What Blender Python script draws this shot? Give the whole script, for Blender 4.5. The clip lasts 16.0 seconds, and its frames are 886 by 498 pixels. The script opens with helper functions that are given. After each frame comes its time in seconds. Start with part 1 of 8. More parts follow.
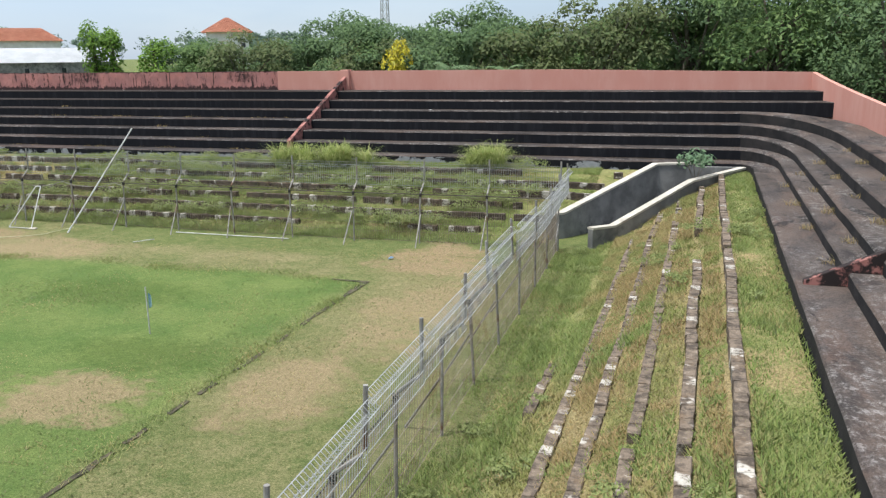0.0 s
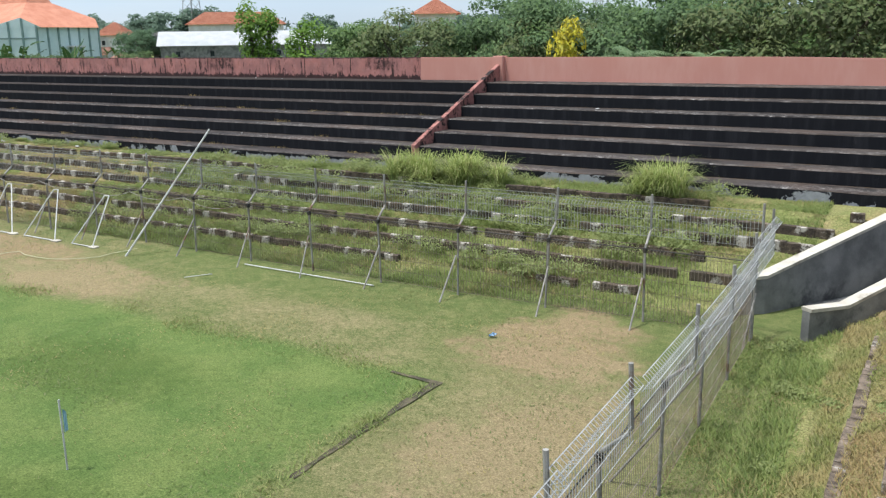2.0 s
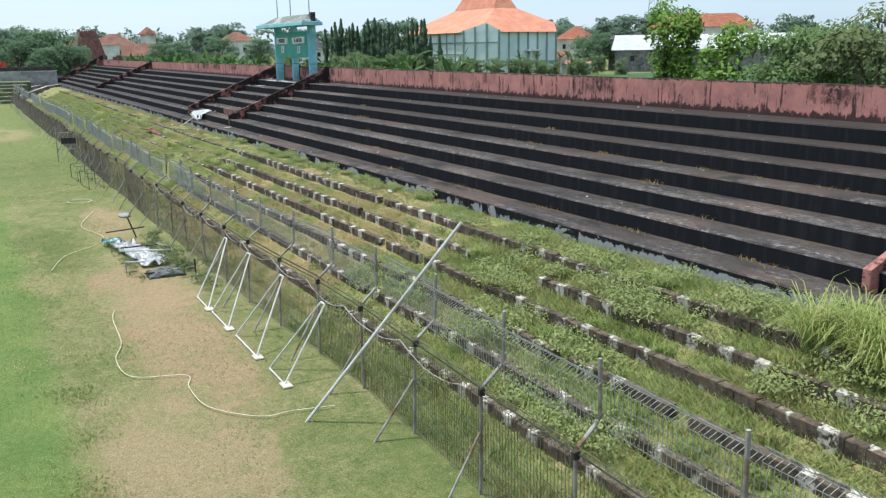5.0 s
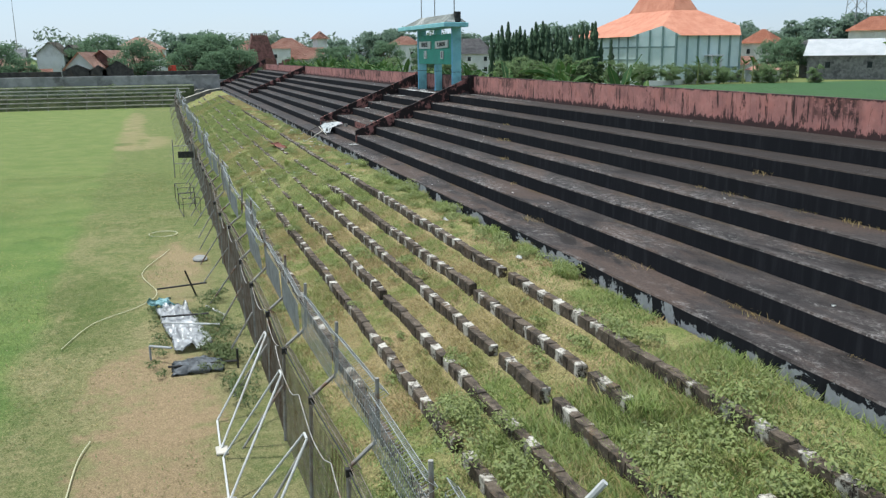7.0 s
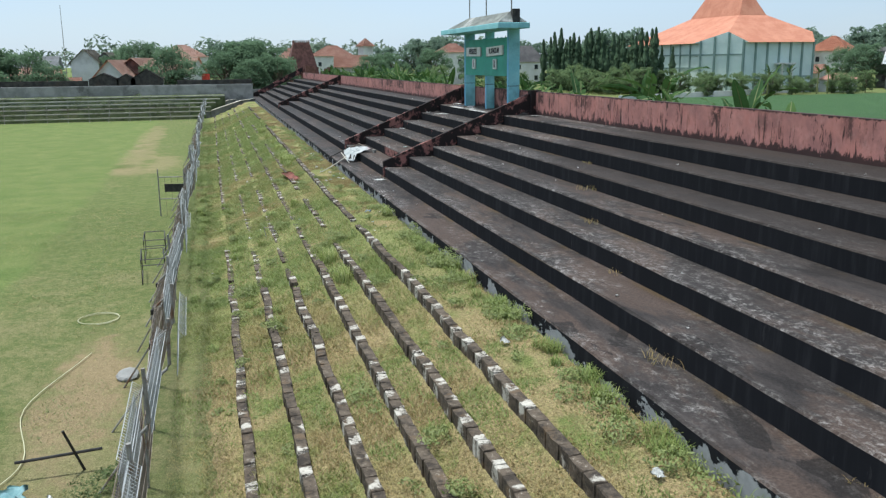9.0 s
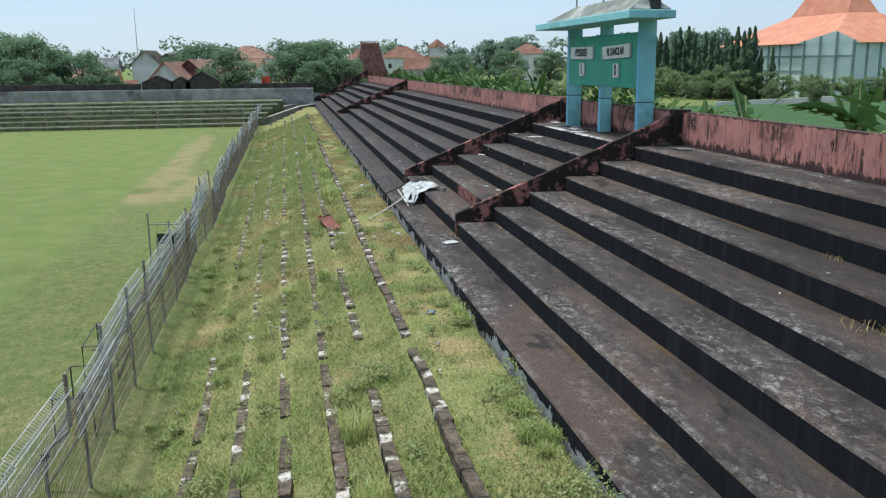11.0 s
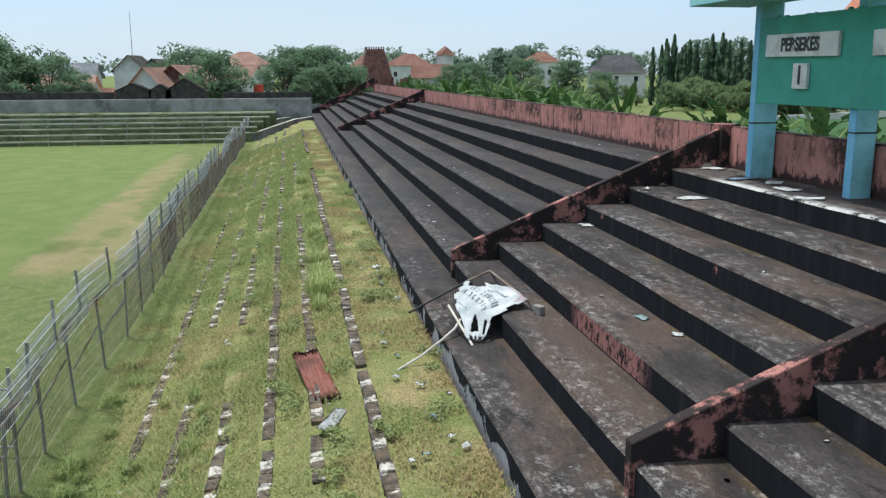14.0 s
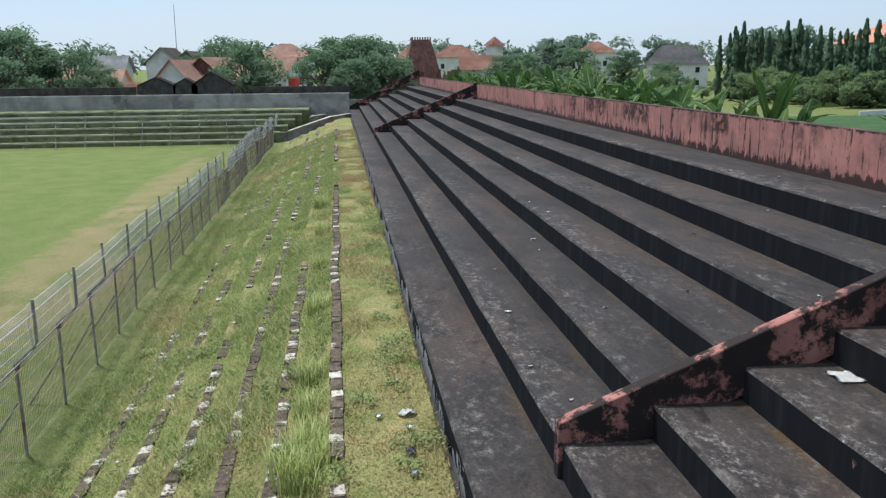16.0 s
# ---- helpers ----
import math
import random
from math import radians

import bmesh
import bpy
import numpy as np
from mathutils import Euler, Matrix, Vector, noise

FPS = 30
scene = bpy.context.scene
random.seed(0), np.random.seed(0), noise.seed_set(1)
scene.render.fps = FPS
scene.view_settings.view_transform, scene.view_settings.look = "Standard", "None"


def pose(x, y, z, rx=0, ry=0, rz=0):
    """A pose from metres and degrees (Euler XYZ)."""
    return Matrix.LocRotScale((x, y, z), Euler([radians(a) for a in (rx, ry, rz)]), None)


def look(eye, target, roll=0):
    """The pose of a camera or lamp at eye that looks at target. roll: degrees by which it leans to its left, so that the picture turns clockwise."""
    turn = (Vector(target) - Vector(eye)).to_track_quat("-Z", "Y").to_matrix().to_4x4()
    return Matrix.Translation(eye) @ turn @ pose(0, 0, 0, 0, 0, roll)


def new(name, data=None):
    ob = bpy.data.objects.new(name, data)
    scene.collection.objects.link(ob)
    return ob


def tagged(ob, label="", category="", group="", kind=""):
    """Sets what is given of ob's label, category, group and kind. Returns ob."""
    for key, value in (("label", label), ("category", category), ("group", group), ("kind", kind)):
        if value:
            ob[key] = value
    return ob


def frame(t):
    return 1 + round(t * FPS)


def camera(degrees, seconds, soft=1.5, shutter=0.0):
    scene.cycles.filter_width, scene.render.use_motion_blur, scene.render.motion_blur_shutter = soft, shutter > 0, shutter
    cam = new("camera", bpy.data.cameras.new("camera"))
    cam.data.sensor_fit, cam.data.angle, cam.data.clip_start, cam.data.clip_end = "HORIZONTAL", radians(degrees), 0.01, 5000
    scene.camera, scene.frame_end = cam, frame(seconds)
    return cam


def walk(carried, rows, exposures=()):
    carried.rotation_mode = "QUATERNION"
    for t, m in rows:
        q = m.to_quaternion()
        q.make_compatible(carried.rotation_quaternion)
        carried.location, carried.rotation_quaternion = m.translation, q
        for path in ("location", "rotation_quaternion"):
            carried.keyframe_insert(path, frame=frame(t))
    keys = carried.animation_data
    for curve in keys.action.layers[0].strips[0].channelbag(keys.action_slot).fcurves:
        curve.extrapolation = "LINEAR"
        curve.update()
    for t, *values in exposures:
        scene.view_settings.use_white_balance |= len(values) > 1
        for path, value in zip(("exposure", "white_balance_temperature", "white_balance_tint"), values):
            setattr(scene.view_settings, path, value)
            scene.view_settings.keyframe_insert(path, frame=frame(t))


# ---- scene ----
cam = camera(54.7, 16.0, 1.3)
PATH = [
    (0, (1.613, 1.303, 5.979), (1.041, 3.168, 5.536), -0.7),
    (0.5, (1.529, 3.914, 6.004), (0.858, 5.746, 5.563), -0.7),
    (1, (1.202, 6.238, 6.003), (0.443, 8.029, 5.539), -0.6),
    (1.5, (0.841, 8.116, 5.951), (-0.037, 9.848, 5.471), -0.7),
    (2, (0.575, 9.902, 5.982), (-0.429, 11.565, 5.506), -0.8),
    (2.5, (-0.070, 12.100, 6.021), (-1.235, 13.661, 5.565), -0.6),
    (3, (-0.958, 14.337, 6.070), (-2.272, 15.773, 5.612), -0.6),
    (3.5, (-2.058, 16.332, 6.124), (-3.490, 17.647, 5.654), -0.6),
    (4, (-3.332, 17.926, 6.195), (-4.868, 19.113, 5.715), -0.4),
    (4.5, (-4.724, 19.457, 6.271), (-6.356, 20.511, 5.797), -0.5),
    (5, (-6.459, 21.170, 6.305), (-8.162, 22.114, 5.848), -0.8),
    (5.2, (-7.184, 21.724, 6.322), (-8.910, 22.627, 5.868), -0.7),
    (7.3, (-14.820, 25.869, 6.377), (-16.679, 26.458, 5.936), -0.6),
    (7.5, (-15.608, 26.091, 6.312), (-17.468, 26.684, 5.876), -0.5),
    (8, (-17.987, 26.745, 6.335), (-19.848, 27.342, 5.911), -0.6),
    (8.5, (-20.706, 27.524, 6.354), (-22.566, 28.128, 5.934), -0.5),
    (9, (-23.316, 28.396, 6.438), (-25.206, 28.895, 6.012), -0.6),
    (9.2, (-24.348, 28.710, 6.442), (-26.254, 29.143, 6.018), -0.6),
    (11.3, (-35.574, 30.554, 6.585), (-37.500, 30.883, 6.158), -0.4),
    (11.5, (-36.386, 30.623, 6.579), (-38.313, 30.942, 6.149), -0.3),
    (12, (-38.380, 30.709, 6.413), (-40.308, 31.029, 5.987), -0.3),
    (12.5, (-40.779, 30.844, 6.374), (-42.710, 31.170, 5.964), -0.2),
    (13, (-43.344, 31.011, 6.330), (-45.273, 31.345, 5.919), 0.1),
    (13.5, (-45.928, 31.236, 6.346), (-47.857, 31.572, 5.936), -0.1),
    (14, (-48.589, 31.388, 6.426), (-50.519, 31.729, 6.024), -0.2),
    (14.5, (-51.335, 31.584, 6.474), (-53.263, 31.928, 6.067), -0.4),
    (15, (-53.758, 31.825, 6.431), (-55.687, 32.156, 6.020), -0.6),
    (15.5, (-55.997, 32.113, 6.373), (-57.933, 32.395, 5.959), -0.3),
    (16, (-58.320, 32.556, 6.340), (-60.261, 32.790, 5.922), -0.5),
]
walk(cam, [(t, look(eye, target, roll)) for t, eye, target, roll in PATH],
     [(0.0, 0.70, 6350, 9), (2.0, 0.70, 6250, 8), (4.0, 0.94, 6150, 6), (5.2, 0.74, 6150, 5), (9.0, 0.52, 6100, 4), (12.5, 0.49, 6100, 3), (14.0, 0.53, 6130, 5), (16.0, 0.50, 6150, 7)])

# ---- world and sun ----
SUN_ELEV, SUN_AZ = radians(73), radians(230)   # azimuth from +y towards +x
world = bpy.data.worlds.new("sky")
scene.world = world
world.use_nodes = True
wt = world.node_tree
sky = wt.nodes.new("ShaderNodeTexSky")
sky.sky_type = "NISHITA"
sky.sun_disc = False
sky.sun_elevation, sky.sun_rotation = SUN_ELEV, SUN_AZ
sky.air_density, sky.dust_density, sky.ozone_density = 1.0, 0.6, 1.2
haze = wt.nodes.new("ShaderNodeMix")   # thin white haze over the whole sky, brighter towards the sun
haze.data_type = "RGBA"
haze.inputs[0].default_value = 0.72
wt.links.new(sky.outputs[0], haze.inputs[6])
sky_way = wt.nodes.new("ShaderNodeTexCoord").outputs["Generated"]
sunward = wt.nodes.new("ShaderNodeVectorMath")
sunward.operation = "DOT_PRODUCT"
sunward.inputs[1].default_value = (math.sin(SUN_AZ) * math.cos(SUN_ELEV), math.cos(SUN_AZ) * math.cos(SUN_ELEV), math.sin(SUN_ELEV))
wt.links.new(sky_way, sunward.inputs[0])
glow = wt.nodes.new("ShaderNodeMapRange")
for i, v in zip((1, 2, 3, 4), (-0.20, 0.22, 0.0, 1.0)):
    glow.inputs[i].default_value = v
wt.links.new(sunward.outputs["Value"], glow.inputs[0])
air = wt.nodes.new("ShaderNodeMix")
air.data_type = "RGBA"
air.inputs[6].default_value, air.inputs[7].default_value = (2.35, 3.05, 4.15, 1.0), (4.40, 5.25, 6.60, 1.0)
wt.links.new(glow.outputs[0], air.inputs[0])
near_sun = wt.nodes.new("ShaderNodeMapRange")
for i, v in zip((1, 2, 3, 4), (0.35, 1.0, 0.0, 1.0)):
    near_sun.inputs[i].default_value = v
wt.links.new(sunward.outputs["Value"], near_sun.inputs[0])
aureole = wt.nodes.new("ShaderNodeMix")
aureole.data_type = "RGBA"
aureole.inputs[7].default_value = (10.0, 10.4, 10.8, 1.0)
wt.links.new(near_sun.outputs[0], aureole.inputs[0])
wt.links.new(air.outputs[2], aureole.inputs[6])
flat = wt.nodes.new("ShaderNodeMapping")       # soft banks of cloud, drawn out sideways
flat.inputs["Scale"].default_value = (1.0, 1.0, 3.2)
wt.links.new(sky_way, flat.inputs["Vector"])
banks = wt.nodes.new("ShaderNodeTexNoise")
banks.inputs["Scale"].default_value, banks.inputs["Detail"].default_value, banks.inputs["Roughness"].default_value = 2.6, 5.0, 0.55
wt.links.new(flat.outputs[0], banks.inputs["Vector"])
thick = wt.nodes.new("ShaderNodeMapRange")
thick.interpolation_type = "SMOOTHSTEP"
for i, v in zip((1, 2, 3, 4), (0.46, 0.70, 0.0, 0.42)):
    thick.inputs[i].default_value = v
wt.links.new(banks.outputs[0], thick.inputs[0])
cloud = wt.nodes.new("ShaderNodeMix")
cloud.data_type = "RGBA"
cloud.inputs[7].default_value = (4.7, 5.2, 5.9, 1.0)
wt.links.new(thick.outputs[0], cloud.inputs[0])
wt.links.new(aureole.outputs[2], cloud.inputs[6])
wt.links.new(cloud.outputs[2], haze.inputs[7])
wt.nodes["Background"].inputs[1].default_value = 0.10
wt.links.new(haze.outputs[2], wt.nodes["Background"].inputs[0])
sun = new("sun", bpy.data.lights.new("sun", "SUN"))
sun.data.energy, sun.data.angle, sun.data.color = 3.25, radians(5.0), (1.0, 0.955, 0.905)
sun_way = Vector((math.sin(SUN_AZ) * math.cos(SUN_ELEV), math.cos(SUN_AZ) * math.cos(SUN_ELEV), math.sin(SUN_ELEV)))
sun.matrix_world = look(sun_way * 60, (0, 0, 0))

# ---- plan, in metres ----
Y_FRONT, TREAD, T0, RISE, STEPS = 33.815, 0.985, 2.03, 0.384, 7
Y_WALL, WALL_TOP = 41.05, 5.25
X_WEST = -148.0
X_FRONT, X_WALL = 3.24, 7.25
EDGES_E, LEVELS_E = (3.24, 4.07, 4.58, 5.22, 6.02), (2.03, 2.28, 2.53, 2.85, 3.20)   # nosings of the end steps
FENCE_Y, FENCE_X, FENCE_W = 27.1, -2.75, -131.0
ROWS_N = (28.60, 29.40, 30.15, 30.90, 31.60, 32.40)
ROWS_E = (-0.92, -0.27, 0.32, 0.93, 1.58, 2.21)
ROW_RISE = 0.28
FINS = (-15.45, -56.5, -66.6, -111.0)
PITCH_X, PITCH_Y = -6.95, 21.8


# ---- materials ----
def shade(name, rough=0.8, metal=0.0, spec=0.3):
    m = bpy.data.materials.new(name)
    m.use_nodes = True
    b = m.node_tree.nodes["Principled BSDF"]
    b.inputs["Roughness"].default_value, b.inputs["Metallic"].default_value = rough, metal
    b.inputs["Specular IOR Level"].default_value = spec
    return m, m.node_tree, b


def place(nt, scale=(1, 1, 1), object_space=False):
    if object_space:
        src = nt.nodes.new("ShaderNodeTexCoord").outputs["Object"]
    else:
        src = nt.nodes.new("ShaderNodeNewGeometry").outputs["Position"]
    mp = nt.nodes.new("ShaderNodeMapping")
    mp.inputs["Scale"].default_value = scale
    nt.links.new(src, mp.inputs["Vector"])
    return mp.outputs[0]


def noise_of(nt, vec, scale, detail=5.0, rough=0.6, distort=0.0):
    n = nt.nodes.new("ShaderNodeTexNoise")
    n.inputs["Scale"].default_value, n.inputs["Detail"].default_value = scale, detail
    n.inputs["Roughness"].default_value, n.inputs["Distortion"].default_value = rough, distort
    nt.links.new(vec, n.inputs["Vector"])
    return n.outputs[0]


def steps_of(nt, value, lo, hi, a=0.0, b=1.0):
    n = nt.nodes.new("ShaderNodeMapRange")
    n.interpolation_type = "SMOOTHSTEP"
    for i, v in zip((1, 2, 3, 4), (lo, hi, a, b)):
        n.inputs[i].default_value = v
    nt.links.new(value, n.inputs[0])
    return n.outputs[0]


def mixed(nt, fac, a, b, kind="MIX"):
    n = nt.nodes.new("ShaderNodeMix")
    n.data_type, n.blend_type = "RGBA", kind
    for sock, v in ((n.inputs[0], fac), (n.inputs[6], a), (n.inputs[7], b)):
        if isinstance(v, (int, float)):
            sock.default_value = v
        elif isinstance(v, tuple):
            sock.default_value = (*v, 1.0)
        else:
            nt.links.new(v, sock)
    return n.outputs[2]


def calc(nt, op, a, b=None):
    n = nt.nodes.new("ShaderNodeMath")
    n.operation = op
    for sock, v in zip(n.inputs, (a, b)):
        if v is None:
            continue
        if isinstance(v, (int, float)):
            sock.default_value = v
        else:
            nt.links.new(v, sock)
    return n.outputs[0]


def bumped(nt, bsdf, value, strength=0.4, distance=0.02):
    n = nt.nodes.new("ShaderNodeBump")
    n.inputs["Strength"].default_value, n.inputs["Distance"].default_value = strength, distance
    nt.links.new(value, n.inputs["Height"])
    nt.links.new(n.outputs[0], bsdf.inputs["Normal"])


def mottled(name, a, b, scale=3.0, fine=40.0, rough=0.8, metal=0.0, spec=0.3, bump=0.25, c=None, lo=0.35, hi=0.65, dist=0.01, own=False):
    """Two colours mixed by coarse noise, a third by patches, with fine grain and relief."""
    m, nt, bs = shade(name, rough, metal, spec)
    v = place(nt, object_space=own)
    col = mixed(nt, steps_of(nt, noise_of(nt, v, scale), lo, hi), a, b)
    if c:
        col = mixed(nt, steps_of(nt, noise_of(nt, v, scale * 0.37, 6.0, 0.7), 0.52, 0.66), col, c)
    g = noise_of(nt, v, fine, 4.0, 0.7)
    col = mixed(nt, 0.35, col, mixed(nt, g, (0.25, 0.25, 0.25), (0.9, 0.9, 0.9)), "OVERLAY")
    nt.links.new(col, bs.inputs["Base Color"])
    bumped(nt, bs, g, bump, dist)
    return m


def make_tread(name="black_concrete_tread", worn=1.0, long_side=True):
    """Weathered dark concrete: brown film, damp patches, scuffed pale lime by the nosing, rusty silt at the foot of the next riser."""
    m, nt, bs = shade(name, 0.85, 0, 0.2)
    v = place(nt)
    sx = nt.nodes.new("ShaderNodeSeparateXYZ")
    nt.links.new(v, sx.inputs[0])
    tone = lambda c: tuple(k * 1.10 * worn for k in c)
    drawn = lambda a, b: place(nt, (a, b, 1.0) if long_side else (b, a, 1.0))
    grain = noise_of(nt, v, 24.0, 9, 0.85)
    col = mixed(nt, steps_of(nt, noise_of(nt, drawn(0.5, 1.3), 1.3, 9, 0.75), 0.34, 0.66), tone((0.0150, 0.0128, 0.0124)), tone((0.042, 0.0352, 0.0332)))
    film = steps_of(nt, noise_of(nt, drawn(0.4, 1.0), 0.7, 8, 0.68, 0.4), 0.46, 0.60)
    col = mixed(nt, calc(nt, "MULTIPLY", film, 0.75), col, tone((0.064, 0.0440, 0.0350)))
    dusty = calc(nt, "MULTIPLY", steps_of(nt, sx.outputs[0], -26.0, -14.0), steps_of(nt, noise_of(nt, drawn(0.5, 1.2), 1.0, 8, 0.72), 0.36, 0.60))      # brown dust towards the corner
    col = mixed(nt, calc(nt, "MULTIPLY", dusty, 0.5), col, tone((0.062, 0.050, 0.042)))
    damp = steps_of(nt, noise_of(nt, drawn(0.5, 1.1), 0.9, 7, 0.62, 0.8), 0.59, 0.615)
    col = mixed(nt, calc(nt, "MULTIPLY", damp, 0.85), col, tone((0.0125, 0.0105, 0.0100)))
    area = steps_of(nt, noise_of(nt, drawn(0.35, 1.1), 0.9, 6, 0.65), 0.42, 0.60)
    scratch = steps_of(nt, noise_of(nt, drawn(0.9, 1.15), 5.0, 12, 0.88, 0.15), 0.49, 0.64)
    lime = calc(nt, "MULTIPLY", area, scratch)
    if long_side:
        deep = calc(nt, "FRACT", calc(nt, "DIVIDE", calc(nt, "SUBTRACT", sx.outputs[1], Y_FRONT), TREAD))     # 0 at the nosing, 1 at the next riser
        lime = calc(nt, "MULTIPLY", lime, steps_of(nt, deep, 0.10, 0.75, 1.35, 0.45))
        edge = calc(nt, "MULTIPLY", steps_of(nt, deep, 0.02, 0.16, 1.0, 0.0), steps_of(nt, noise_of(nt, drawn(0.7, 1.0), 3.0, 8, 0.8), 0.48, 0.64))
        lime = calc(nt, "MAXIMUM", lime, calc(nt, "MULTIPLY", edge, 0.38))
        silt = calc(nt, "MULTIPLY", steps_of(nt, deep, 0.80, 0.97), steps_of(nt, noise_of(nt, drawn(0.5, 1.0), 1.2, 7, 0.72), 0.47, 0.62))
        col = mixed(nt, calc(nt, "MULTIPLY", silt, 0.8), col, (0.070, 0.046, 0.020))
    col = mixed(nt, calc(nt, "MULTIPLY", lime, 0.88), col, (0.30, 0.28, 0.265))
    near = calc(nt, "MULTIPLY", steps_of(nt, sx.outputs[0], -66.6, -64.5), steps_of(nt, sx.outputs[0], -56.6, -58.5))     # lime washed down below the scoreboard
    wash = calc(nt, "MULTIPLY", steps_of(nt, noise_of(nt, drawn(0.6, 1.6), 1.6, 8, 0.75, 0.5), 0.50, 0.62), steps_of(nt, sx.outputs[2], 2.9, 3.3))
    col = mixed(nt, calc(nt, "MULTIPLY", calc(nt, "MULTIPLY", near, wash), calc(nt, "MULTIPLY", scratch, 0.8)), col, (0.34, 0.33, 0.32))
    spill = calc(nt, "MULTIPLY", calc(nt, "MULTIPLY", steps_of(nt, sx.outputs[0], -65.0, -63.8), steps_of(nt, sx.outputs[0], -57.5, -60.0)), calc(nt, "MULTIPLY", calc(nt, "GREATER_THAN", sx.outputs[2], T0 + 5.8 * RISE), steps_of(nt, calc(nt, "ADD", sx.outputs[1], calc(nt, "MULTIPLY", grain, 0.5)), Y_FRONT + 6.55 * TREAD, Y_FRONT + 6.2 * TREAD)))
    col = mixed(nt, calc(nt, "MULTIPLY", spill, steps_of(nt, noise_of(nt, drawn(0.8, 1.2), 2.2, 8, 0.75), 0.44, 0.52)), col, (0.52, 0.51, 0.49))
    side = calc(nt, "MULTIPLY", steps_of(nt, sx.outputs[0], -57.4, -56.8), steps_of(nt, sx.outputs[0], -48.0, -53.5))
    pale = steps_of(nt, noise_of(nt, drawn(0.45, 1.3), 1.1, 9, 0.75, 0.4), 0.50, 0.62)
    col = mixed(nt, calc(nt, "MULTIPLY", calc(nt, "MULTIPLY", side, pale), calc(nt, "MULTIPLY", scratch, 0.95)), col, (0.38, 0.36, 0.34))
    # darker brown film on the upper rows, with their shade put into the colour
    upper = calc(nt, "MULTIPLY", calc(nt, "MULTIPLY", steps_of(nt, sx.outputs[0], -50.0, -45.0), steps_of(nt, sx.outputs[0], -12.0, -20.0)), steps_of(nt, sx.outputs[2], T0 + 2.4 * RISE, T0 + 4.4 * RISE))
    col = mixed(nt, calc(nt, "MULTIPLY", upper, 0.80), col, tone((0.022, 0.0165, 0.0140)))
    grey = calc(nt, "MULTIPLY", steps_of(nt, sx.outputs[0], -66.4, -67.0), steps_of(nt, noise_of(nt, drawn(0.3, 0.9), 0.8, 6, 0.65), 0.30, 0.60, 0.75, 0.35))
    col = mixed(nt, grey, col, tone((0.026, 0.0245, 0.0250)))
    col = mixed(nt, 0.75, col, mixed(nt, steps_of(nt, grain, 0.3, 0.7), (0.15, 0.15, 0.15), (0.85, 0.85, 0.85)), "OVERLAY")
    nt.links.new(col, bs.inputs["Base Color"])
    bumped(nt, bs, grain, 0.5, 0.012)
    return m


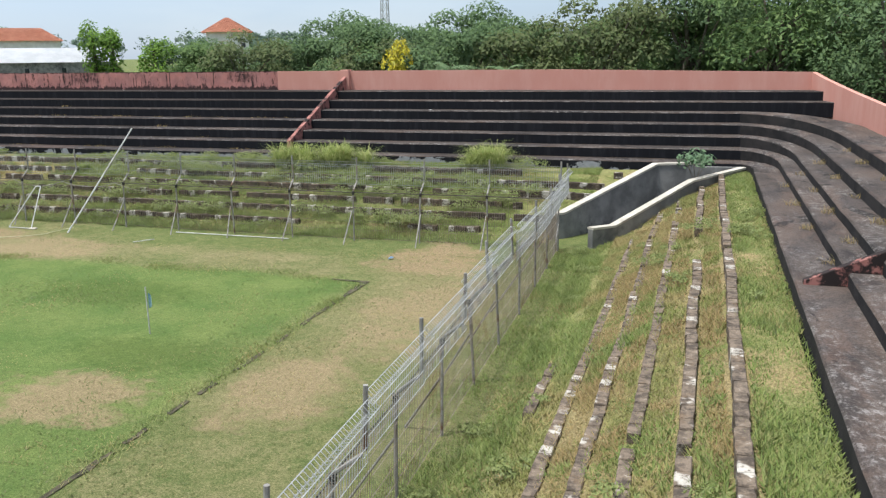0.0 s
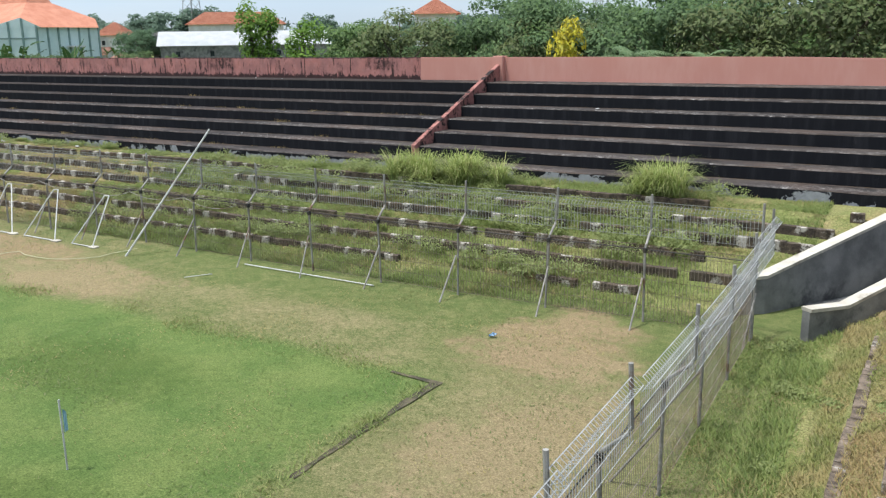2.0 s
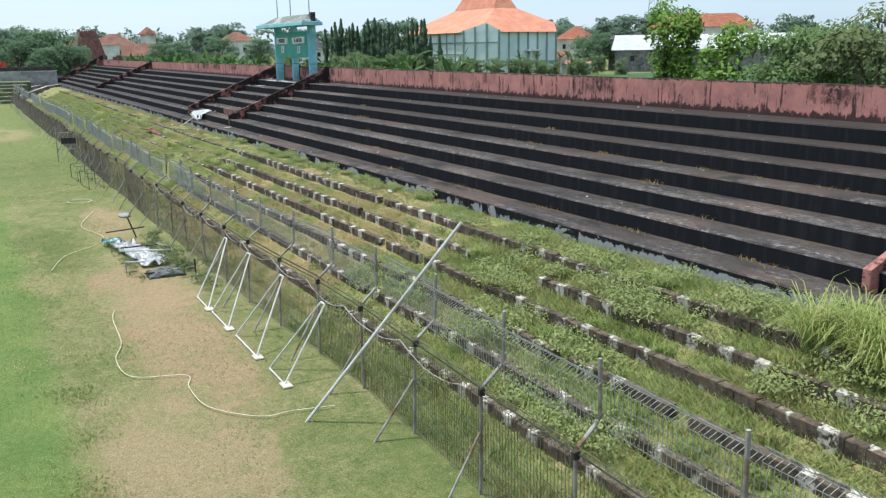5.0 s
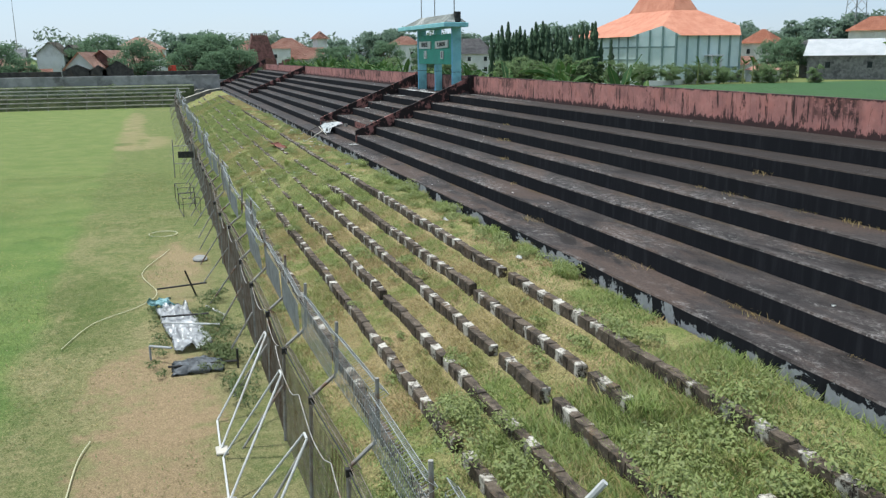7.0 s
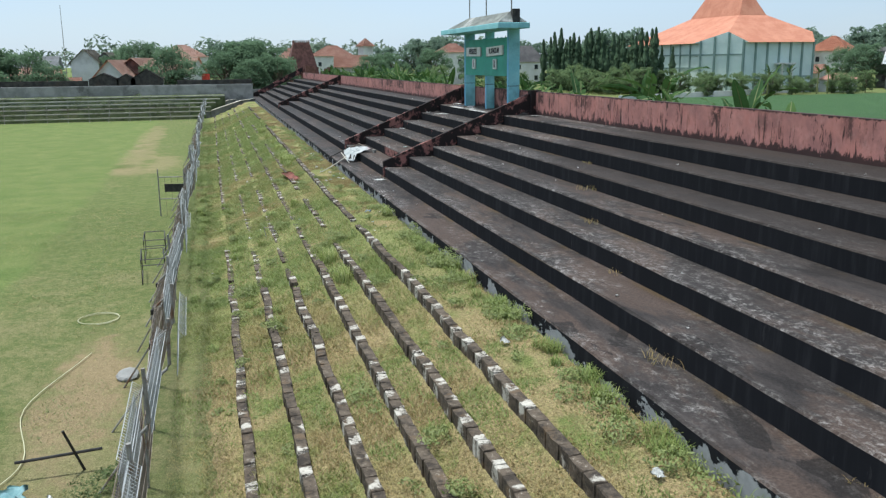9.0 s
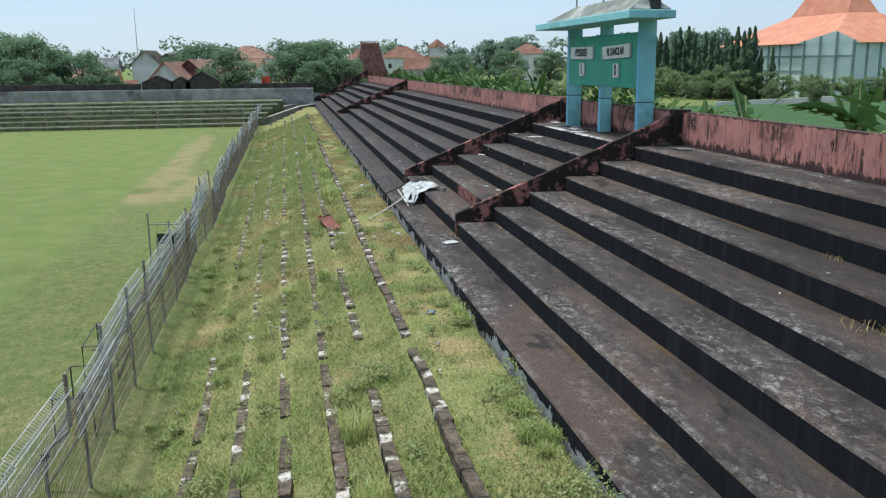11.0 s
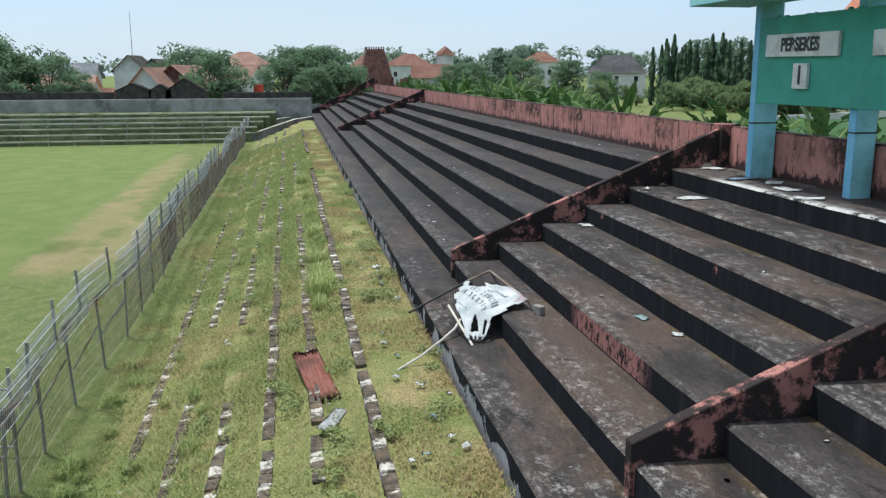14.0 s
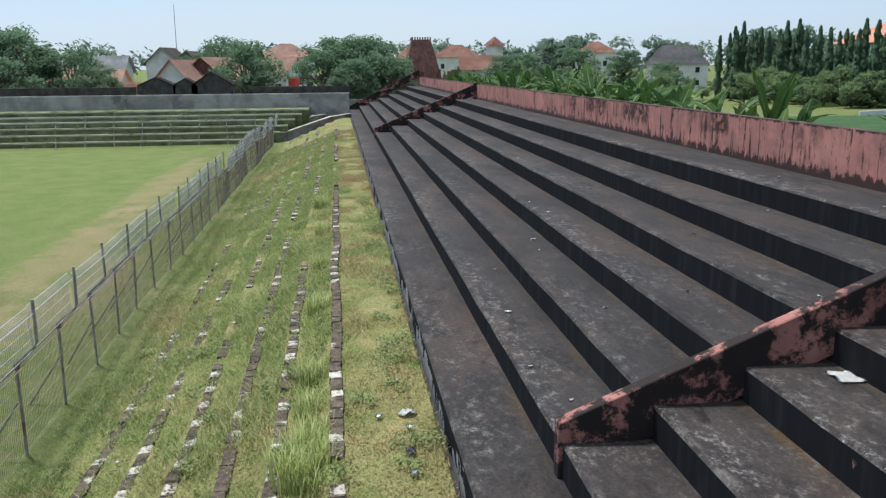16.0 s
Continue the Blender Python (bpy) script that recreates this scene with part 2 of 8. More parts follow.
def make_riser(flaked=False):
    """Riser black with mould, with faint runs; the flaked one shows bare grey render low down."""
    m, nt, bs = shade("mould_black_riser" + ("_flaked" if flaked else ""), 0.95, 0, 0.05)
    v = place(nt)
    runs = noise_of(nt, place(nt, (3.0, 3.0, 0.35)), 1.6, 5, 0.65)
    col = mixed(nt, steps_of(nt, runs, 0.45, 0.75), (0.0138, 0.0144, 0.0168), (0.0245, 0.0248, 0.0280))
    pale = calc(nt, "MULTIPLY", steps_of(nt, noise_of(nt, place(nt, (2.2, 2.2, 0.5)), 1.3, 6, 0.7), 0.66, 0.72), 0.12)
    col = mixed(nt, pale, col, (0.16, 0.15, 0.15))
    px = nt.nodes.new("ShaderNodeSeparateXYZ")       # remains of pink paint between the two kerbs of the scoreboard bay
    nt.links.new(v, px.inputs[0])
    bay = calc(nt, "MULTIPLY", calc(nt, "GREATER_THAN", px.outputs[0], -66.6), calc(nt, "LESS_THAN", px.outputs[0], -56.5))
    left = steps_of(nt, noise_of(nt, place(nt, (1.0, 1.0, 0.9)), 1.5, 8, 0.74), 0.66, 0.69)
    strip = calc(nt, "MULTIPLY", calc(nt, "MULTIPLY", steps_of(nt, px.outputs[0], -61.6, -61.0), steps_of(nt, px.outputs[0], -58.2, -58.9)), calc(nt, "MULTIPLY", calc(nt, "GREATER_THAN", px.outputs[2], T0 + RISE + 0.02), calc(nt, "LESS_THAN", px.outputs[2], T0 + 2 * RISE - 0.03)))
    left = calc(nt, "MAXIMUM", left, calc(nt, "MULTIPLY", strip, steps_of(nt, noise_of(nt, place(nt, (1.0, 1.0, 0.45)), 9.0, 8, 0.75), 0.44, 0.50)))
    col = mixed(nt, calc(nt, "MULTIPLY", bay, left), col, (0.27, 0.13, 0.115))
    if flaked:
        sx = nt.nodes.new("ShaderNodeSeparateXYZ")
        nt.links.new(v, sx.inputs[0])
        edge = calc(nt, "MULTIPLY_ADD", noise_of(nt, place(nt, (1, 1, 1.3)), 0.9, 8, 0.68, 0.5), 2.5)
        edge.node.inputs[2].default_value = 0.55
        ragged = calc(nt, "MULTIPLY", noise_of(nt, v, 2.6, 7, 0.7), 0.62)
        for x0, x1 in ((-22.6, -19.5), (-18.8, -15.7), (-24.3, -23.7)):      # long bare stretches near the corner
            here = calc(nt, "MULTIPLY", steps_of(nt, sx.outputs[0], x0 - 0.05, x0 + 0.1), steps_of(nt, sx.outputs[0], x1 + 0.3, x1 - 0.3))
            edge = calc(nt, "MAXIMUM", edge, calc(nt, "MULTIPLY", here, calc(nt, "ADD", ragged, 1.58)))
        bare = steps_of(nt, calc(nt, "SUBTRACT", edge, sx.outputs[2]), -0.01, 0.02)
        patch = mixed(nt, noise_of(nt, v, 6.0, 5, 0.7), (0.14, 0.145, 0.15), (0.40, 0.41, 0.42))
        col = mixed(nt, bare, col, patch)
    nt.links.new(col, bs.inputs["Base Color"])
    bumped(nt, bs, noise_of(nt, v, 40.0, 4, 0.7), 0.3, 0.006)
    return m


def make_pink(name, dirt):
    """Pink limewash with black mould runs that climb from the foot and fall from the coping."""
    m, nt, bs = shade(name, 0.85, 0, 0.25)
    v = place(nt)
    col = mixed(nt, steps_of(nt, noise_of(nt, v, 0.9, 5, 0.6), 0.3, 0.7), (0.40, 0.165, 0.140), (0.47, 0.215, 0.185))
    if dirt > 0:
        col = mixed(nt, steps_of(nt, noise_of(nt, v, 1.7, 6, 0.7), 0.35, 0.65), col, (0.30, 0.140, 0.128))
    col = mixed(nt, calc(nt, "MULTIPLY", steps_of(nt, noise_of(nt, v, 4.0, 6, 0.7), 0.5, 0.75), 0.35), col, (0.50, 0.29, 0.255))
    if dirt > 0:
        sx = nt.nodes.new("ShaderNodeSeparateXYZ")
        nt.links.new(v, sx.inputs[0])
        up = calc(nt, "SUBTRACT", sx.outputs[2], T0 + 6 * RISE)
        foot = calc(nt, "SUBTRACT", calc(nt, "MULTIPLY", calc(nt, "SUBTRACT", noise_of(nt, place(nt, (1, 1, 0.35)), 5.0, 9, 0.80), 0.33), 1.0), up)
        foot = steps_of(nt, foot, 0.0, 0.05)
        lean = calc(nt, "MULTIPLY", calc(nt, "MAXIMUM", up, 0.0), 0.05)
        long = calc(nt, "SUBTRACT", noise_of(nt, place(nt, (1.0, 1.0, 0.07)), 8.0, 6, 0.70, 0.25), lean)
        long = calc(nt, "MULTIPLY", steps_of(nt, long, 0.515, 0.56), steps_of(nt, noise_of(nt, place(nt, (1, 1, 0.6)), 1.7, 7, 0.75), 0.43, 0.53))
        blot = calc(nt, "SUBTRACT", noise_of(nt, place(nt, (1, 1, 0.35)), 3.2, 9, 0.80), lean)
        blot = steps_of(nt, blot, 0.545, 0.60)
        drip = calc(nt, "SUBTRACT", calc(nt, "MULTIPLY", noise_of(nt, place(nt, (1, 1, 0.05)), 6.0, 7, 0.78), 1.1), calc(nt, "SUBTRACT", WALL_TOP, sx.outputs[2]))
        drip = calc(nt, "MULTIPLY", steps_of(nt, drip, 0.02, 0.12), steps_of(nt, noise_of(nt, place(nt, (1, 1, 0.1)), 0.5, 4, 0.6), 0.50, 0.60))
        drip = calc(nt, "MULTIPLY", drip, steps_of(nt, noise_of(nt, v, 6.0, 7, 0.8), 0.40, 0.52))
        rim = calc(nt, "SUBTRACT", calc(nt, "MULTIPLY", calc(nt, "SUBTRACT", noise_of(nt, place(nt, (1, 1, 0.5)), 4.0, 8, 0.78), 0.36), 0.28), calc(nt, "SUBTRACT", WALL_TOP, sx.outputs[2]))
        rim = steps_of(nt, rim, -0.01, 0.03)
        runs = calc(nt, "MAXIMUM", calc(nt, "MAXIMUM", calc(nt, "MAXIMUM", foot, rim), long), calc(nt, "MAXIMUM", blot, drip))
        col = mixed(nt, calc(nt, "MULTIPLY", runs, 0.92), col, (0.020, 0.0135, 0.0135))
    else:
        col = mixed(nt, calc(nt, "MULTIPLY", steps_of(nt, noise_of(nt, place(nt, (1, 1, 0.25)), 1.1, 6, 0.7), 0.40, 0.70), 0.6), (0.52, 0.245, 0.195), (0.58, 0.320, 0.262))
    top = noise_of(nt, v, 30.0, 4, 0.7)
    nt.links.new(col, bs.inputs["Base Color"])
    bumped(nt, bs, top, 0.3, 0.006)
    return m


def make_fin(name, clean):
    m, nt, bs = shade(name, 0.88, 0, 0.2)
    v = place(nt)
    col = mixed(nt, steps_of(nt, noise_of(nt, v, 1.4, 4, 0.6), 0.3, 0.7), (0.22, 0.092, 0.080), (0.36, 0.165, 0.140))
    col = mixed(nt, steps_of(nt, noise_of(nt, v, 1.9, 7, 0.72), clean, clean + 0.09), col, (0.024, 0.018, 0.017))
    nt.links.new(col, bs.inputs["Base Color"])
    bumped(nt, bs, noise_of(nt, v, 30.0, 4, 0.7), 0.3, 0.006)
    return m


def make_ground():
    """Pitch turf: mown green inside the touchlines, straw and green mixed blade by blade outside, bare earth patches."""
    m, nt, bs = shade("turf_and_earth", 0.95, 0, 0.1)
    v = place(nt)
    sx = nt.nodes.new("ShaderNodeSeparateXYZ")
    nt.links.new(v, sx.inputs[0])
    fine, tiny = noise_of(nt, v, 7.0, 7, 0.78), noise_of(nt, v, 30.0, 6, 0.85)
    grit = calc(nt, "ADD", calc(nt, "MULTIPLY", calc(nt, "SUBTRACT", fine, 0.5), 0.42), calc(nt, "MULTIPLY", calc(nt, "SUBTRACT", tiny, 0.5), 0.40))
    frayed = lambda value, lo, hi, a=0.0, b=1.0: steps_of(nt, calc(nt, "ADD", value, grit), lo, hi, a, b)
    big, mid, tuft = noise_of(nt, v, 0.13, 3, 0.5), noise_of(nt, v, 0.6, 5, 0.6), noise_of(nt, v, 2.4, 5, 0.65)
    wob = calc(nt, "ADD", calc(nt, "MULTIPLY", calc(nt, "SUBTRACT", noise_of(nt, v, 0.35, 4, 0.55), 0.5), 1.5), calc(nt, "MULTIPLY", grit, 1.1))
    inx = steps_of(nt, calc(nt, "ADD", sx.outputs[0], wob), PITCH_X - 0.6, PITCH_X + 0.3, 1, 0)
    iny = steps_of(nt, calc(nt, "ADD", sx.outputs[1], wob), PITCH_Y + 0.1, PITCH_Y + 0.8, 1, 0)
    inside = calc(nt, "MULTIPLY", inx, iny)
    west = steps_of(nt, sx.outputs[0], -44.0, -58.0)
    lawn = mixed(nt, frayed(mid, 0.30, 0.72), (0.092, 0.146, 0.040), (0.146, 0.188, 0.058))
    lawn = mixed(nt, calc(nt, "MULTIPLY", frayed(noise_of(nt, v, 0.22, 4, 0.6), 0.50, 0.80), 0.55), lawn, (0.186, 0.188, 0.074))
    lawn = mixed(nt, calc(nt, "MULTIPLY", frayed(noise_of(nt, v, 0.40, 5, 0.62), 0.40, 0.22), 0.65), lawn, (0.058, 0.090, 0.026))
    lawn = mixed(nt, calc(nt, "MULTIPLY", west, 0.7), lawn, mixed(nt, frayed(mid, 0.3, 0.75), (0.118, 0.152, 0.048), (0.160, 0.178, 0.066)))
    straw = mixed(nt, fine, (0.205, 0.170, 0.092), (0.318, 0.262, 0.146))
    green = mixed(nt, frayed(tuft, 0.3, 0.7), (0.094, 0.126, 0.040), (0.150, 0.164, 0.062))
    parched = calc(nt, "ADD", calc(nt, "MULTIPLY", big, 0.45), calc(nt, "MULTIPLY", mid, 0.55))
    parched = calc(nt, "SUBTRACT", parched, calc(nt, "MULTIPLY", west, 0.16))
    kept = calc(nt, "MULTIPLY", steps_of(nt, sx.outputs[1], 24.2, 26.0), steps_of(nt, sx.outputs[0], -22.0, -14.0))      # greener along the fence foot by the corner
    parched = calc(nt, "SUBTRACT", parched, calc(nt, "MULTIPLY", kept, 0.22))
    margin = mixed(nt, calc(nt, "MULTIPLY", frayed(parched, 0.34, 0.78), 0.92), green, straw)
    col = mixed(nt, inside, margin, lawn)
    # worn places: centre, half-lengths, share of bare soil
    for cx, cy, rx, ry, soil_share in ((-25.5, 24.9, 5.2, 1.1, 0.85), (-30.2, 24.9, 2.2, 1.3, 0.8), (-40.5, 25.6, 3.6, 0.9, 0.6), (-19.0, 23.6, 3.0, 1.3, 0.35), (-5.9, 25.0, 1.5, 2.0, 0.75), (-4.7, 20.0, 1.4, 3.6, 0.35), (-5.6, 14.6, 1.1, 1.6, 0.4), (-9.3, 13.2, 1.7, 1.0, 0.45), (-79.8, 23.4, 2.6, 1.2, 0.4), (-90.0, 23.0, 9.0, 1.1, 0.3), (-108.0, 22.8, 12.0, 1.0, 0.3), (-84.0, 25.0, 5.0, 1.0, 0.2)):
        dx = calc(nt, "POWER", calc(nt, "DIVIDE", calc(nt, "SUBTRACT", sx.outputs[0], cx), rx), 2.0)
        dy = calc(nt, "POWER", calc(nt, "DIVIDE", calc(nt, "SUBTRACT", sx.outputs[1], cy), ry), 2.0)
        bare = calc(nt, "ADD", calc(nt, "ADD", dx, dy), calc(nt, "ADD", calc(nt, "MULTIPLY", calc(nt, "SUBTRACT", mid, 0.5), 5.5), calc(nt, "ADD", calc(nt, "MULTIPLY", calc(nt, "SUBTRACT", tuft, 0.5), 2.2), calc(nt, "MULTIPLY", grit, 3.2))))
        dust = mixed(nt, soil_share, straw, mixed(nt, fine, (0.205, 0.140, 0.082), (0.335, 0.245, 0.150)))
        col = mixed(nt, calc(nt, "MULTIPLY", steps_of(nt, bare, 0.1, 1.7, 1.0, 0.0), 0.9 if cx > -60 else 0.58), col, dust)
    # rank dark patches in the lawn by the corner and the fence
    for cx, cy, r in ((-9.2, 15.6, 1.3), (-35.0, 23.6, 1.3), (-38.0, 23.2, 1.6), (-13.0, 19.6, 1.6), (-82.5, 22.6, 1.0)):
        dx = calc(nt, "POWER", calc(nt, "DIVIDE", calc(nt, "SUBTRACT", sx.outputs[0], cx), r * 1.6), 2.0)
        dy = calc(nt, "POWER", calc(nt, "DIVIDE", calc(nt, "SUBTRACT", sx.outputs[1], cy), r * 0.8), 2.0)
        rank = calc(nt, "ADD", calc(nt, "ADD", dx, dy), calc(nt, "ADD", calc(nt, "MULTIPLY", calc(nt, "SUBTRACT", tuft, 0.5), 2.0), calc(nt, "MULTIPLY", grit, 2.4)))
        col = mixed(nt, calc(nt, "MULTIPLY", steps_of(nt, rank, 0.1, 1.5, 1.0, 0.0), 0.5), col, (0.062, 0.098, 0.022))
    col = mixed(nt, 0.55, col, mixed(nt, fine, (0.22, 0.22, 0.22), (0.80, 0.80, 0.80)), "OVERLAY")
    col = mixed(nt, 0.7, col, mixed(nt, steps_of(nt, tiny, 0.3, 0.7), (0.2, 0.2, 0.2), (0.8, 0.8, 0.8)), "OVERLAY")
    nt.links.new(col, bs.inputs["Base Color"])
    bumped(nt, bs, calc(nt, "ADD", fine, tiny), 0.9, 0.03)
    return m


def make_bank():
    m, nt, bs = shade("grassed_terrace_soil", 0.95, 0, 0.1)
    v = place(nt)
    mid, fine = noise_of(nt, v, 0.8, 6, 0.65, 0.3), noise_of(nt, v, 12.0, 6, 0.75)
    col = mixed(nt, steps_of(nt, mid, 0.36, 0.6), (0.122, 0.148, 0.046), (0.200, 0.196, 0.080))
    col = mixed(nt, calc(nt, "MULTIPLY", steps_of(nt, calc(nt, "ADD", noise_of(nt, v, 0.55, 5, 0.6), calc(nt, "MULTIPLY", calc(nt, "SUBTRACT", fine, 0.5), 0.35)), 0.50, 0.70), 0.85), col, (0.270, 0.205, 0.105))
    sx = nt.nodes.new("ShaderNodeSeparateXYZ")       # the middle of the long side is parched
    nt.links.new(v, sx.inputs[0])
    middle = calc(nt, "MULTIPLY", steps_of(nt, sx.outputs[0], -46.0, -38.0), steps_of(nt, sx.outputs[0], -23.0, -28.0))
    end = calc(nt, "MULTIPLY", steps_of(nt, sx.outputs[0], -0.5, 0.0), steps_of(nt, sx.outputs[0], 2.9, 2.2))       # so are the middle rows of the end terrace
    middle = calc(nt, "MAXIMUM", middle, end)
    col = mixed(nt, calc(nt, "MULTIPLY", middle, calc(nt, "MULTIPLY", steps_of(nt, mid, 0.36, 0.56), 0.7)), col, mixed(nt, fine, (0.20, 0.145, 0.080), (0.32, 0.245, 0.130)))
    col = mixed(nt, 0.5, col, mixed(nt, fine, (0.2, 0.2, 0.2), (0.85, 0.85, 0.85)), "OVERLAY")
    nt.links.new(col, bs.inputs["Base Color"])
    tiny = noise_of(nt, v, 26.0, 6, 0.85)
    nt.links.new(mixed(nt, 0.9, col, mixed(nt, steps_of(nt, tiny, 0.3, 0.7), (0.15, 0.15, 0.15), (0.85, 0.85, 0.85)), "OVERLAY"), bs.inputs["Base Color"])
    bumped(nt, bs, fine, 0.9, 0.04)
    return m


def make_blades(name, greens, dry=0.25, gloss=0.5, lift=1.2, thinness=0.35):
    """Grass or leaf colour by piece, with dry patches by place; light passes through the thin blade."""
    m, nt, bs = shade(name, gloss, 0, 0.25)
    geo = nt.nodes.new("ShaderNodeNewGeometry")
    ramp = nt.nodes.new("ShaderNodeValToRGB")
    els = ramp.color_ramp.elements
    while len(els) < len(greens):
        els.new(0.5)
    for i, c in enumerate(greens):
        els[i].position, els[i].color = i / (len(greens) - 1), (*c, 1)
    nt.links.new(geo.outputs["Random Per Island"], ramp.inputs[0])
    col = ramp.outputs[0]
    if dry > 0:
        spot = steps_of(nt, noise_of(nt, place(nt), 0.45, 5, 0.6), 0.46, 0.62)
        rnd = calc(nt, "FRACT", calc(nt, "MULTIPLY", geo.outputs["Random Per Island"], 17.3))
        col = mixed(nt, calc(nt, "MULTIPLY", spot, calc(nt, "LESS_THAN", rnd, dry * 2.4)), col, (0.34, 0.28, 0.12))
    nt.links.new(col, bs.inputs["Base Color"])
    up = nt.nodes.new("ShaderNodeVectorMath")      # blades bow over, so they catch light from above
    up.operation = "ADD"
    up.inputs[1].default_value = (0, 0, lift)
    nt.links.new(geo.outputs["Normal"], up.inputs[0])
    unit = nt.nodes.new("ShaderNodeVectorMath")
    unit.operation = "NORMALIZE"
    nt.links.new(up.outputs[0], unit.inputs[0])
    nt.links.new(unit.outputs[0], bs.inputs["Normal"])
    thin = nt.nodes.new("ShaderNodeBsdfTranslucent")
    nt.links.new(col, thin.inputs[0])
    both = nt.nodes.new("ShaderNodeMixShader")
    both.inputs[0].default_value = thinness
    nt.links.new(bs.outputs[0], both.inputs[1])
    nt.links.new(thin.outputs[0], both.inputs[2])
    nt.links.new(both.outputs[0], nt.nodes["Material Output"].inputs[0])
    return m


def make_block(name, axis, whitest, pale=1.0):
    """Kerb row, black with mould, every other block whitewashed; the wash is ragged and worn through."""
    m, nt, bs = shade(name, 0.9, 0, 0.2)
    v = place(nt)
    sx = nt.nodes.new("ShaderNodeSeparateXYZ")
    nt.links.new(v, sx.inputs[0])
    grain, blotch, wide = noise_of(nt, v, 16.0, 7, 0.8), noise_of(nt, v, 4.0, 7, 0.74), noise_of(nt, v, 0.8, 4, 0.6)
    dark = mixed(nt, steps_of(nt, blotch, 0.36, 0.62), tuple(k * pale for k in (0.036, 0.029, 0.023)), tuple(k * pale for k in (0.110, 0.086, 0.064)))
    dark = mixed(nt, calc(nt, "MULTIPLY", steps_of(nt, noise_of(nt, v, 2.6, 6, 0.7), 0.54, 0.66), 0.7), dark, (0.135, 0.092, 0.056))
    wash = mixed(nt, steps_of(nt, blotch, 0.35, 0.65), (0.25, 0.228, 0.195), (0.46, 0.43, 0.375))
    at = calc(nt, "ADD", sx.outputs[axis], calc(nt, "MULTIPLY", sx.outputs[1 - axis], 0.37))
    at = calc(nt, "ADD", at, calc(nt, "MULTIPLY", calc(nt, "SUBTRACT", blotch, 0.5), 0.42))
    band = calc(nt, "ABSOLUTE", calc(nt, "SUBTRACT", calc(nt, "FRACT", calc(nt, "DIVIDE", at, 0.74)), 0.5))
    band = steps_of(nt, band, 0.165, 0.205, 1.0, 0.0)
    there = steps_of(nt, wide, 0.62 - whitest, 0.66 - whitest)
    worn = steps_of(nt, calc(nt, "ADD", calc(nt, "MULTIPLY", blotch, 0.6), calc(nt, "MULTIPLY", grain, 0.4)), 0.42, 0.50)
    stray = steps_of(nt, calc(nt, "ADD", calc(nt, "MULTIPLY", blotch, 0.5), calc(nt, "MULTIPLY", grain, 0.5)), 0.60, 0.65)
    white = calc(nt, "MAXIMUM", calc(nt, "MULTIPLY", calc(nt, "MULTIPLY", band, there), worn), calc(nt, "MULTIPLY", stray, 0.5))
    col = mixed(nt, white, dark, wash)
    col = mixed(nt, 0.5, col, mixed(nt, grain, (0.2, 0.2, 0.2), (0.85, 0.85, 0.85)), "OVERLAY")
    nt.links.new(col, bs.inputs["Base Color"])
    bumped(nt, bs, grain, 0.6, 0.012)
    return m


def make_tiles(name, a, b, rows=(0.0, 0.0, 1.0), size=7.0):
    """Clay roof tiles: courses in relief, tone by patch."""
    m, nt, bs = shade(name, 0.8, 0, 0.25)
    v = place(nt)
    w = nt.nodes.new("ShaderNodeTexWave")
    w.wave_type, w.bands_direction = "BANDS", "Z"
    w.inputs["Scale"].default_value, w.inputs["Distortion"].default_value = size, 0.6
    nt.links.new(v, w.inputs["Vector"])
    col = mixed(nt, steps_of(nt, noise_of(nt, v, 0.35, 6, 0.7), 0.35, 0.68), a, b)
    col = mixed(nt, 0.45, col, mixed(nt, noise_of(nt, v, 5.0, 5, 0.7), (0.25, 0.25, 0.25), (0.8, 0.8, 0.8)), "OVERLAY")
    nt.links.new(col, bs.inputs["Base Color"])
    bumped(nt, bs, w.outputs[1], 0.6, 0.06)
    return m


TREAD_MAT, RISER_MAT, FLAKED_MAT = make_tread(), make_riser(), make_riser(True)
TREAD_WORN = make_tread("worn_brown_tread", 1.4, False)
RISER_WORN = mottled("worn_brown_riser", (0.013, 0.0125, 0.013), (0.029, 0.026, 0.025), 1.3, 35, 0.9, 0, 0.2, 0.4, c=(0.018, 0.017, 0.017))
PINK_DIRTY, PINK_CLEAN, FIN_MAT = make_pink("pink_wall_mouldy", 1.0), make_pink("pink_wall_fresh", 0.0), make_fin("pink_mouldy_kerb", 0.40)
FIN_CLEAN = make_fin("pink_kerb", 0.462)
GROUND_MAT, BANK_MAT = make_ground(), make_bank()
GRASS_MAT = make_blades("terrace_grass", [(0.142, 0.178, 0.046), (0.188, 0.220, 0.058), (0.240, 0.258, 0.076), (0.30, 0.275, 0.115)], 0.46)
LUSH_MAT = make_blades("lush_terrace_grass", [(0.128, 0.186, 0.046), (0.168, 0.230, 0.058), (0.215, 0.268, 0.074), (0.27, 0.292, 0.102)], 0.12)
TURF_MAT = make_blades("pitch_grass", [(0.092, 0.134, 0.036), (0.118, 0.160, 0.046), (0.152, 0.184, 0.058), (0.20, 0.208, 0.086)], 0.25)
TALL_MAT = make_blades("tall_grass", [(0.17, 0.235, 0.055), (0.25, 0.315, 0.080), (0.34, 0.385, 0.125), (0.42, 0.415, 0.19)], 0.0, 0.45, 0.7)
WEED_MAT = make_blades("weed_leaf", [(0.160, 0.202, 0.066), (0.215, 0.258, 0.086), (0.285, 0.318, 0.118)], 0.0)
DRY_MAT = make_blades("dry_grass", [(0.36, 0.27, 0.12), (0.28, 0.20, 0.09), (0.22, 0.20, 0.07)], 0.0)
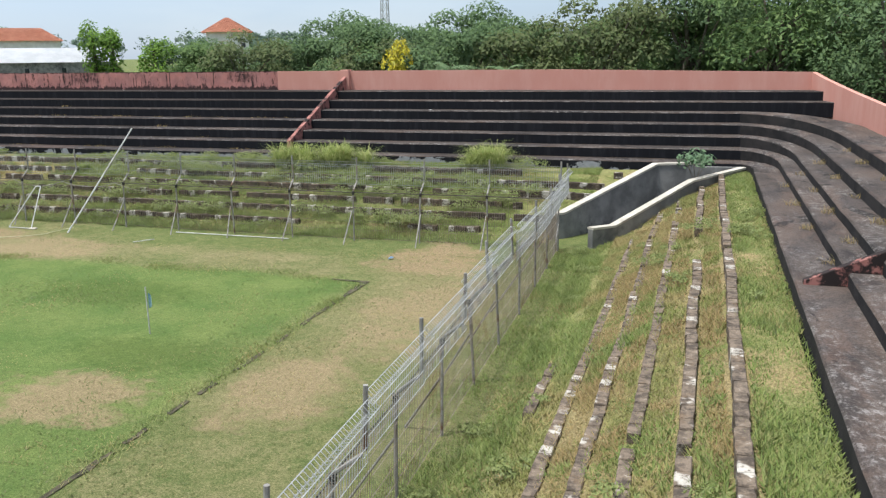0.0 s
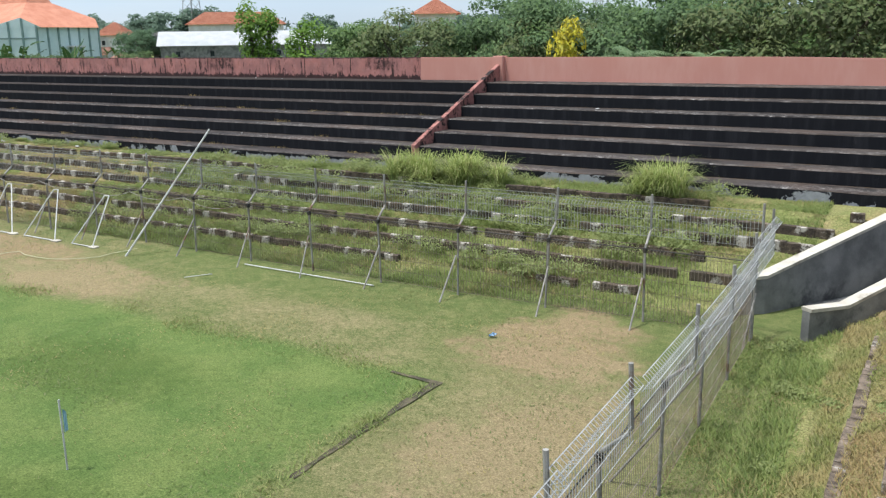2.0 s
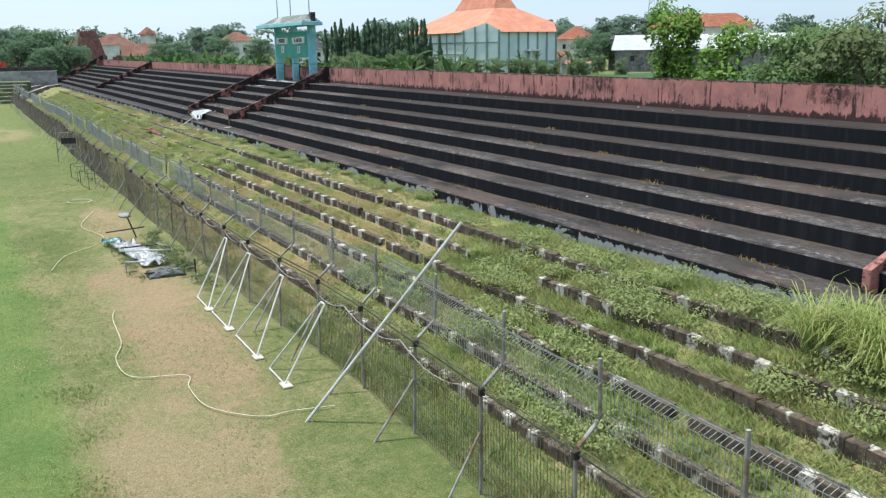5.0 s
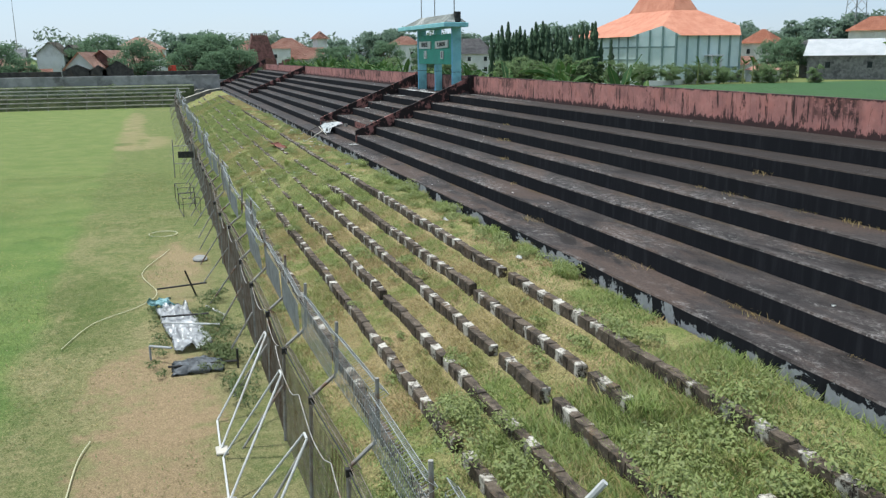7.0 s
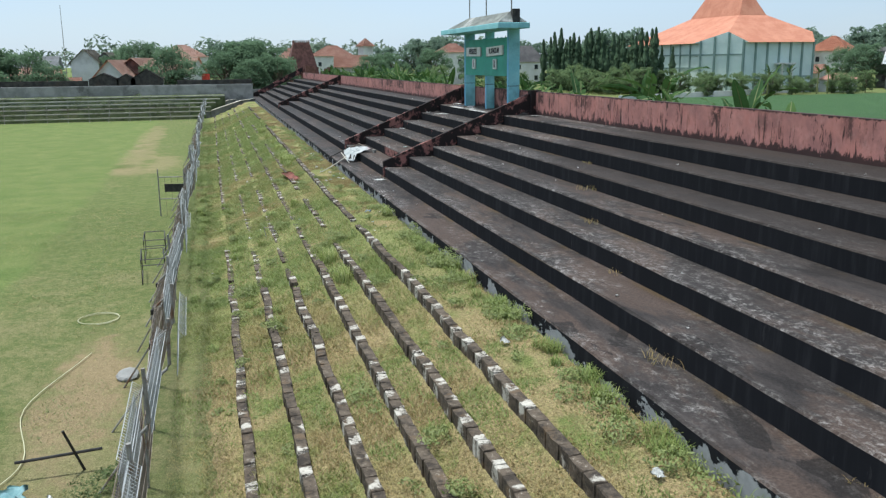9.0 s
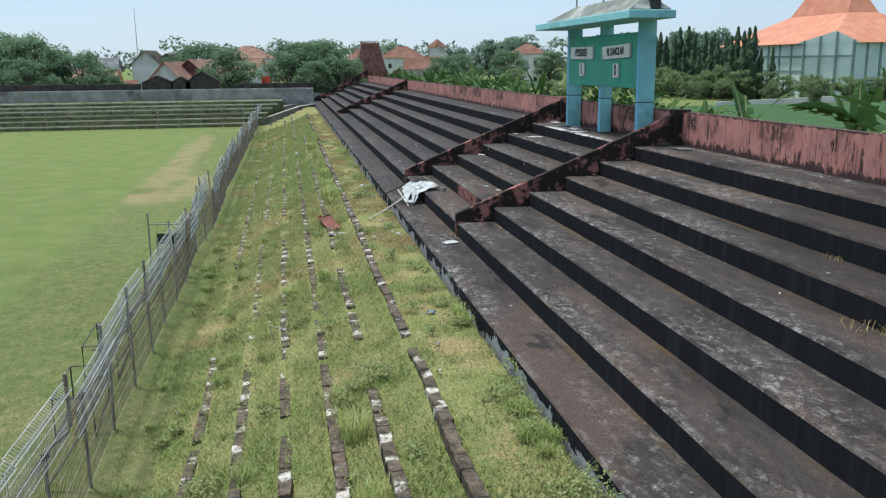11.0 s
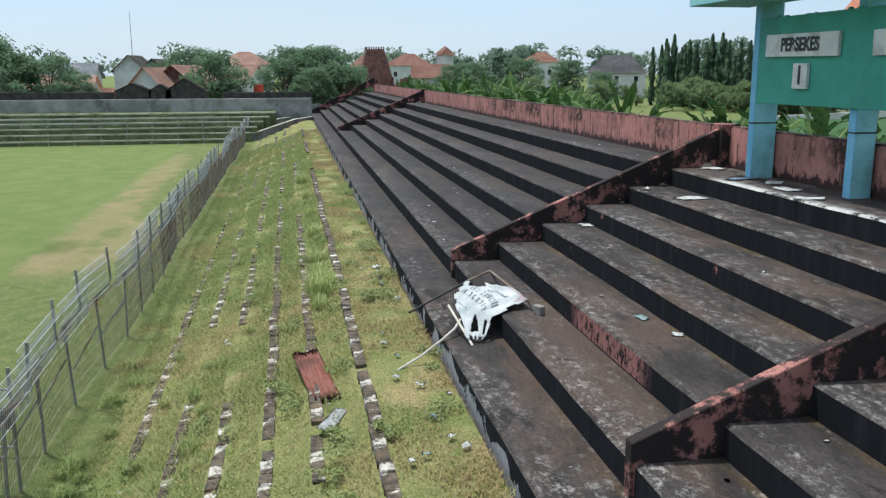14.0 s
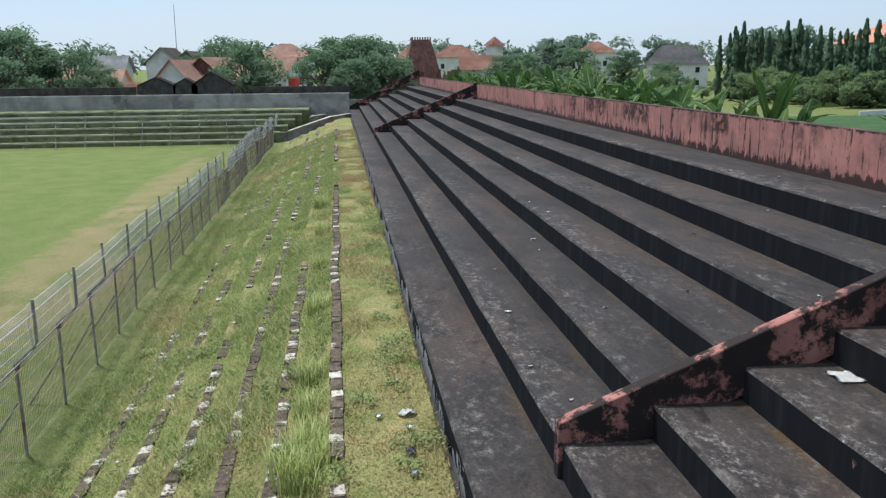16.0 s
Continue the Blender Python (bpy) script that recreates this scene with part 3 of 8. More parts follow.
BLOCK_LONG, BLOCK_END = make_block("kerb_row_long_side", 0, 0.145), make_block("kerb_row_end_side", 1, 0.09, 1.7)
CAP_MAT = mottled("cream_coping", (0.37, 0.34, 0.285), (0.48, 0.445, 0.38), 2.0, 30, c=(0.25, 0.225, 0.185))
GREY_WALL = mottled("grey_stained_render", (0.120, 0.119, 0.115), (0.215, 0.212, 0.202), 1.2, 30, c=(0.066, 0.066, 0.066))
PALE_WALL = mottled("pale_grey_wall", (0.20, 0.20, 0.19), (0.32, 0.315, 0.30), 0.8, 25, c=(0.12, 0.115, 0.11))
GALV = mottled("galvanised_wire", (0.27, 0.28, 0.275), (0.38, 0.385, 0.38), 4.0, 60, 0.55, 0.1, 0.5, 0.1)
RUSTY = mottled("dull_rusting_wire", (0.165, 0.130, 0.100), (0.265, 0.225, 0.185), 3.0, 60, 0.75, 0.25, 0.4, 0.2, c=(0.11, 0.055, 0.03))
POST_MAT = mottled("weathered_steel_pipe", (0.20, 0.19, 0.172), (0.32, 0.305, 0.28), 5.0, 60, 0.65, 0.25, 0.4, 0.2, c=(0.16, 0.09, 0.055))
WHITE_PIPE = mottled("white_painted_pipe", (0.40, 0.40, 0.385), (0.52, 0.52, 0.50), 3.0, 60, 0.5, 0, 0.4, 0.1, c=(0.36, 0.33, 0.29))
DARK_STEEL = mottled("dark_steel", (0.028, 0.027, 0.027), (0.06, 0.055, 0.05), 5.0, 60, 0.6, 0.5, 0.4, 0.2)


# ---- helpers for meshes ----
def mesh_of(bm, name, material):
    me = bpy.data.meshes.new(name)
    bm.to_mesh(me)
    bm.free()
    if material:
        me.materials.append(material)
    return me


def part(name, bm, material, parent=None, label=""):
    """Links a bmesh, or a finished mesh, as one object under a thing or part."""
    me = bm if isinstance(bm, bpy.types.Mesh) else mesh_of(bm, name, material)
    ob = new(name, me)
    if parent:
        ob.parent = parent
    if label:
        ob["label"] = label
    return ob


def thing(name, label, category, where=None, group="", kind=""):
    ob = tagged(new(name), label, category, group, kind)
    ob.empty_display_size = 0.2
    if where is not None:
        ob.matrix_world = where
    return ob


def single(name, bm, material, label, category, where=None, group="", kind=""):
    ob = tagged(part(name, bm, material), label, category, group, kind)
    if where is not None:
        ob.matrix_world = where
    return ob


def box(bm, x0, y0, z0, x1, y1, z1, bevel=0.0):
    vs = [bm.verts.new(p) for p in ((x0, y0, z0), (x1, y0, z0), (x1, y1, z0), (x0, y1, z0), (x0, y0, z1), (x1, y0, z1), (x1, y1, z1), (x0, y1, z1))]
    fs = [bm.faces.new([vs[i] for i in q]) for q in ((0, 3, 2, 1), (4, 5, 6, 7), (0, 1, 5, 4), (1, 2, 6, 5), (2, 3, 7, 6), (3, 0, 4, 7))]
    if bevel:
        bmesh.ops.bevel(bm, geom=list({e for f in fs for e in f.edges}), offset=bevel, segments=1, affect="EDGES", profile=0.5)
    return vs


def tube(bm, pts, r, sides=6, r_end=None, caps=True):
    """A pipe along a line of points."""
    pts = [Vector(p) for p in pts]
    rings = []
    for i, p in enumerate(pts):
        d = (pts[min(i + 1, len(pts) - 1)] - pts[max(i - 1, 0)]).normalized()
        a = d.orthogonal().normalized() if abs(d.z) > 0.95 else Vector((0, 0, 1)).cross(d).normalized()
        b = d.cross(a)
        rr = r if r_end is None else r + (r_end - r) * i / (len(pts) - 1)
        rings.append([bm.verts.new(p + rr * (math.cos(k * math.tau / sides) * a + math.sin(k * math.tau / sides) * b)) for k in range(sides)])
    for u, w in zip(rings, rings[1:]):
        for k in range(sides):
            bm.faces.new((u[k], u[(k + 1) % sides], w[(k + 1) % sides], w[k]))
    if caps:
        bm.faces.new(rings[0][::-1])
        bm.faces.new(rings[-1])
    return bm


def prism(bm, outline, z0, z1):
    """A plan outline (anticlockwise) raised from z0 to z1."""
    lo, hi = [bm.verts.new((x, y, z0)) for x, y in outline], [bm.verts.new((x, y, z1)) for x, y in outline]
    n = len(lo)
    bm.faces.new(hi)
    bm.faces.new(lo[::-1])
    for i in range(n):
        bm.faces.new((lo[i], lo[(i + 1) % n], hi[(i + 1) % n], hi[i]))


def raw_mesh(name, verts, faces_flat, sides, material):
    """A mesh from arrays, all faces with the same number of sides."""
    me = bpy.data.meshes.new(name)
    nf = len(faces_flat) // sides
    me.vertices.add(len(verts))
    me.vertices.foreach_set("co", np.asarray(verts, np.float32).ravel())
    me.loops.add(nf * sides)
    me.loops.foreach_set("vertex_index", np.asarray(faces_flat, np.int32))
    me.polygons.add(nf)
    me.polygons.foreach_set("loop_start", np.arange(0, nf * sides, sides, dtype=np.int32))
    me.update(calc_edges=True)
    me.materials.append(material)
    return me


def blades(name, base, height, width, material, lean=0.5, seed=1):
    """Grass: one narrow triangle a blade, leaning at random."""
    rng = np.random.default_rng(seed)
    n = len(base)
    a = rng.uniform(0, math.tau, n)
    side = np.stack([np.cos(a), np.sin(a), np.zeros(n)], 1) * (width * rng.uniform(0.6, 1.3, n))[:, None] / 2
    b = rng.uniform(0, math.tau, n)
    h = height * rng.uniform(0.55, 1.25, n)
    tip = np.stack([np.cos(b) * lean * h * rng.uniform(0.2, 1.4, n), np.sin(b) * lean * h * rng.uniform(0.2, 1.4, n), h], 1)
    v = np.empty((n, 3, 3))
    v[:, 0], v[:, 1], v[:, 2] = base - side, base + side, base + tip
    return raw_mesh(name, v.reshape(-1, 3), np.arange(n * 3), 3, material)


def arching(name, base, height, width, material, droop=0.7, seed=1, spread=0.6):
    """Long grass: blades in three bent lengths that fall over at the tip."""
    rng = np.random.default_rng(seed)
    n = len(base)
    a = rng.uniform(0, math.tau, n)
    out = np.stack([np.cos(a), np.sin(a), np.zeros(n)], 1)
    side = np.stack([-np.sin(a), np.cos(a), np.zeros(n)], 1)
    h = height * rng.uniform(0.6, 1.2, n)
    w = width * rng.uniform(0.7, 1.2, n)
    sp = spread * rng.uniform(0.3, 1.3, n)
    dr = droop * rng.uniform(0.4, 1.2, n)
    v = np.empty((n, 7, 3))
    for i, s in enumerate((0.0, 0.45, 0.8)):
        c = base + out * (h * sp * s ** 1.5)[:, None]
        c[:, 2] += h * (s - dr * 0.45 * s ** 3)
        v[:, 2 * i], v[:, 2 * i + 1] = c - side * (w * (1 - 0.5 * s) / 2)[:, None], c + side * (w * (1 - 0.5 * s) / 2)[:, None]
    tip = base + out * (h * sp * 1.25)[:, None]
    tip[:, 2] += h * (1 - dr * 0.55)
    v[:, 6] = tip
    idx = np.array([0, 1, 3, 0, 3, 2, 2, 3, 5, 2, 5, 4, 4, 5, 6])
    f = (np.arange(n)[:, None] * 7 + idx[None]).ravel()
    return raw_mesh(name, v.reshape(-1, 3), f, 3, material)


def leafy(centres, radii, count, size, seed, flat=0.8):
    """Leaf quads spread over the skins of clumps: arrays of verts and quads. Each leaf folds a little and faces out and up."""
    rng = np.random.default_rng(seed)
    centres, radii = np.asarray(centres, float), np.asarray(radii, float)
    pick = rng.choice(len(centres), count, p=radii ** 2 / (radii ** 2).sum())
    d = rng.normal(size=(count, 3))
    d[:, 2] = np.where(d[:, 2] < -0.3, -d[:, 2] * 0.6, d[:, 2])
    d /= np.linalg.norm(d, axis=1)[:, None]
    r = radii[pick] * rng.uniform(0.62, 1.06, count)
    p = centres[pick] + d * r[:, None] * np.array([1, 1, flat])
    nrm = d + rng.normal(size=(count, 3)) * 0.55 + np.array([0, 0, 0.35])
    nrm /= np.linalg.norm(nrm, axis=1)[:, None]
    u = np.cross(nrm, rng.normal(size=(count, 3)))
    u /= np.linalg.norm(u, axis=1)[:, None]
    w = np.cross(nrm, u)
    s = size * rng.uniform(0.6, 1.3, count)
    v = np.empty((count, 4, 3))
    v[:, 0] = p - u * s[:, None]
    v[:, 1] = p - w * (s * 0.42)[:, None] - nrm * (s * 0.12)[:, None]
    v[:, 2] = p + u * s[:, None] - nrm * (s * 0.25)[:, None]
    v[:, 3] = p + w * (s * 0.42)[:, None] - nrm * (s * 0.12)[:, None]
    return v.reshape(-1, 3), np.arange(count * 4)


# ---- ground ----
def ground_sheet():
    bm = bmesh.new()
    xs = [-4000, -1500, -600, -300, -220] + list(range(-160, 41, 4)) + [80, 200, 600, 1500, 4000]
    ys = [-4000, -1500, -600, -200, -100] + list(range(-40, 61, 4)) + [100, 200, 400, 800, 1500, 4000]
    grid = [[bm.verts.new((x, y, 0.03 * noise.noise((x * 0.2, y * 0.2, 3.1)) if -140 < x < 10 and -30 < y < 27 else 0.0)) for y in ys] for x in xs]
    for i in range(len(xs) - 1):
        for j in range(len(ys) - 1):
            bm.faces.new((grid[i][j], grid[i + 1][j], grid[i + 1][j + 1], grid[i][j + 1]))
    return single("ground", bm, GROUND_MAT, "mown green pitch with straw-coloured bare patches", "ground", kind="structure")


ground_sheet()


# ---- terraced grass banks with rows of kerb blocks ----
def end_north(y):
    return -3.15 + max(0.0, y - 28.5) * 0.58


def end_east(x):
    return 27.5 + max(0.0, x + 1.5) * 1.46


def buried(x):
    """How much higher the soil lies against the rows towards the west."""
    f = min(1.0, max(0.0, (-43.0 - x) / 8.0))
    return 0.085 * f * f * (3 - 2 * f)


def bank(name, rows, across_end, along, front, flip, material):
    """Stepped grassy bank: a profile drawn along its length, with uneven soil."""
    prof = [(rows[0] - 0.85, -0.05), (rows[0] - 0.12, 0.10), (rows[0] + 0.08, 0.14)]
    for i, r in enumerate(rows):
        nxt = rows[i + 1] if i + 1 < len(rows) else front + 0.02
        top = ROW_RISE * (i + 1)
        prof += [(r + 0.11, top - 0.03), (r + 0.22, top - 0.02), (r + 0.5 * (nxt - r) + 0.1, top + 0.02), (nxt - 0.12, top + (0.13 if i + 1 < len(rows) else 0.03))]
        if i + 1 < len(rows):
            prof += [(nxt + 0.05, top + 0.15)]
    ramp = {k for k in range(len(prof)) if k > 2 and (k - 2) % 5 in (4, 0) and k < len(prof) - 1}   # soil banked against the next row
    bm = bmesh.new()
    grid = []
    for s in along:
        line = []
        for k, (u, z) in enumerate(prof):
            e = across_end(u)
            t = min(s, e)
            zz = z + (buried(t) if k in ramp and not flip else 0.0) + 0.045 * noise.noise((t * 0.9, u * 1.7, 7.7)) + 0.03 * noise.noise((t * 3.1, u * 3.3, 1.7))
            line.append(bm.verts.new((u, t, zz) if flip else (t, u, zz)))
        grid.append(line)
    for a, b in zip(grid, grid[1:]):
        for k in range(len(prof) - 1):
            q = (a[k], b[k], b[k + 1], a[k + 1])
            try:
                f = bm.faces.new(q[::-1] if flip else q)
                f.smooth = True
            except ValueError:
                pass
    bmesh.ops.remove_doubles(bm, verts=bm.verts, dist=0.0005)
    return single(name, bm, material, "weedy stepped grass terrace with low kerb rows", "terrace", kind="structure")


bank_north = bank("terrace_north", ROWS_N, end_north, np.arange(-139.0, 0.4, 0.4), Y_FRONT, False, BANK_MAT)
bank_east = bank("terrace_east", ROWS_E, end_east, np.arange(-24.0, 33.9, 0.4), X_FRONT, True, BANK_MAT)


# ---- upper stands ----
def tread_box(bm, x0, y0, z0, x1, y1, z1, front, seg):
    """A long step with a worn, slightly uneven nosing. front: 'y' or 'x', the axis its riser faces."""
    n = max(1, int((x1 - x0 if front == "y" else y1 - y0) / seg))
    rings = []
    for i in range(n + 1):
        s = (x0 + (x1 - x0) * i / n) if front == "y" else (y0 + (y1 - y0) * i / n)
        w = 0.012 * noise.noise((s * 0.8, z1 * 3, y0)) + 0.010 * noise.noise((s * 3.3, z1, x0))
        chip = 0.03 + 0.02 * max(0, noise.noise((s * 1.7, z1 * 5, 4.4)))
        a, b = (y0, y1) if front == "y" else (x0, x1)
        prof = [(a, z0), (a + w, z1 - chip), (a + chip * 0.9 + w, z1 + w * 0.5), (b, z1 + w * 0.5), (b, z0)]
        rings.append([bm.verts.new((s, u, z) if front == "y" else (u, s, z)) for u, z in prof])
    for a, b in zip(rings, rings[1:]):
        for k in range(4):
            q = (a[k], b[k], b[k + 1], a[k + 1])
            f = bm.faces.new(q if front == "y" else q[::-1])
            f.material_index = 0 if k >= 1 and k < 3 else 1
    for r, rev in ((rings[0], front == "x"), (rings[-1], front == "y")):
        f = bm.faces.new(r[::-1] if not rev else r)
        f.material_index = 1


def stand_step(name, coords, front, first, parent):
    bm = bmesh.new()
    tread_box(bm, *coords, front, 0.6)
    bmesh.ops.recalc_face_normals(bm, faces=bm.faces)
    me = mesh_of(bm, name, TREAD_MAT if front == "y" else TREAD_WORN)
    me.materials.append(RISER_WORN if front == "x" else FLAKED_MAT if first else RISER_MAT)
    return part(name, me, None, parent)


TURN_X, TURN_Y = 2.9, 31.6      # where the north steps end and the end steps begin
stand_north = thing("stand_north", "black mouldy concrete terrace of seven broad steps", "grandstand", kind="structure")
for k in range(STEPS):
    y = Y_FRONT + TREAD * k
    back = y + TREAD + 0.05 if k < STEPS - 1 else Y_WALL
    stand_step("step", (X_WEST, y, (0.8 if k == 0 else T0 + RISE * k - 0.6), (TURN_X if k < 5 else X_WALL - 0.002 * k), back, T0 + RISE * k), "y", k == 0, stand_north)
stand_east = thing("stand_east", "worn dark concrete terrace of low steps turning the corner", "grandstand", kind="structure")
for k, (x, z) in enumerate(zip(EDGES_E, LEVELS_E)):
    back = EDGES_E[k + 1] + 0.05 if k < 4 else X_WALL
    stand_step("step", (x, -24.0, (0.8 if k == 0 else z - 0.6), back, TURN_Y, z), "x", k == 0, stand_east)


def corner_step(k):
    """The bend of one step: nosing, riser and tread swept round from the long side to the end side, settling as they go."""
    def at(j, s):
        y = Y_FRONT + TREAD * j
        x = EDGES_E[j] if j < 5 else X_WALL + 0.1
        a, c, e = Vector((TURN_X, y)), Vector((x + 0.1, y - 0.35 - 0.2 * j if j < 5 else y)), Vector((x, TURN_Y))
        return a * (1 - s) ** 2 + c * 2 * s * (1 - s) + e * s * s
    bm, rows = bmesh.new(), []
    n = 22
    for i in range(n + 1):
        s = i / n
        f = s * s * (3 - 2 * s)
        z = (T0 + RISE * k) * (1 - f) + LEVELS_E[k] * f - 0.004
        w = 0.012 * noise.noise((i * 0.6, k, 2.2))
        p, q = at(k, s), at(k + 1, s)
        p2 = p.lerp(q, 0.035)
        q2 = q + (q - p).normalized() * 0.06
        rows.append([bm.verts.new(c) for c in ((p.x, p.y, z - 0.75 if k else 0.8), (p.x, p.y, z - 0.03 + w), (p2.x, p2.y, z + w), (q2.x, q2.y, z + w))])
    for a, b in zip(rows, rows[1:]):
        for j in range(3):
            f = bm.faces.new((a[j], b[j], b[j + 1], a[j + 1]))
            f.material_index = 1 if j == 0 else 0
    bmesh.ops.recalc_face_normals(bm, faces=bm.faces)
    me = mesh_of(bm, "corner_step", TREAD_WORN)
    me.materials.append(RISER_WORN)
    part("corner_step", me, None, stand_east)


for k in range(5):
    corner_step(k)


def slab(name, pts_lo, pts_hi, thick, material, parent=None, label="", kind="", category=""):
    """A wall along a line in plan: foot and top heights by point, with thickness to its left."""
    bm = bmesh.new()
    rows = []
    n = len(pts_lo)
    for i in range(n):
        p, q = Vector(pts_lo[max(i - 1, 0)][:2]), Vector(pts_lo[min(i + 1, n - 1)][:2])
        d = (q - p).normalized()
        nx, ny = -d.y * thick, d.x * thick
        (x, y, z0), z1 = pts_lo[i], pts_hi[i]
        rows.append([bm.verts.new(c) for c in ((x, y, z0), (x, y, z1), (x + nx, y + ny, z1), (x + nx, y + ny, z0))])
    for a, b in zip(rows, rows[1:]):
        for k in range(4):
            bm.faces.new((a[k], a[(k + 1) % 4], b[(k + 1) % 4], b[k]))
    bm.faces.new(rows[0][::-1])
    bm.faces.new(rows[-1])
    bmesh.ops.recalc_face_normals(bm, faces=bm.faces)
    ob = part(name, bm, material, parent, label)
    if kind:
        tagged(ob, label, category, kind=kind)
    return ob


def wall_run(name, x0, x1, material, label):
    xs = np.arange(x0, x1 + 0.01, (x1 - x0) / max(1, round((x1 - x0) / 1.5)))
    lo = [(x, Y_WALL, T0 + 6 * RISE - 0.5) for x in xs]
    hi = [WALL_TOP - 0.016 * max(0.0, x + 5.0) + 0.012 * noise.noise((x * 0.7, 0, 0)) for x in xs]
    return slab(name, lo, hi, 0.20, material, None, label, "structure", "wall")


wall_run("wall_north", X_WEST, -19.20, PINK_DIRTY, "faded pink parapet wall streaked with black mould")
wall_run("wall_north_fresh", -19.197, 5.96, PINK_CLEAN, "cleaner pink parapet wall of the corner block")
xs = [7.25, 7.25, 7.25, 7.20, 7.05, 6.85, 6.60, 6.20, 5.98, 5.78]
ys = [-24.0, 24.0, 30.0, 33.0, 35.5, 37.0, 38.2, 39.5, 40.2, 41.045]
tops = [4.14, 4.14, 4.14, 4.16, 4.28, 4.40, 4.55, 4.78, 4.92, 5.07]
slab("wall_east", [(x, y, 2.6) for x, y in zip(xs[::-1], ys[::-1])], tops[::-1], 0.20, PINK_CLEAN, None, "pale pink parapet wall sloping down from the corner", "structure", "wall")


def fin(parent_name, tip, foot, length, along, rise_run, z_tip, z_base, label, material=None):
    """A raking kerb that splits the steps, its top parallel to the slope."""
    bm = bmesh.new()
    th = 0.17
    prof = [(0, z_base), (0, z_tip), (length, z_tip + rise_run * length), (length, z_base + rise_run * length)]
    a = [bm.verts.new((tip - th / 2, foot + u, z) if along == "y" else (foot + u, tip - th / 2, z)) for u, z in prof]
    b = [bm.verts.new((tip + th / 2, foot + u, z) if along == "y" else (foot + u, tip + th / 2, z)) for u, z in prof]
    bm.faces.new(a)
    bm.faces.new(b[::-1])
    for k in range(4):
        bm.faces.new((a[k], a[(k + 1) % 4], b[(k + 1) % 4], b[k]))
    bmesh.ops.recalc_face_normals(bm, faces=bm.faces)
    bmesh.ops.bevel(bm, geom=list(bm.edges), offset=0.012, segments=1, affect="EDGES")
    return single(parent_name, bm, material or FIN_MAT, label, "kerb", kind="structure")


for x in FINS:
    if x > -20:
        fin("raking_kerb", x, Y_FRONT + 0.74, Y_WALL - Y_FRONT - 0.75, "y", 0.398, T0 + 0.44, T0 - 0.3, "dull pink raking kerb stained with black mould", FIN_CLEAN)
    else:
        fin("raking_kerb", x, Y_FRONT + TREAD - 0.05, Y_WALL - Y_FRONT - TREAD + 0.04, "y", 0.415, T0 + RISE + 0.24, T0 - 0.02, "red-pink raking kerb blotched with black mould")
    bm = bmesh.new()
    box(bm, x - 0.22, Y_WALL - 0.20, T0 + 6 * RISE - 0.1, x + 0.22, Y_WALL + 0.24, WALL_TOP + 0.05, 0.015)
    single("wall_pier", bm, PINK_CLEAN if x > -20 else FIN_MAT, "weathered pier where the kerb meets the wall", "pier", kind="structure")
fin("raking_kerb", X_WEST + 0.1, Y_FRONT + 0.0, Y_WALL - Y_FRONT, "y", 0.50, T0 + 0.35, T0 - 0.4, "dark raking end kerb of the stand")
fin("raking_kerb", 16.85, X_FRONT + 0.13, X_WALL - X_FRONT - 0.14, "x", 0.47, T0 + 0.07, T0 - 0.40, "red-pink raking kerb blotched with black mould")


# ---- corner stair walls ----
def stair_wall(name, pts, thick, label):
    """Low wall beside the corner stair, with an overhanging pale coping."""
    lo = [(x, y, -0.1) for x, y, z in pts]
    ob = thing(name, label, "wall", kind="structure")
    slab("body", lo, [z - 0.07 for x, y, z in pts], thick, GREY_WALL, ob)
    n = len(pts)
    out = []
    for i, (x, y, z) in enumerate(pts):
        p, q = Vector(pts[max(i - 1, 0)][:2]), Vector(pts[min(i + 1, n - 1)][:2])
        d = (q - p).normalized()
        out.append((x + d.y * 0.03, y - d.x * 0.03, z - 0.07))
    slab("coping", out, [z for x, y, z in pts], thick + 0.06, CAP_MAT, ob, "cream-painted coping")
    return ob


stair_wall("stair_wall", [(-3.08, 28.60, 0.86), (-2.68, 28.95, 0.88), (0.02, 33.30, 2.02), (1.60, 33.74, 2.04)], 0.24, "grey stained stair wall with a cream coping")
stair_wall("stair_wall", [(-1.56, 27.45, 0.70), (-0.96, 28.25, 0.66), (1.30, 31.50, 1.70), (3.05, 33.60, 1.92)], 0.20, "low grey stair wall with a cream coping")
bm = bmesh.new()
prism(bm, [(-0.6, 28.9), (2.9, 33.7), (0.4, 33.6), (-2.0, 30.0)], -0.1, 0.03)
prism(bm, [(2.9, 33.62), (2.9, 33.80), (0.0, 33.80), (0.0, 33.55)], 0.06, 1.90)
bmesh.ops.recalc_face_normals(bm, faces=bm.faces)
single("corner_passage", bm, GREY_WALL, "dark stained concrete passage between two low walls", "passage", kind="structure")


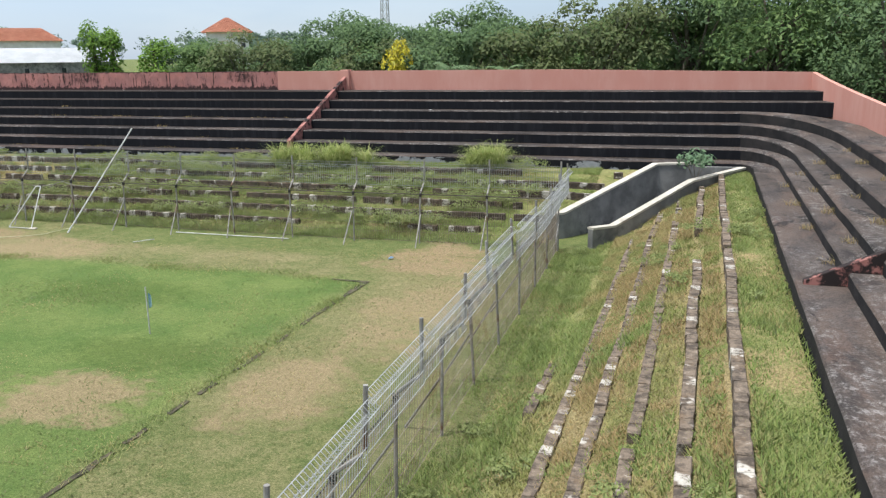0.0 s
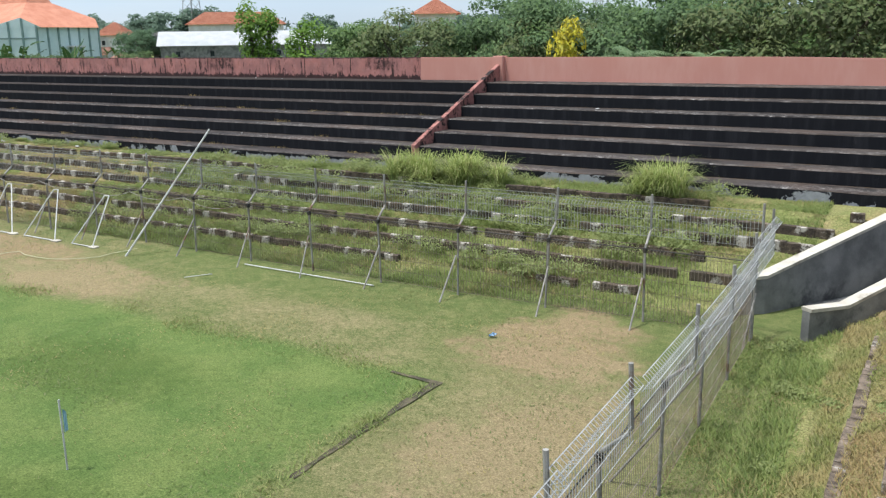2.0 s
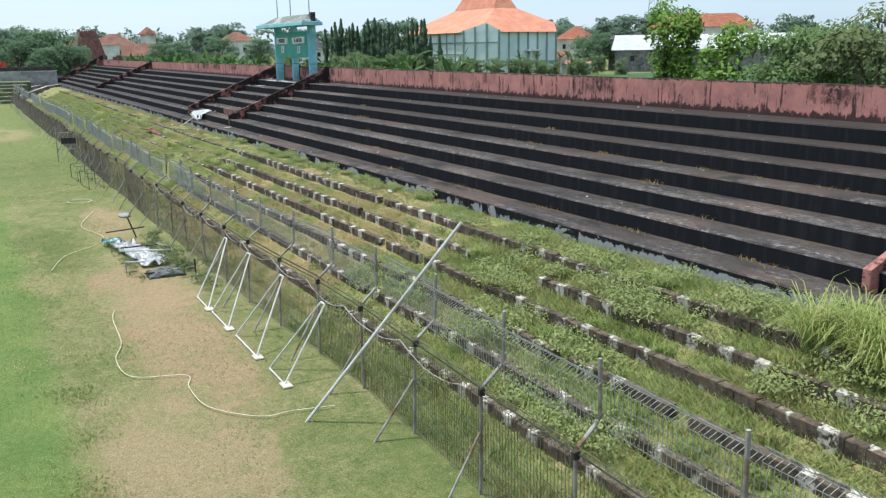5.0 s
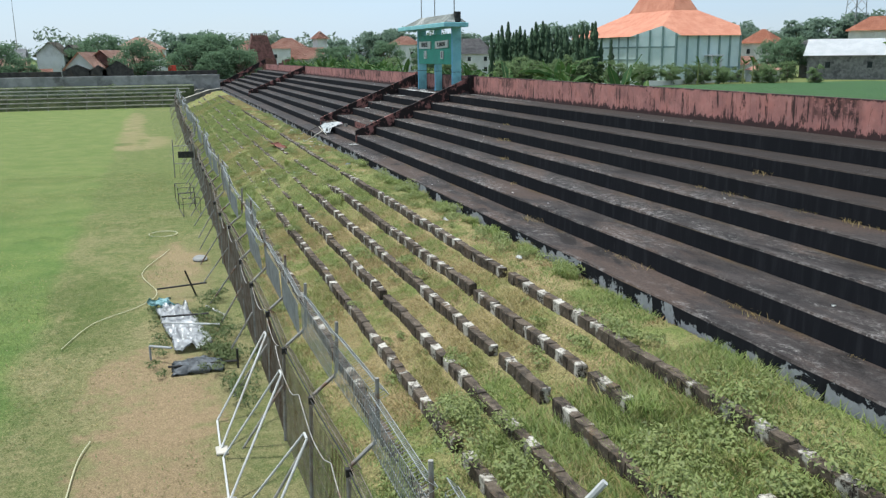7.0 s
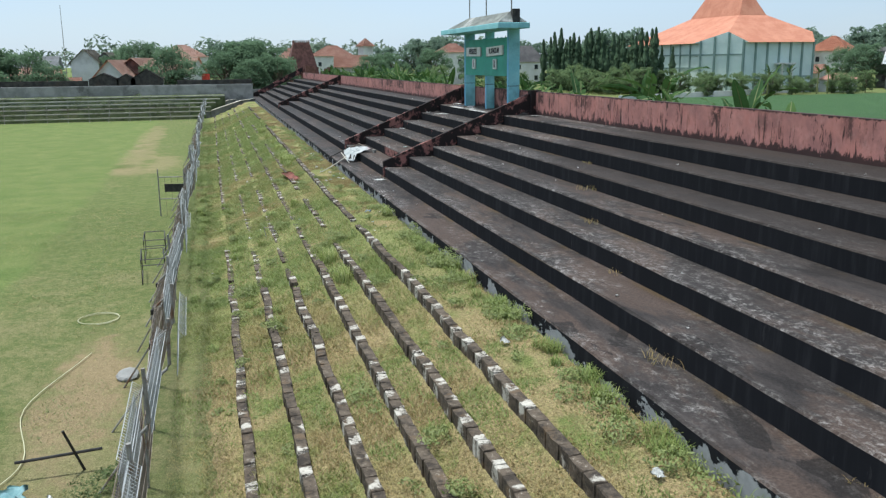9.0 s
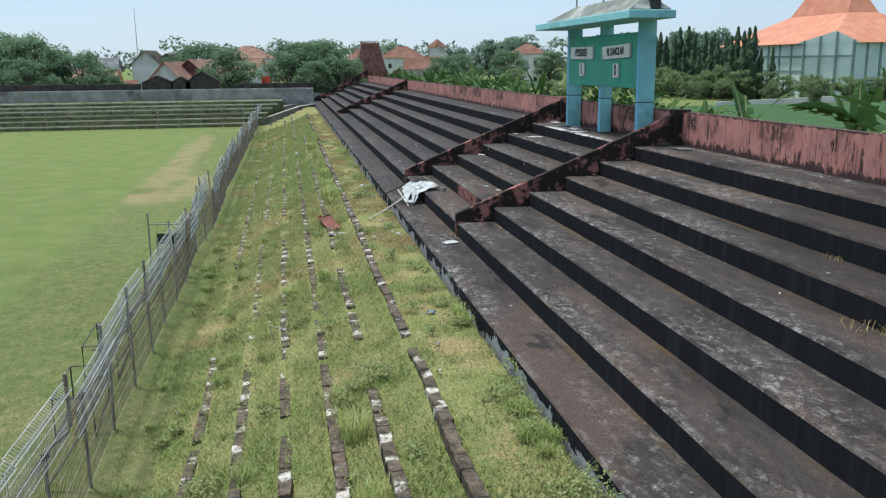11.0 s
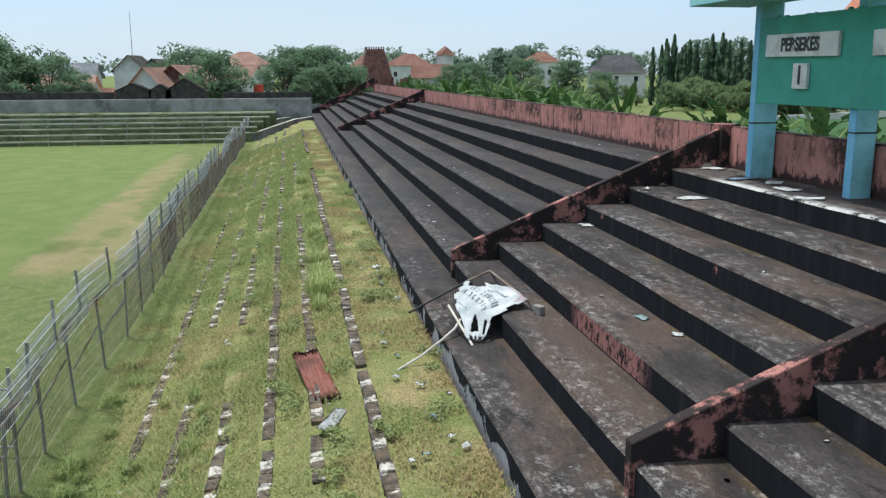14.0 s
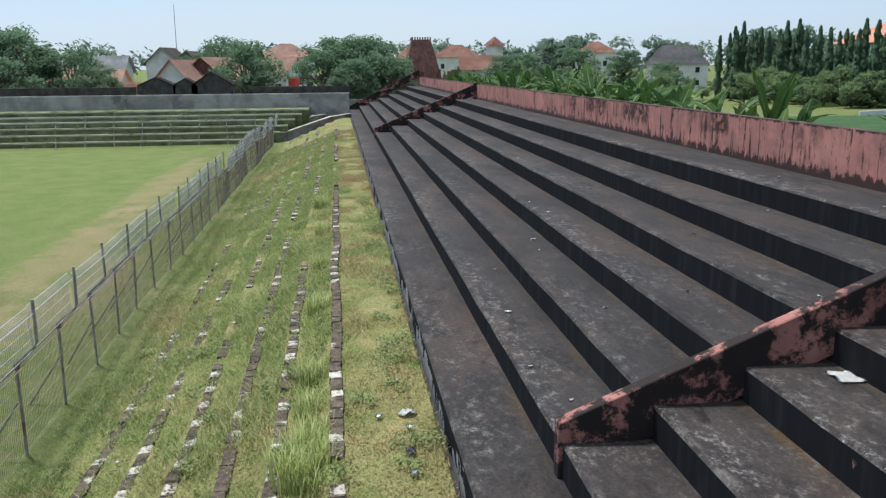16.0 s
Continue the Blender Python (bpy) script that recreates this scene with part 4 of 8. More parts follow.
# ---- west end: far bank, wall and stair walls ----
ROWS_W = tuple(FENCE_W - 1.6 - 0.98 * i for i in range(6))
TOPS_W = (0.40, 0.92, 1.40, 1.86, 2.27, 2.64)
MOSSY = mottled("mossy_dark_concrete", (0.070, 0.088, 0.044), (0.140, 0.165, 0.078), 1.1, 20, 0.95, 0, 0.1, 0.5, c=(0.19, 0.20, 0.10))
west = thing("terrace_west", "far weedy terrace of dark steps with pale worn edges", "terrace", kind="structure")
for i, x in enumerate(ROWS_W):
    bm = bmesh.new()
    back = x - (1.02 if i < 5 else 5.0)
    box(bm, back, -60.0, -0.1, x, 27.0 + 0.6 * i, TOPS_W[i] - 0.05, 0.012)
    part("step", bm, MOSSY, west)
    bm = bmesh.new()
    n = 60
    for k in range(n):
        y0 = -60.0 + (87.0 + 0.6 * i) * k / n
        y1 = -60.0 + (87.0 + 0.6 * i) * (k + 1) / n
        a, b = 0.03 * noise.noise((k * 0.7, i, 3)), 0.03 * noise.noise((k * 0.7 + 0.7, i, 3))
        prism(bm, [(x - 0.17, y0), (x + 0.02 + a, y0), (x + 0.02 + b, y1), (x - 0.17, y1)], TOPS_W[i] - 0.10, TOPS_W[i] + 0.02 + 0.5 * a)
    bmesh.ops.recalc_face_normals(bm, faces=bm.faces)
    part("kerb_row", bm, CAP_MAT, west)
    bm = bmesh.new()
    for k in range(n):
        y0 = -60.0 + (87.0 + 0.6 * i) * k / n
        y1 = -60.0 + (87.0 + 0.6 * i) * (k + 1) / n
        prism(bm, [(back + 0.02, y0), (x - 0.17, y0), (x - 0.17, y1), (back + 0.02, y1)], TOPS_W[i] - 0.06, TOPS_W[i] + 0.012 + 0.02 * noise.noise((k, i, 8)))
    bmesh.ops.recalc_face_normals(bm, faces=bm.faces)
    part("grass_strip", bm, MOSSY, west)
slab("wall_west", [(-141.0, 33.7, 2.0), (-141.0, -60.0, 2.0)], [3.86, 3.86], 0.22, PALE_WALL, None, "long grey stained concrete wall", "structure", "wall")
bm = bmesh.new()
box(bm, -141.26, -60.0, 3.86, -140.93, 33.75, 3.95, 0.01)
part("coping", bm, PALE_WALL, bpy.data.objects["wall_west"])
bm = bmesh.new()
box(bm, -140.99, -60.0, 2.5, -140.80, 33.6, 2.98, 0.01)
part("plinth", bm, FIN_CLEAN, bpy.data.objects["wall_west"], "dull pink plinth")
stair_wall("stair_wall", [(-134.4, 27.4, 0.85), (-134.7, 27.9, 0.85), (-137.6, 31.8, 1.95), (-140.6, 33.7, 2.05)][::-1], 0.24, "pale far stair wall with a cream coping")
stair_wall("stair_wall", [(-136.2, 26.5, 0.85), (-136.6, 27.0, 0.85), (-139.2, 30.2, 1.95), (-140.8, 31.3, 2.0)][::-1], 0.24, "pale far stair wall with a cream coping")


# ---- fences ----
BAY = 2.253


def wire(bm, pts, r=0.0048):
    tube(bm, pts, r, 3, None, False)


def panel_mesh(name, z0, z1, roll, material, step=0.075):
    """Welded-wire panel one bay long: upright wires with a rolled top, and cross wires."""
    bm = bmesh.new()
    n = int(BAY / step)
    for i in range(n + 1):
        x = i * BAY / n
        pts = [(x, 0, z0), (x, 0, z1)]
        if roll:
            pts += [(x, roll, z1 + 0.05), (x, roll * 0.1, z1 + 0.15)]
        wire(bm, pts)
    zs = np.linspace(z0 + 0.02, z1 - 0.02, max(4, int((z1 - z0) / 0.22)))
    for z in zs:
        wire(bm, [(0, 0.006, z), (BAY, 0.006, z)])
    if roll:
        wire(bm, [(0, roll, z1 + 0.05), (BAY, roll, z1 + 0.05)], 0.006)
        wire(bm, [(0, roll * 0.1, z1 + 0.15), (BAY, roll * 0.1, z1 + 0.15)], 0.006)
    return mesh_of(bm, name, material)


LOWER = panel_mesh("lower_panel", 0.06, 1.55, 0.13, RUSTY)
UPPER = panel_mesh("upper_panel", 1.82, 2.42, 0.12, GALV)


def post_mesh():
    bm = bmesh.new()
    tube(bm, [(0, 0, -0.05), (0, 0, 1.62), (0, 0.05, 1.68), (0, 0.33, 1.92), (0, 0.37, 1.99), (0, 0.37, 2.72)], 0.027, 7)
    return mesh_of(bm, "post", POST_MAT)


def clamp_mesh():
    bm = bmesh.new()
    box(bm, -0.036, -0.036, 1.53, 0.036, 0.05, 1.64, 0.008)
    return mesh_of(bm, "clamp", DARK_STEEL)


def brace_mesh():
    bm = bmesh.new()
    tube(bm, [(0, -0.72, -0.04), (0, -0.03, 0.98)], 0.021, 6)
    return mesh_of(bm, "brace", POST_MAT)


def rail_mesh():
    bm = bmesh.new()
    tube(bm, [(0, 0.02, 1.60), (BAY, 0.02, 1.60)], 0.011, 6)
    return mesh_of(bm, "rail", DARK_STEEL)


POST, CLAMP, BRACE, RAIL = post_mesh(), clamp_mesh(), brace_mesh(), rail_mesh()


def fence(name, start, heading, bays, label, wander=0.10, skip=(), seed=0.0, bay=BAY):
    """A run of bays from start, heading in degrees; posts lean and wander as in life."""
    ob = thing(name, label, "fence")
    rng = random.Random(int(seed * 100) + 5)
    slack = min(1.0, wander * 8)
    a = radians(heading)
    d, side = Vector((math.cos(a), math.sin(a), 0)), Vector((-math.sin(a), math.cos(a), 0))
    tops = []
    for i in range(bays + 1):
        off = wander * noise.noise((i * 0.33, seed, 0.3)) * 2
        p = Vector(start) + d * (bay * i) + side * off
        lean = rng.uniform(-1.8, 1.8) + (5 if bay == BAY else 2) * noise.noise((i * 0.4, seed, 5.1))
        tops.append((p, lean))
    for i, (p, lean) in enumerate(tops):
        m = Matrix.Translation(p) @ pose(0, 0, 0, -lean, rng.uniform(-1.5, 1.5), heading)
        post = part("post", POST, None, ob)
        post.matrix_world = m
        part("clamp", CLAMP, None, post)
        if i not in skip:
            b = part("brace", BRACE, None, ob)
            b.matrix_world = m @ pose(0, 0, 0, 0, rng.uniform(-3, 3), rng.uniform(-14, 14))
    for i in range(bays):
        (p, la), (q, lb) = tops[i], tops[i + 1]
        e = (q - p)
        stretch = e.length / BAY
        m = Matrix.Translation(p) @ pose(0, 0, 0, -(la + lb) / 2, 0, math.degrees(math.atan2(e.y, e.x))) @ Matrix.Diagonal((stretch, 1, 1, 1))
        lo, up, ra = part("lower_panel", LOWER, None, ob), part("upper_panel", UPPER, None, ob), part("rail", RAIL, None, ob)
        lo["kind"] = up["kind"] = "stuff"
        lo.matrix_world, ra.matrix_world = m, m
        up.matrix_world = m @ pose(0, 0.39 + rng.uniform(-0.02, 0.03) * slack, rng.uniform(-0.03, 0.03) * slack, rng.uniform(-2, 4) * slack, 0, 0)
    return ob


# the local x axis runs along the fence; the upper panel is set back towards the stand
fence("fence_north", (FENCE_W, FENCE_Y, 0), 0, 57, "bent welded-wire fence with cranked posts and pitch-side braces", 0.13, (), 1.2)
fence("fence_east", (-2.53, FENCE_Y - 0.1, 0), -88.5, 21, "bent welded-wire fence with cranked posts along the end terrace", 0.04, (), 4.4)
fence("fence_west", (FENCE_W, -30.6, 0), 90, 25, "far welded-wire fence with cranked posts", 0.05, (), 7.7)


# cable slung from post to post
bm = bmesh.new()
pts = []
for i in range(13):
    xa = -45.6 + BAY * i
    for k in range(8):
        s = k / 8
        pts.append((xa + BAY * s, FENCE_Y - 0.06 + 0.05 * math.sin(i * 2.1), 1.62 - (0.22 + 0.14 * noise.noise((i * 1.7, 0, 0))) * 4 * s * (1 - s) + 0.04 * noise.noise((i + s * 3, 2, 2))))
tube(bm, pts, 0.009, 5)
single("cable", bm, POST_MAT, "grey-white cable slung loosely along the fence posts", "cable")


# open gate leaf and steel racks on the pitch side
def gate_leaf():
    ob = thing("gate_leaf", "open steel gate leaf with a dark plate, standing off the fence", "gate", pose(-62.0, 27.0, -0.5, 0, 0, -100))
    bm = bmesh.new()
    tube(bm, [(0, 0, 0), (0, 0, 2.55)], 0.03, 6)
    part("gate_post", bm, POST_MAT, ob)
    bm = bmesh.new()
    tube(bm, [(1.1, 0, 0), (1.1, 0, 2.55)], 0.03, 6)
    part("gate_post", bm, POST_MAT, ob)
    for z in (0.35, 1.25, 2.2):
        bm = bmesh.new()
        tube(bm, [(0, 0, z), (1.1, 0, z)], 0.022, 6)
        part("gate_rail", bm, POST_MAT, ob)
    bm = bmesh.new()
    for i in range(1, 4):
        wire(bm, [(i * 1.1 / 4, 0, 0.1), (i * 1.1 / 4, 0, 2.2)], 0.006)
    part("gate_wire", bm, RUSTY, ob)["kind"] = "stuff"
    bm = bmesh.new()
    box(bm, 0.03, -0.02, 1.55, 0.85, 0.02, 1.90, 0.005)
    part("plate", bm, DARK_STEEL, ob, "blackened steel plate")
    return ob


gate_leaf()


def rack(where, label):
    """Dark tubular rack lying on its side."""
    ob = thing("steel_rack", label, "rack", where, "racks by the fence")
    for y in (0, 0.9):
        bm = bmesh.new()
        tube(bm, [(0, y, 0), (0, y, 1.05), (1.5, y, 1.15), (1.5, y, 0.0), (0, y, 0.02)], 0.022, 6)
        part("side_frame", bm, DARK_STEEL, ob)
    for x, z in ((0.0, 1.05), (1.5, 1.15), (0.75, 0.55)):
        bm = bmesh.new()
        tube(bm, [(x, 0, z), (x, 0.9, z)], 0.02, 6)
        part("cross_bar", bm, DARK_STEEL, ob)
    return ob


rack(pose(-51.6, 25.90, 0.02, 0, 0, 4) @ Matrix.Diagonal((1.3, 0.75, 0.66, 1)), "black tubular steel rack on the grass beside the fence")
rack(pose(-54.6, 25.80, 0.02, 0, 0, 3) @ Matrix.Diagonal((1.3, 0.75, 0.66, 1)), "black tubular steel rack tilted against the fence")


# ---- training goals, poles and flag on the pitch edge ----
def side_frame(b0, b1, apex, label):
    """White pipe side frame of a small goal, leaning on the fence."""
    ob = thing("training_goal", label, "goal frame", None, "small goal frames by the fence")
    y0 = 26.0
    a, b = (b0, y0, 0.03), (b1, y0 - 0.02, 0.03)
    t0, t1 = (apex - 0.10, 26.98, 1.40), (apex + 0.12, 26.98, 1.41)
    for nm, p, q in (("leg", a, t0), ("leg", b, t1), ("base_bar", a, b), ("top_bar", t0, t1)):
        bm = bmesh.new()
        tube(bm, [p, q], 0.019, 7)
        part(nm, bm, WHITE_PIPE, ob)
    bm = bmesh.new()
    box(bm, b1 - 0.12, y0 - 0.10, 0.0, b1 + 0.18, y0 + 0.10, 0.05, 0.015)
    part("foot_weight", bm, CAP_MAT, ob, "pale concrete foot weight")
    return ob


for b0, b1, ap in ((-28.5, -27.3, -29.0), (-27.0, -25.5, -26.9), (-24.9, -23.3, -24.4), (-22.5, -21.5, -21.9)):
    side_frame(b0, b1, ap, "white pipe goal frame leaning on the wire fence")


def rod(name, p, q, r, material, label, category):
    bm = bmesh.new()
    tube(bm, [p, q], r, 8)
    return single(name, bm, material, label, category)


rod("leaning_pole", (-19.75, 25.75, -0.03), (-18.5, 28.2, 3.48), 0.028, WHITE_PIPE, "long white pole leaning over the fence", "pole")
rod("goal_crossbar", (-15.9, 26.62, 0.04), (-11.55, 26.60, 0.03), 0.016, WHITE_PIPE, "white goal bar lying on the grass at the fence foot", "bar")
rod("loose_stick", (-16.4, 24.9, 0.02), (-16.0, 25.5, 0.02), 0.011, WHITE_PIPE, "short pale stick lying on the grass", "stick")

flag = thing("corner_flag", "thin white corner pole with a pale blue pennant", "flag", pose(-9.95, 16.74, 0))
bm = bmesh.new()
tube(bm, [(0, 0, -0.05), (-0.03, 0.02, 1.08)], 0.014, 6)
part("pole", bm, WHITE_PIPE, flag)
bm = bmesh.new()
rows = []
for i in range(5):
    s = i / 4
    rows.append([bm.verts.new((0.02 + 0.10 * s, 0.02 + 0.03 * math.sin(s * 4), 0.95 - 0.10 * s - 0.36 * u * (1 - 0.5 * s))) for u in (0, 0.5, 1)])
for a, b in zip(rows, rows[1:]):
    for k in range(2):
        bm.faces.new((a[k], b[k], b[k + 1], a[k + 1]))
bmesh.ops.solidify(bm, geom=bm.faces, thickness=0.004)
part("pennant", bm, mottled("pale_blue_cloth", (0.25, 0.40, 0.47), (0.36, 0.52, 0.58), 8, 60, 0.8), flag, "limp pale blue cloth")

# shallow gutter along the touchline, its kerb crumbled
EARTH = mottled("brown_earth", (0.044, 0.040, 0.026), (0.105, 0.090, 0.056), 3.0, 30, 0.95, bump=0.6, dist=0.03)
gut = thing("gutter", "crumbling shallow earth gutter along the touchline", "gutter", kind="structure")
bm = bmesh.new()
last = None
for i in range(150):
    y = PITCH_Y + 0.25 - i * 0.3
    w = 0.050 + 0.060 * noise.noise((i * 0.5, 1, 1)) + max(0.0, 0.05 - 0.008 * i)
    c = PITCH_X + 0.05 * noise.noise((i * 0.08, 3, 3)) + 0.035 * noise.noise((i * 0.9, 5, 3))
    row = [bm.verts.new((c - w, y, 0.020)), bm.verts.new((c - w * 0.3, y, 0.010)), bm.verts.new((c + w * 0.3, y, 0.010)), bm.verts.new((c + w, y, 0.020))]
    if last and (i < 5 or noise.noise((i * 0.31, 9, 2)) > -0.05):
        for k in range(3):
            bm.faces.new((last[k], row[k], row[k + 1], last[k + 1]))
    last = row
part("channel", bm, EARTH, gut)
bm = bmesh.new()
last = None
for i in range(5):
    x = PITCH_X + 0.1 - i * 0.28
    w, c = 0.07 + 0.06 * noise.noise((i * 0.7, 2, 1)) - 0.009 * i, PITCH_Y + 0.27 + 0.05 * i * 0.28 + 0.05 * noise.noise((i * 0.6, 4, 3))
    row = [bm.verts.new((x, c - w, 0.022)), bm.verts.new((x, c, 0.011)), bm.verts.new((x, c + w, 0.022))]
    if last:
        for k in range(2):
            bm.faces.new((last[k], row[k], row[k + 1], last[k + 1]))
    last = row
part("channel", bm, EARTH, gut)


# ---- scoreboard ----
CYAN = mottled("pale_cyan_paint", (0.215, 0.480, 0.520), (0.285, 0.560, 0.585), 1.2, 25, 0.7, c=(0.17, 0.36, 0.38))
BLUE = mottled("light_blue_paint", (0.145, 0.370, 0.560), (0.200, 0.440, 0.620), 1.2, 25, 0.7)
BOARD = mottled("green_board_paint", (0.045, 0.260, 0.195), (0.065, 0.310, 0.240), 0.9, 25, 0.65, c=(0.055, 0.23, 0.19))
PLATE = mottled("white_plate", (0.55, 0.55, 0.53), (0.66, 0.66, 0.64), 3.0, 40, 0.6, c=(0.38, 0.37, 0.35))
INK = mottled("black_letter_paint", (0.02, 0.022, 0.025), (0.05, 0.05, 0.055), 6.0, 60, 0.6)
OLD_TILE = mottled("mossy_white_streaked_sheet", (0.13, 0.14, 0.13), (0.24, 0.25, 0.23), 1.5, 20, 0.9, c=(0.42, 0.42, 0.40))


def lettering(text, height, squeeze):
    """Built-in font turned to mesh, upright, facing -y, centred."""
    cu = bpy.data.curves.new("lettering", "FONT")
    cu.body, cu.size, cu.extrude, cu.align_x, cu.align_y, cu.offset = text, height, 0.006, "CENTER", "CENTER", 0.012
    ob = bpy.data.objects.new("lettering", cu)
    scene.collection.objects.link(ob)
    me = bpy.data.meshes.new_from_object(ob.evaluated_get(bpy.context.evaluated_depsgraph_get()))
    bpy.data.objects.remove(ob)
    me.transform(pose(0, 0, 0, 90, 0, 0) @ Matrix.Diagonal((squeeze, 1, 1, 1)))
    me.materials.clear()
    me.materials.append(INK)
    return me


def scoreboard():
    ob = thing("scoreboard", "green team scoreboard on three light blue columns under a small roof", "scoreboard")
    for x, front in ((-64.59, 40.50), (-61.56, 40.60), (-58.20, 40.50)):
        bm = bmesh.new()
        box(bm, x - 0.10, front, T0 + 6 * RISE - 0.02, x + 0.10, 41.00, 7.76, 0.012)
        me = mesh_of(bm, "column", CYAN)
        me.materials.append(BLUE)
        for f in me.polygons:
            f.material_index = 1 if f.normal.y < -0.7 else 0
        col = part("column", me, None, ob)
        bm = bmesh.new()
        box(bm, x - 0.106, front - 0.006, 5.42, x + 0.106, 41.006, 5.445)
        part("joint_band", bm, DARK_STEEL, col, "dark joint line")
    bm = bmesh.new()
    box(bm, -64.487, 40.51, 5.83, -58.303, 40.59, 7.44, 0.008)
    part("board", bm, BOARD, ob, "green painted board")
    rng = random.Random(8)
    for i in range(26):
        x = -64.4 + i * 0.235
        if rng.random() < 0.25:
            bm = bmesh.new()
            box(bm, x, 40.52, 7.43, x + rng.uniform(0.03, 0.12), 40.58, 7.44 + rng.uniform(0.01, 0.035))
            part("broken_edge", bm, BOARD, ob)
    for text, x0, x1, z0, z1, tilt, size, sq, name in (("PERSEKES", -64.12, -61.88, 6.70, 7.11, 0.5, 0.33, 0.86, "name_plate"), ("PS. KANCILAN", -61.00, -58.72, 6.70, 7.10, -1.5, 0.30, 0.72, "name_plate"), ("1", -63.16, -62.72, 6.13, 6.58, 0, 0.46, 0.9, "score_plate"), ("0", -60.02, -59.60, 6.12, 6.55, 0, 0.46, 0.75, "score_plate")):
        bm = bmesh.new()
        w, h = (x1 - x0) / 2, (z1 - z0) / 2
        box(bm, -w, -0.035, -h, w, 0.035, h, 0.008)
        pl = part(name, bm, PLATE, ob, "worn white plate with black lettering")
        pl.matrix_world = pose((x0 + x1) / 2, 40.47, (z0 + z1) / 2, 0, tilt, 0)
        lt = part("lettering", lettering(text, size, sq), None, pl)
        lt.location = (0, -0.039, 0)
    # roof: fascia slab, then a hipped cap of old sheet
    bm = bmesh.new()
    box(bm, -65.75, 39.60, 7.75, -56.78, 40.95, 7.97, 0.015)
    part("roof_slab", bm, CYAN, ob)
    bm = bmesh.new()
    n = 44
    x0, x1, y0, y1, zt = -64.7, -57.0, 39.70, 40.90, 8.42
    lo_f, hi_f, lo_b = [], [], []
    for i in range(n + 1):
        s = i / n
        x = x0 + (x1 - x0) * s
        wob = 0.025 * math.cos(i * math.pi)
        xr = x0 + 1.5 + (x1 - x0 - 1.8) * s
        lo_f.append(bm.verts.new((x, y0, 7.98 + wob)))
        hi_f.append(bm.verts.new((xr, (y0 + y1) / 2, zt + wob)))
        lo_b.append(bm.verts.new((x, y1, 7.98 + wob)))
    for i in range(n):
        bm.faces.new((lo_f[i], lo_f[i + 1], hi_f[i + 1], hi_f[i]))
        bm.faces.new((hi_f[i], hi_f[i + 1], lo_b[i + 1], lo_b[i]))
    bm.faces.new((lo_f[0], hi_f[0], lo_b[0]))
    bm.faces.new((lo_f[-1], lo_b[-1], hi_f[-1]))
    part("roof", bm, OLD_TILE, ob, "mossy ribbed roof streaked white")
    bm = bmesh.new()
    box(bm, -57.25, 40.3, 7.97, -57.0, 40.6, 8.52, 0.01)
    part("vent_box", bm, DARK_STEEL, ob)
    for x in (-63.9, -61.3, -57.9):
        bm = bmesh.new()
        tube(bm, [(x, 40.55, 7.97), (x, 40.55, 11.2)], 0.03, 6)
        part("mast", bm, POST_MAT, ob)
    return ob


scoreboard()


# ---- litter and loose things ----
CLOTH = mottled("dirty_white_banner", (0.30, 0.32, 0.32), (0.42, 0.43, 0.43), 2.6, 40, 0.75, c=(0.24, 0.28, 0.27))
PRINT = mottled("faded_banner_print", (0.13, 0.16, 0.17), (0.22, 0.25, 0.25), 6.0, 40, 0.7)
PRINT_PINK = mottled("faded_pink_print", (0.42, 0.22, 0.26), (0.50, 0.32, 0.34), 6.0, 40, 0.7)
PAPER = mottled("litter_paper", (0.60, 0.61, 0.60), (0.72, 0.72, 0.70), 10.0, 60, 0.8)
BLUE_PLASTIC = mottled("blue_plastic", (0.20, 0.30, 0.40), (0.30, 0.38, 0.48), 10.0, 60, 0.4)
TEAL_PLASTIC = mottled("teal_plastic", (0.26, 0.38, 0.38), (0.36, 0.46, 0.46), 10.0, 60, 0.4)
BRICK_MAT = mottled("grey_brick", (0.17, 0.155, 0.135), (0.25, 0.235, 0.21), 8.0, 60, 0.9)
RED_SHEET = mottled("faded_red_roof_sheet", (0.31, 0.115, 0.088), (0.39, 0.175, 0.140), 3.5, 45, 0.8, c=(0.18, 0.085, 0.065))
CARD = mottled("grey_card", (0.46, 0.47, 0.48), (0.56, 0.57, 0.58), 2.5, 40, 0.6, c=(0.36, 0.36, 0.35))
FOIL = mottled("silver_tarpaulin", (0.40, 0.41, 0.42), (0.66, 0.67, 0.68), 3.0, 30, 0.38, 0.15, 0.5, c=(0.30, 0.31, 0.30))
GREY_SHEET = mottled("grey_blue_sheet", (0.07, 0.075, 0.08), (0.22, 0.24, 0.26), 2.0, 30, 0.5, c=(0.38, 0.40, 0.42))
HOSE = mottled("pale_yellow_hose", (0.40, 0.385, 0.24), (0.50, 0.48, 0.31), 5.0, 40, 0.6)
BARE_WOOD = mottled("bleached_pole", (0.42, 0.39, 0.33), (0.54, 0.51, 0.44), 4.0, 40, 0.8)


def sheet(w, h, n, m, shape, thick=0.006):
    """A crumpled sheet: shape(u, v) gives the offset of each point."""
    bm = bmesh.new()
    g = [[bm.verts.new(Vector((w * (i / n - 0.5), h * (j / m - 0.5), 0)) + Vector(shape(i / n, j / m))) for j in range(m + 1)] for i in range(n + 1)]
    for i in range(n):
        for j in range(m):
            bm.faces.new((g[i][j], g[i + 1][j], g[i + 1][j + 1], g[i][j + 1])).smooth = True
    if thick:
        bmesh.ops.solidify(bm, geom=bm.faces, thickness=-thick)
    return bm


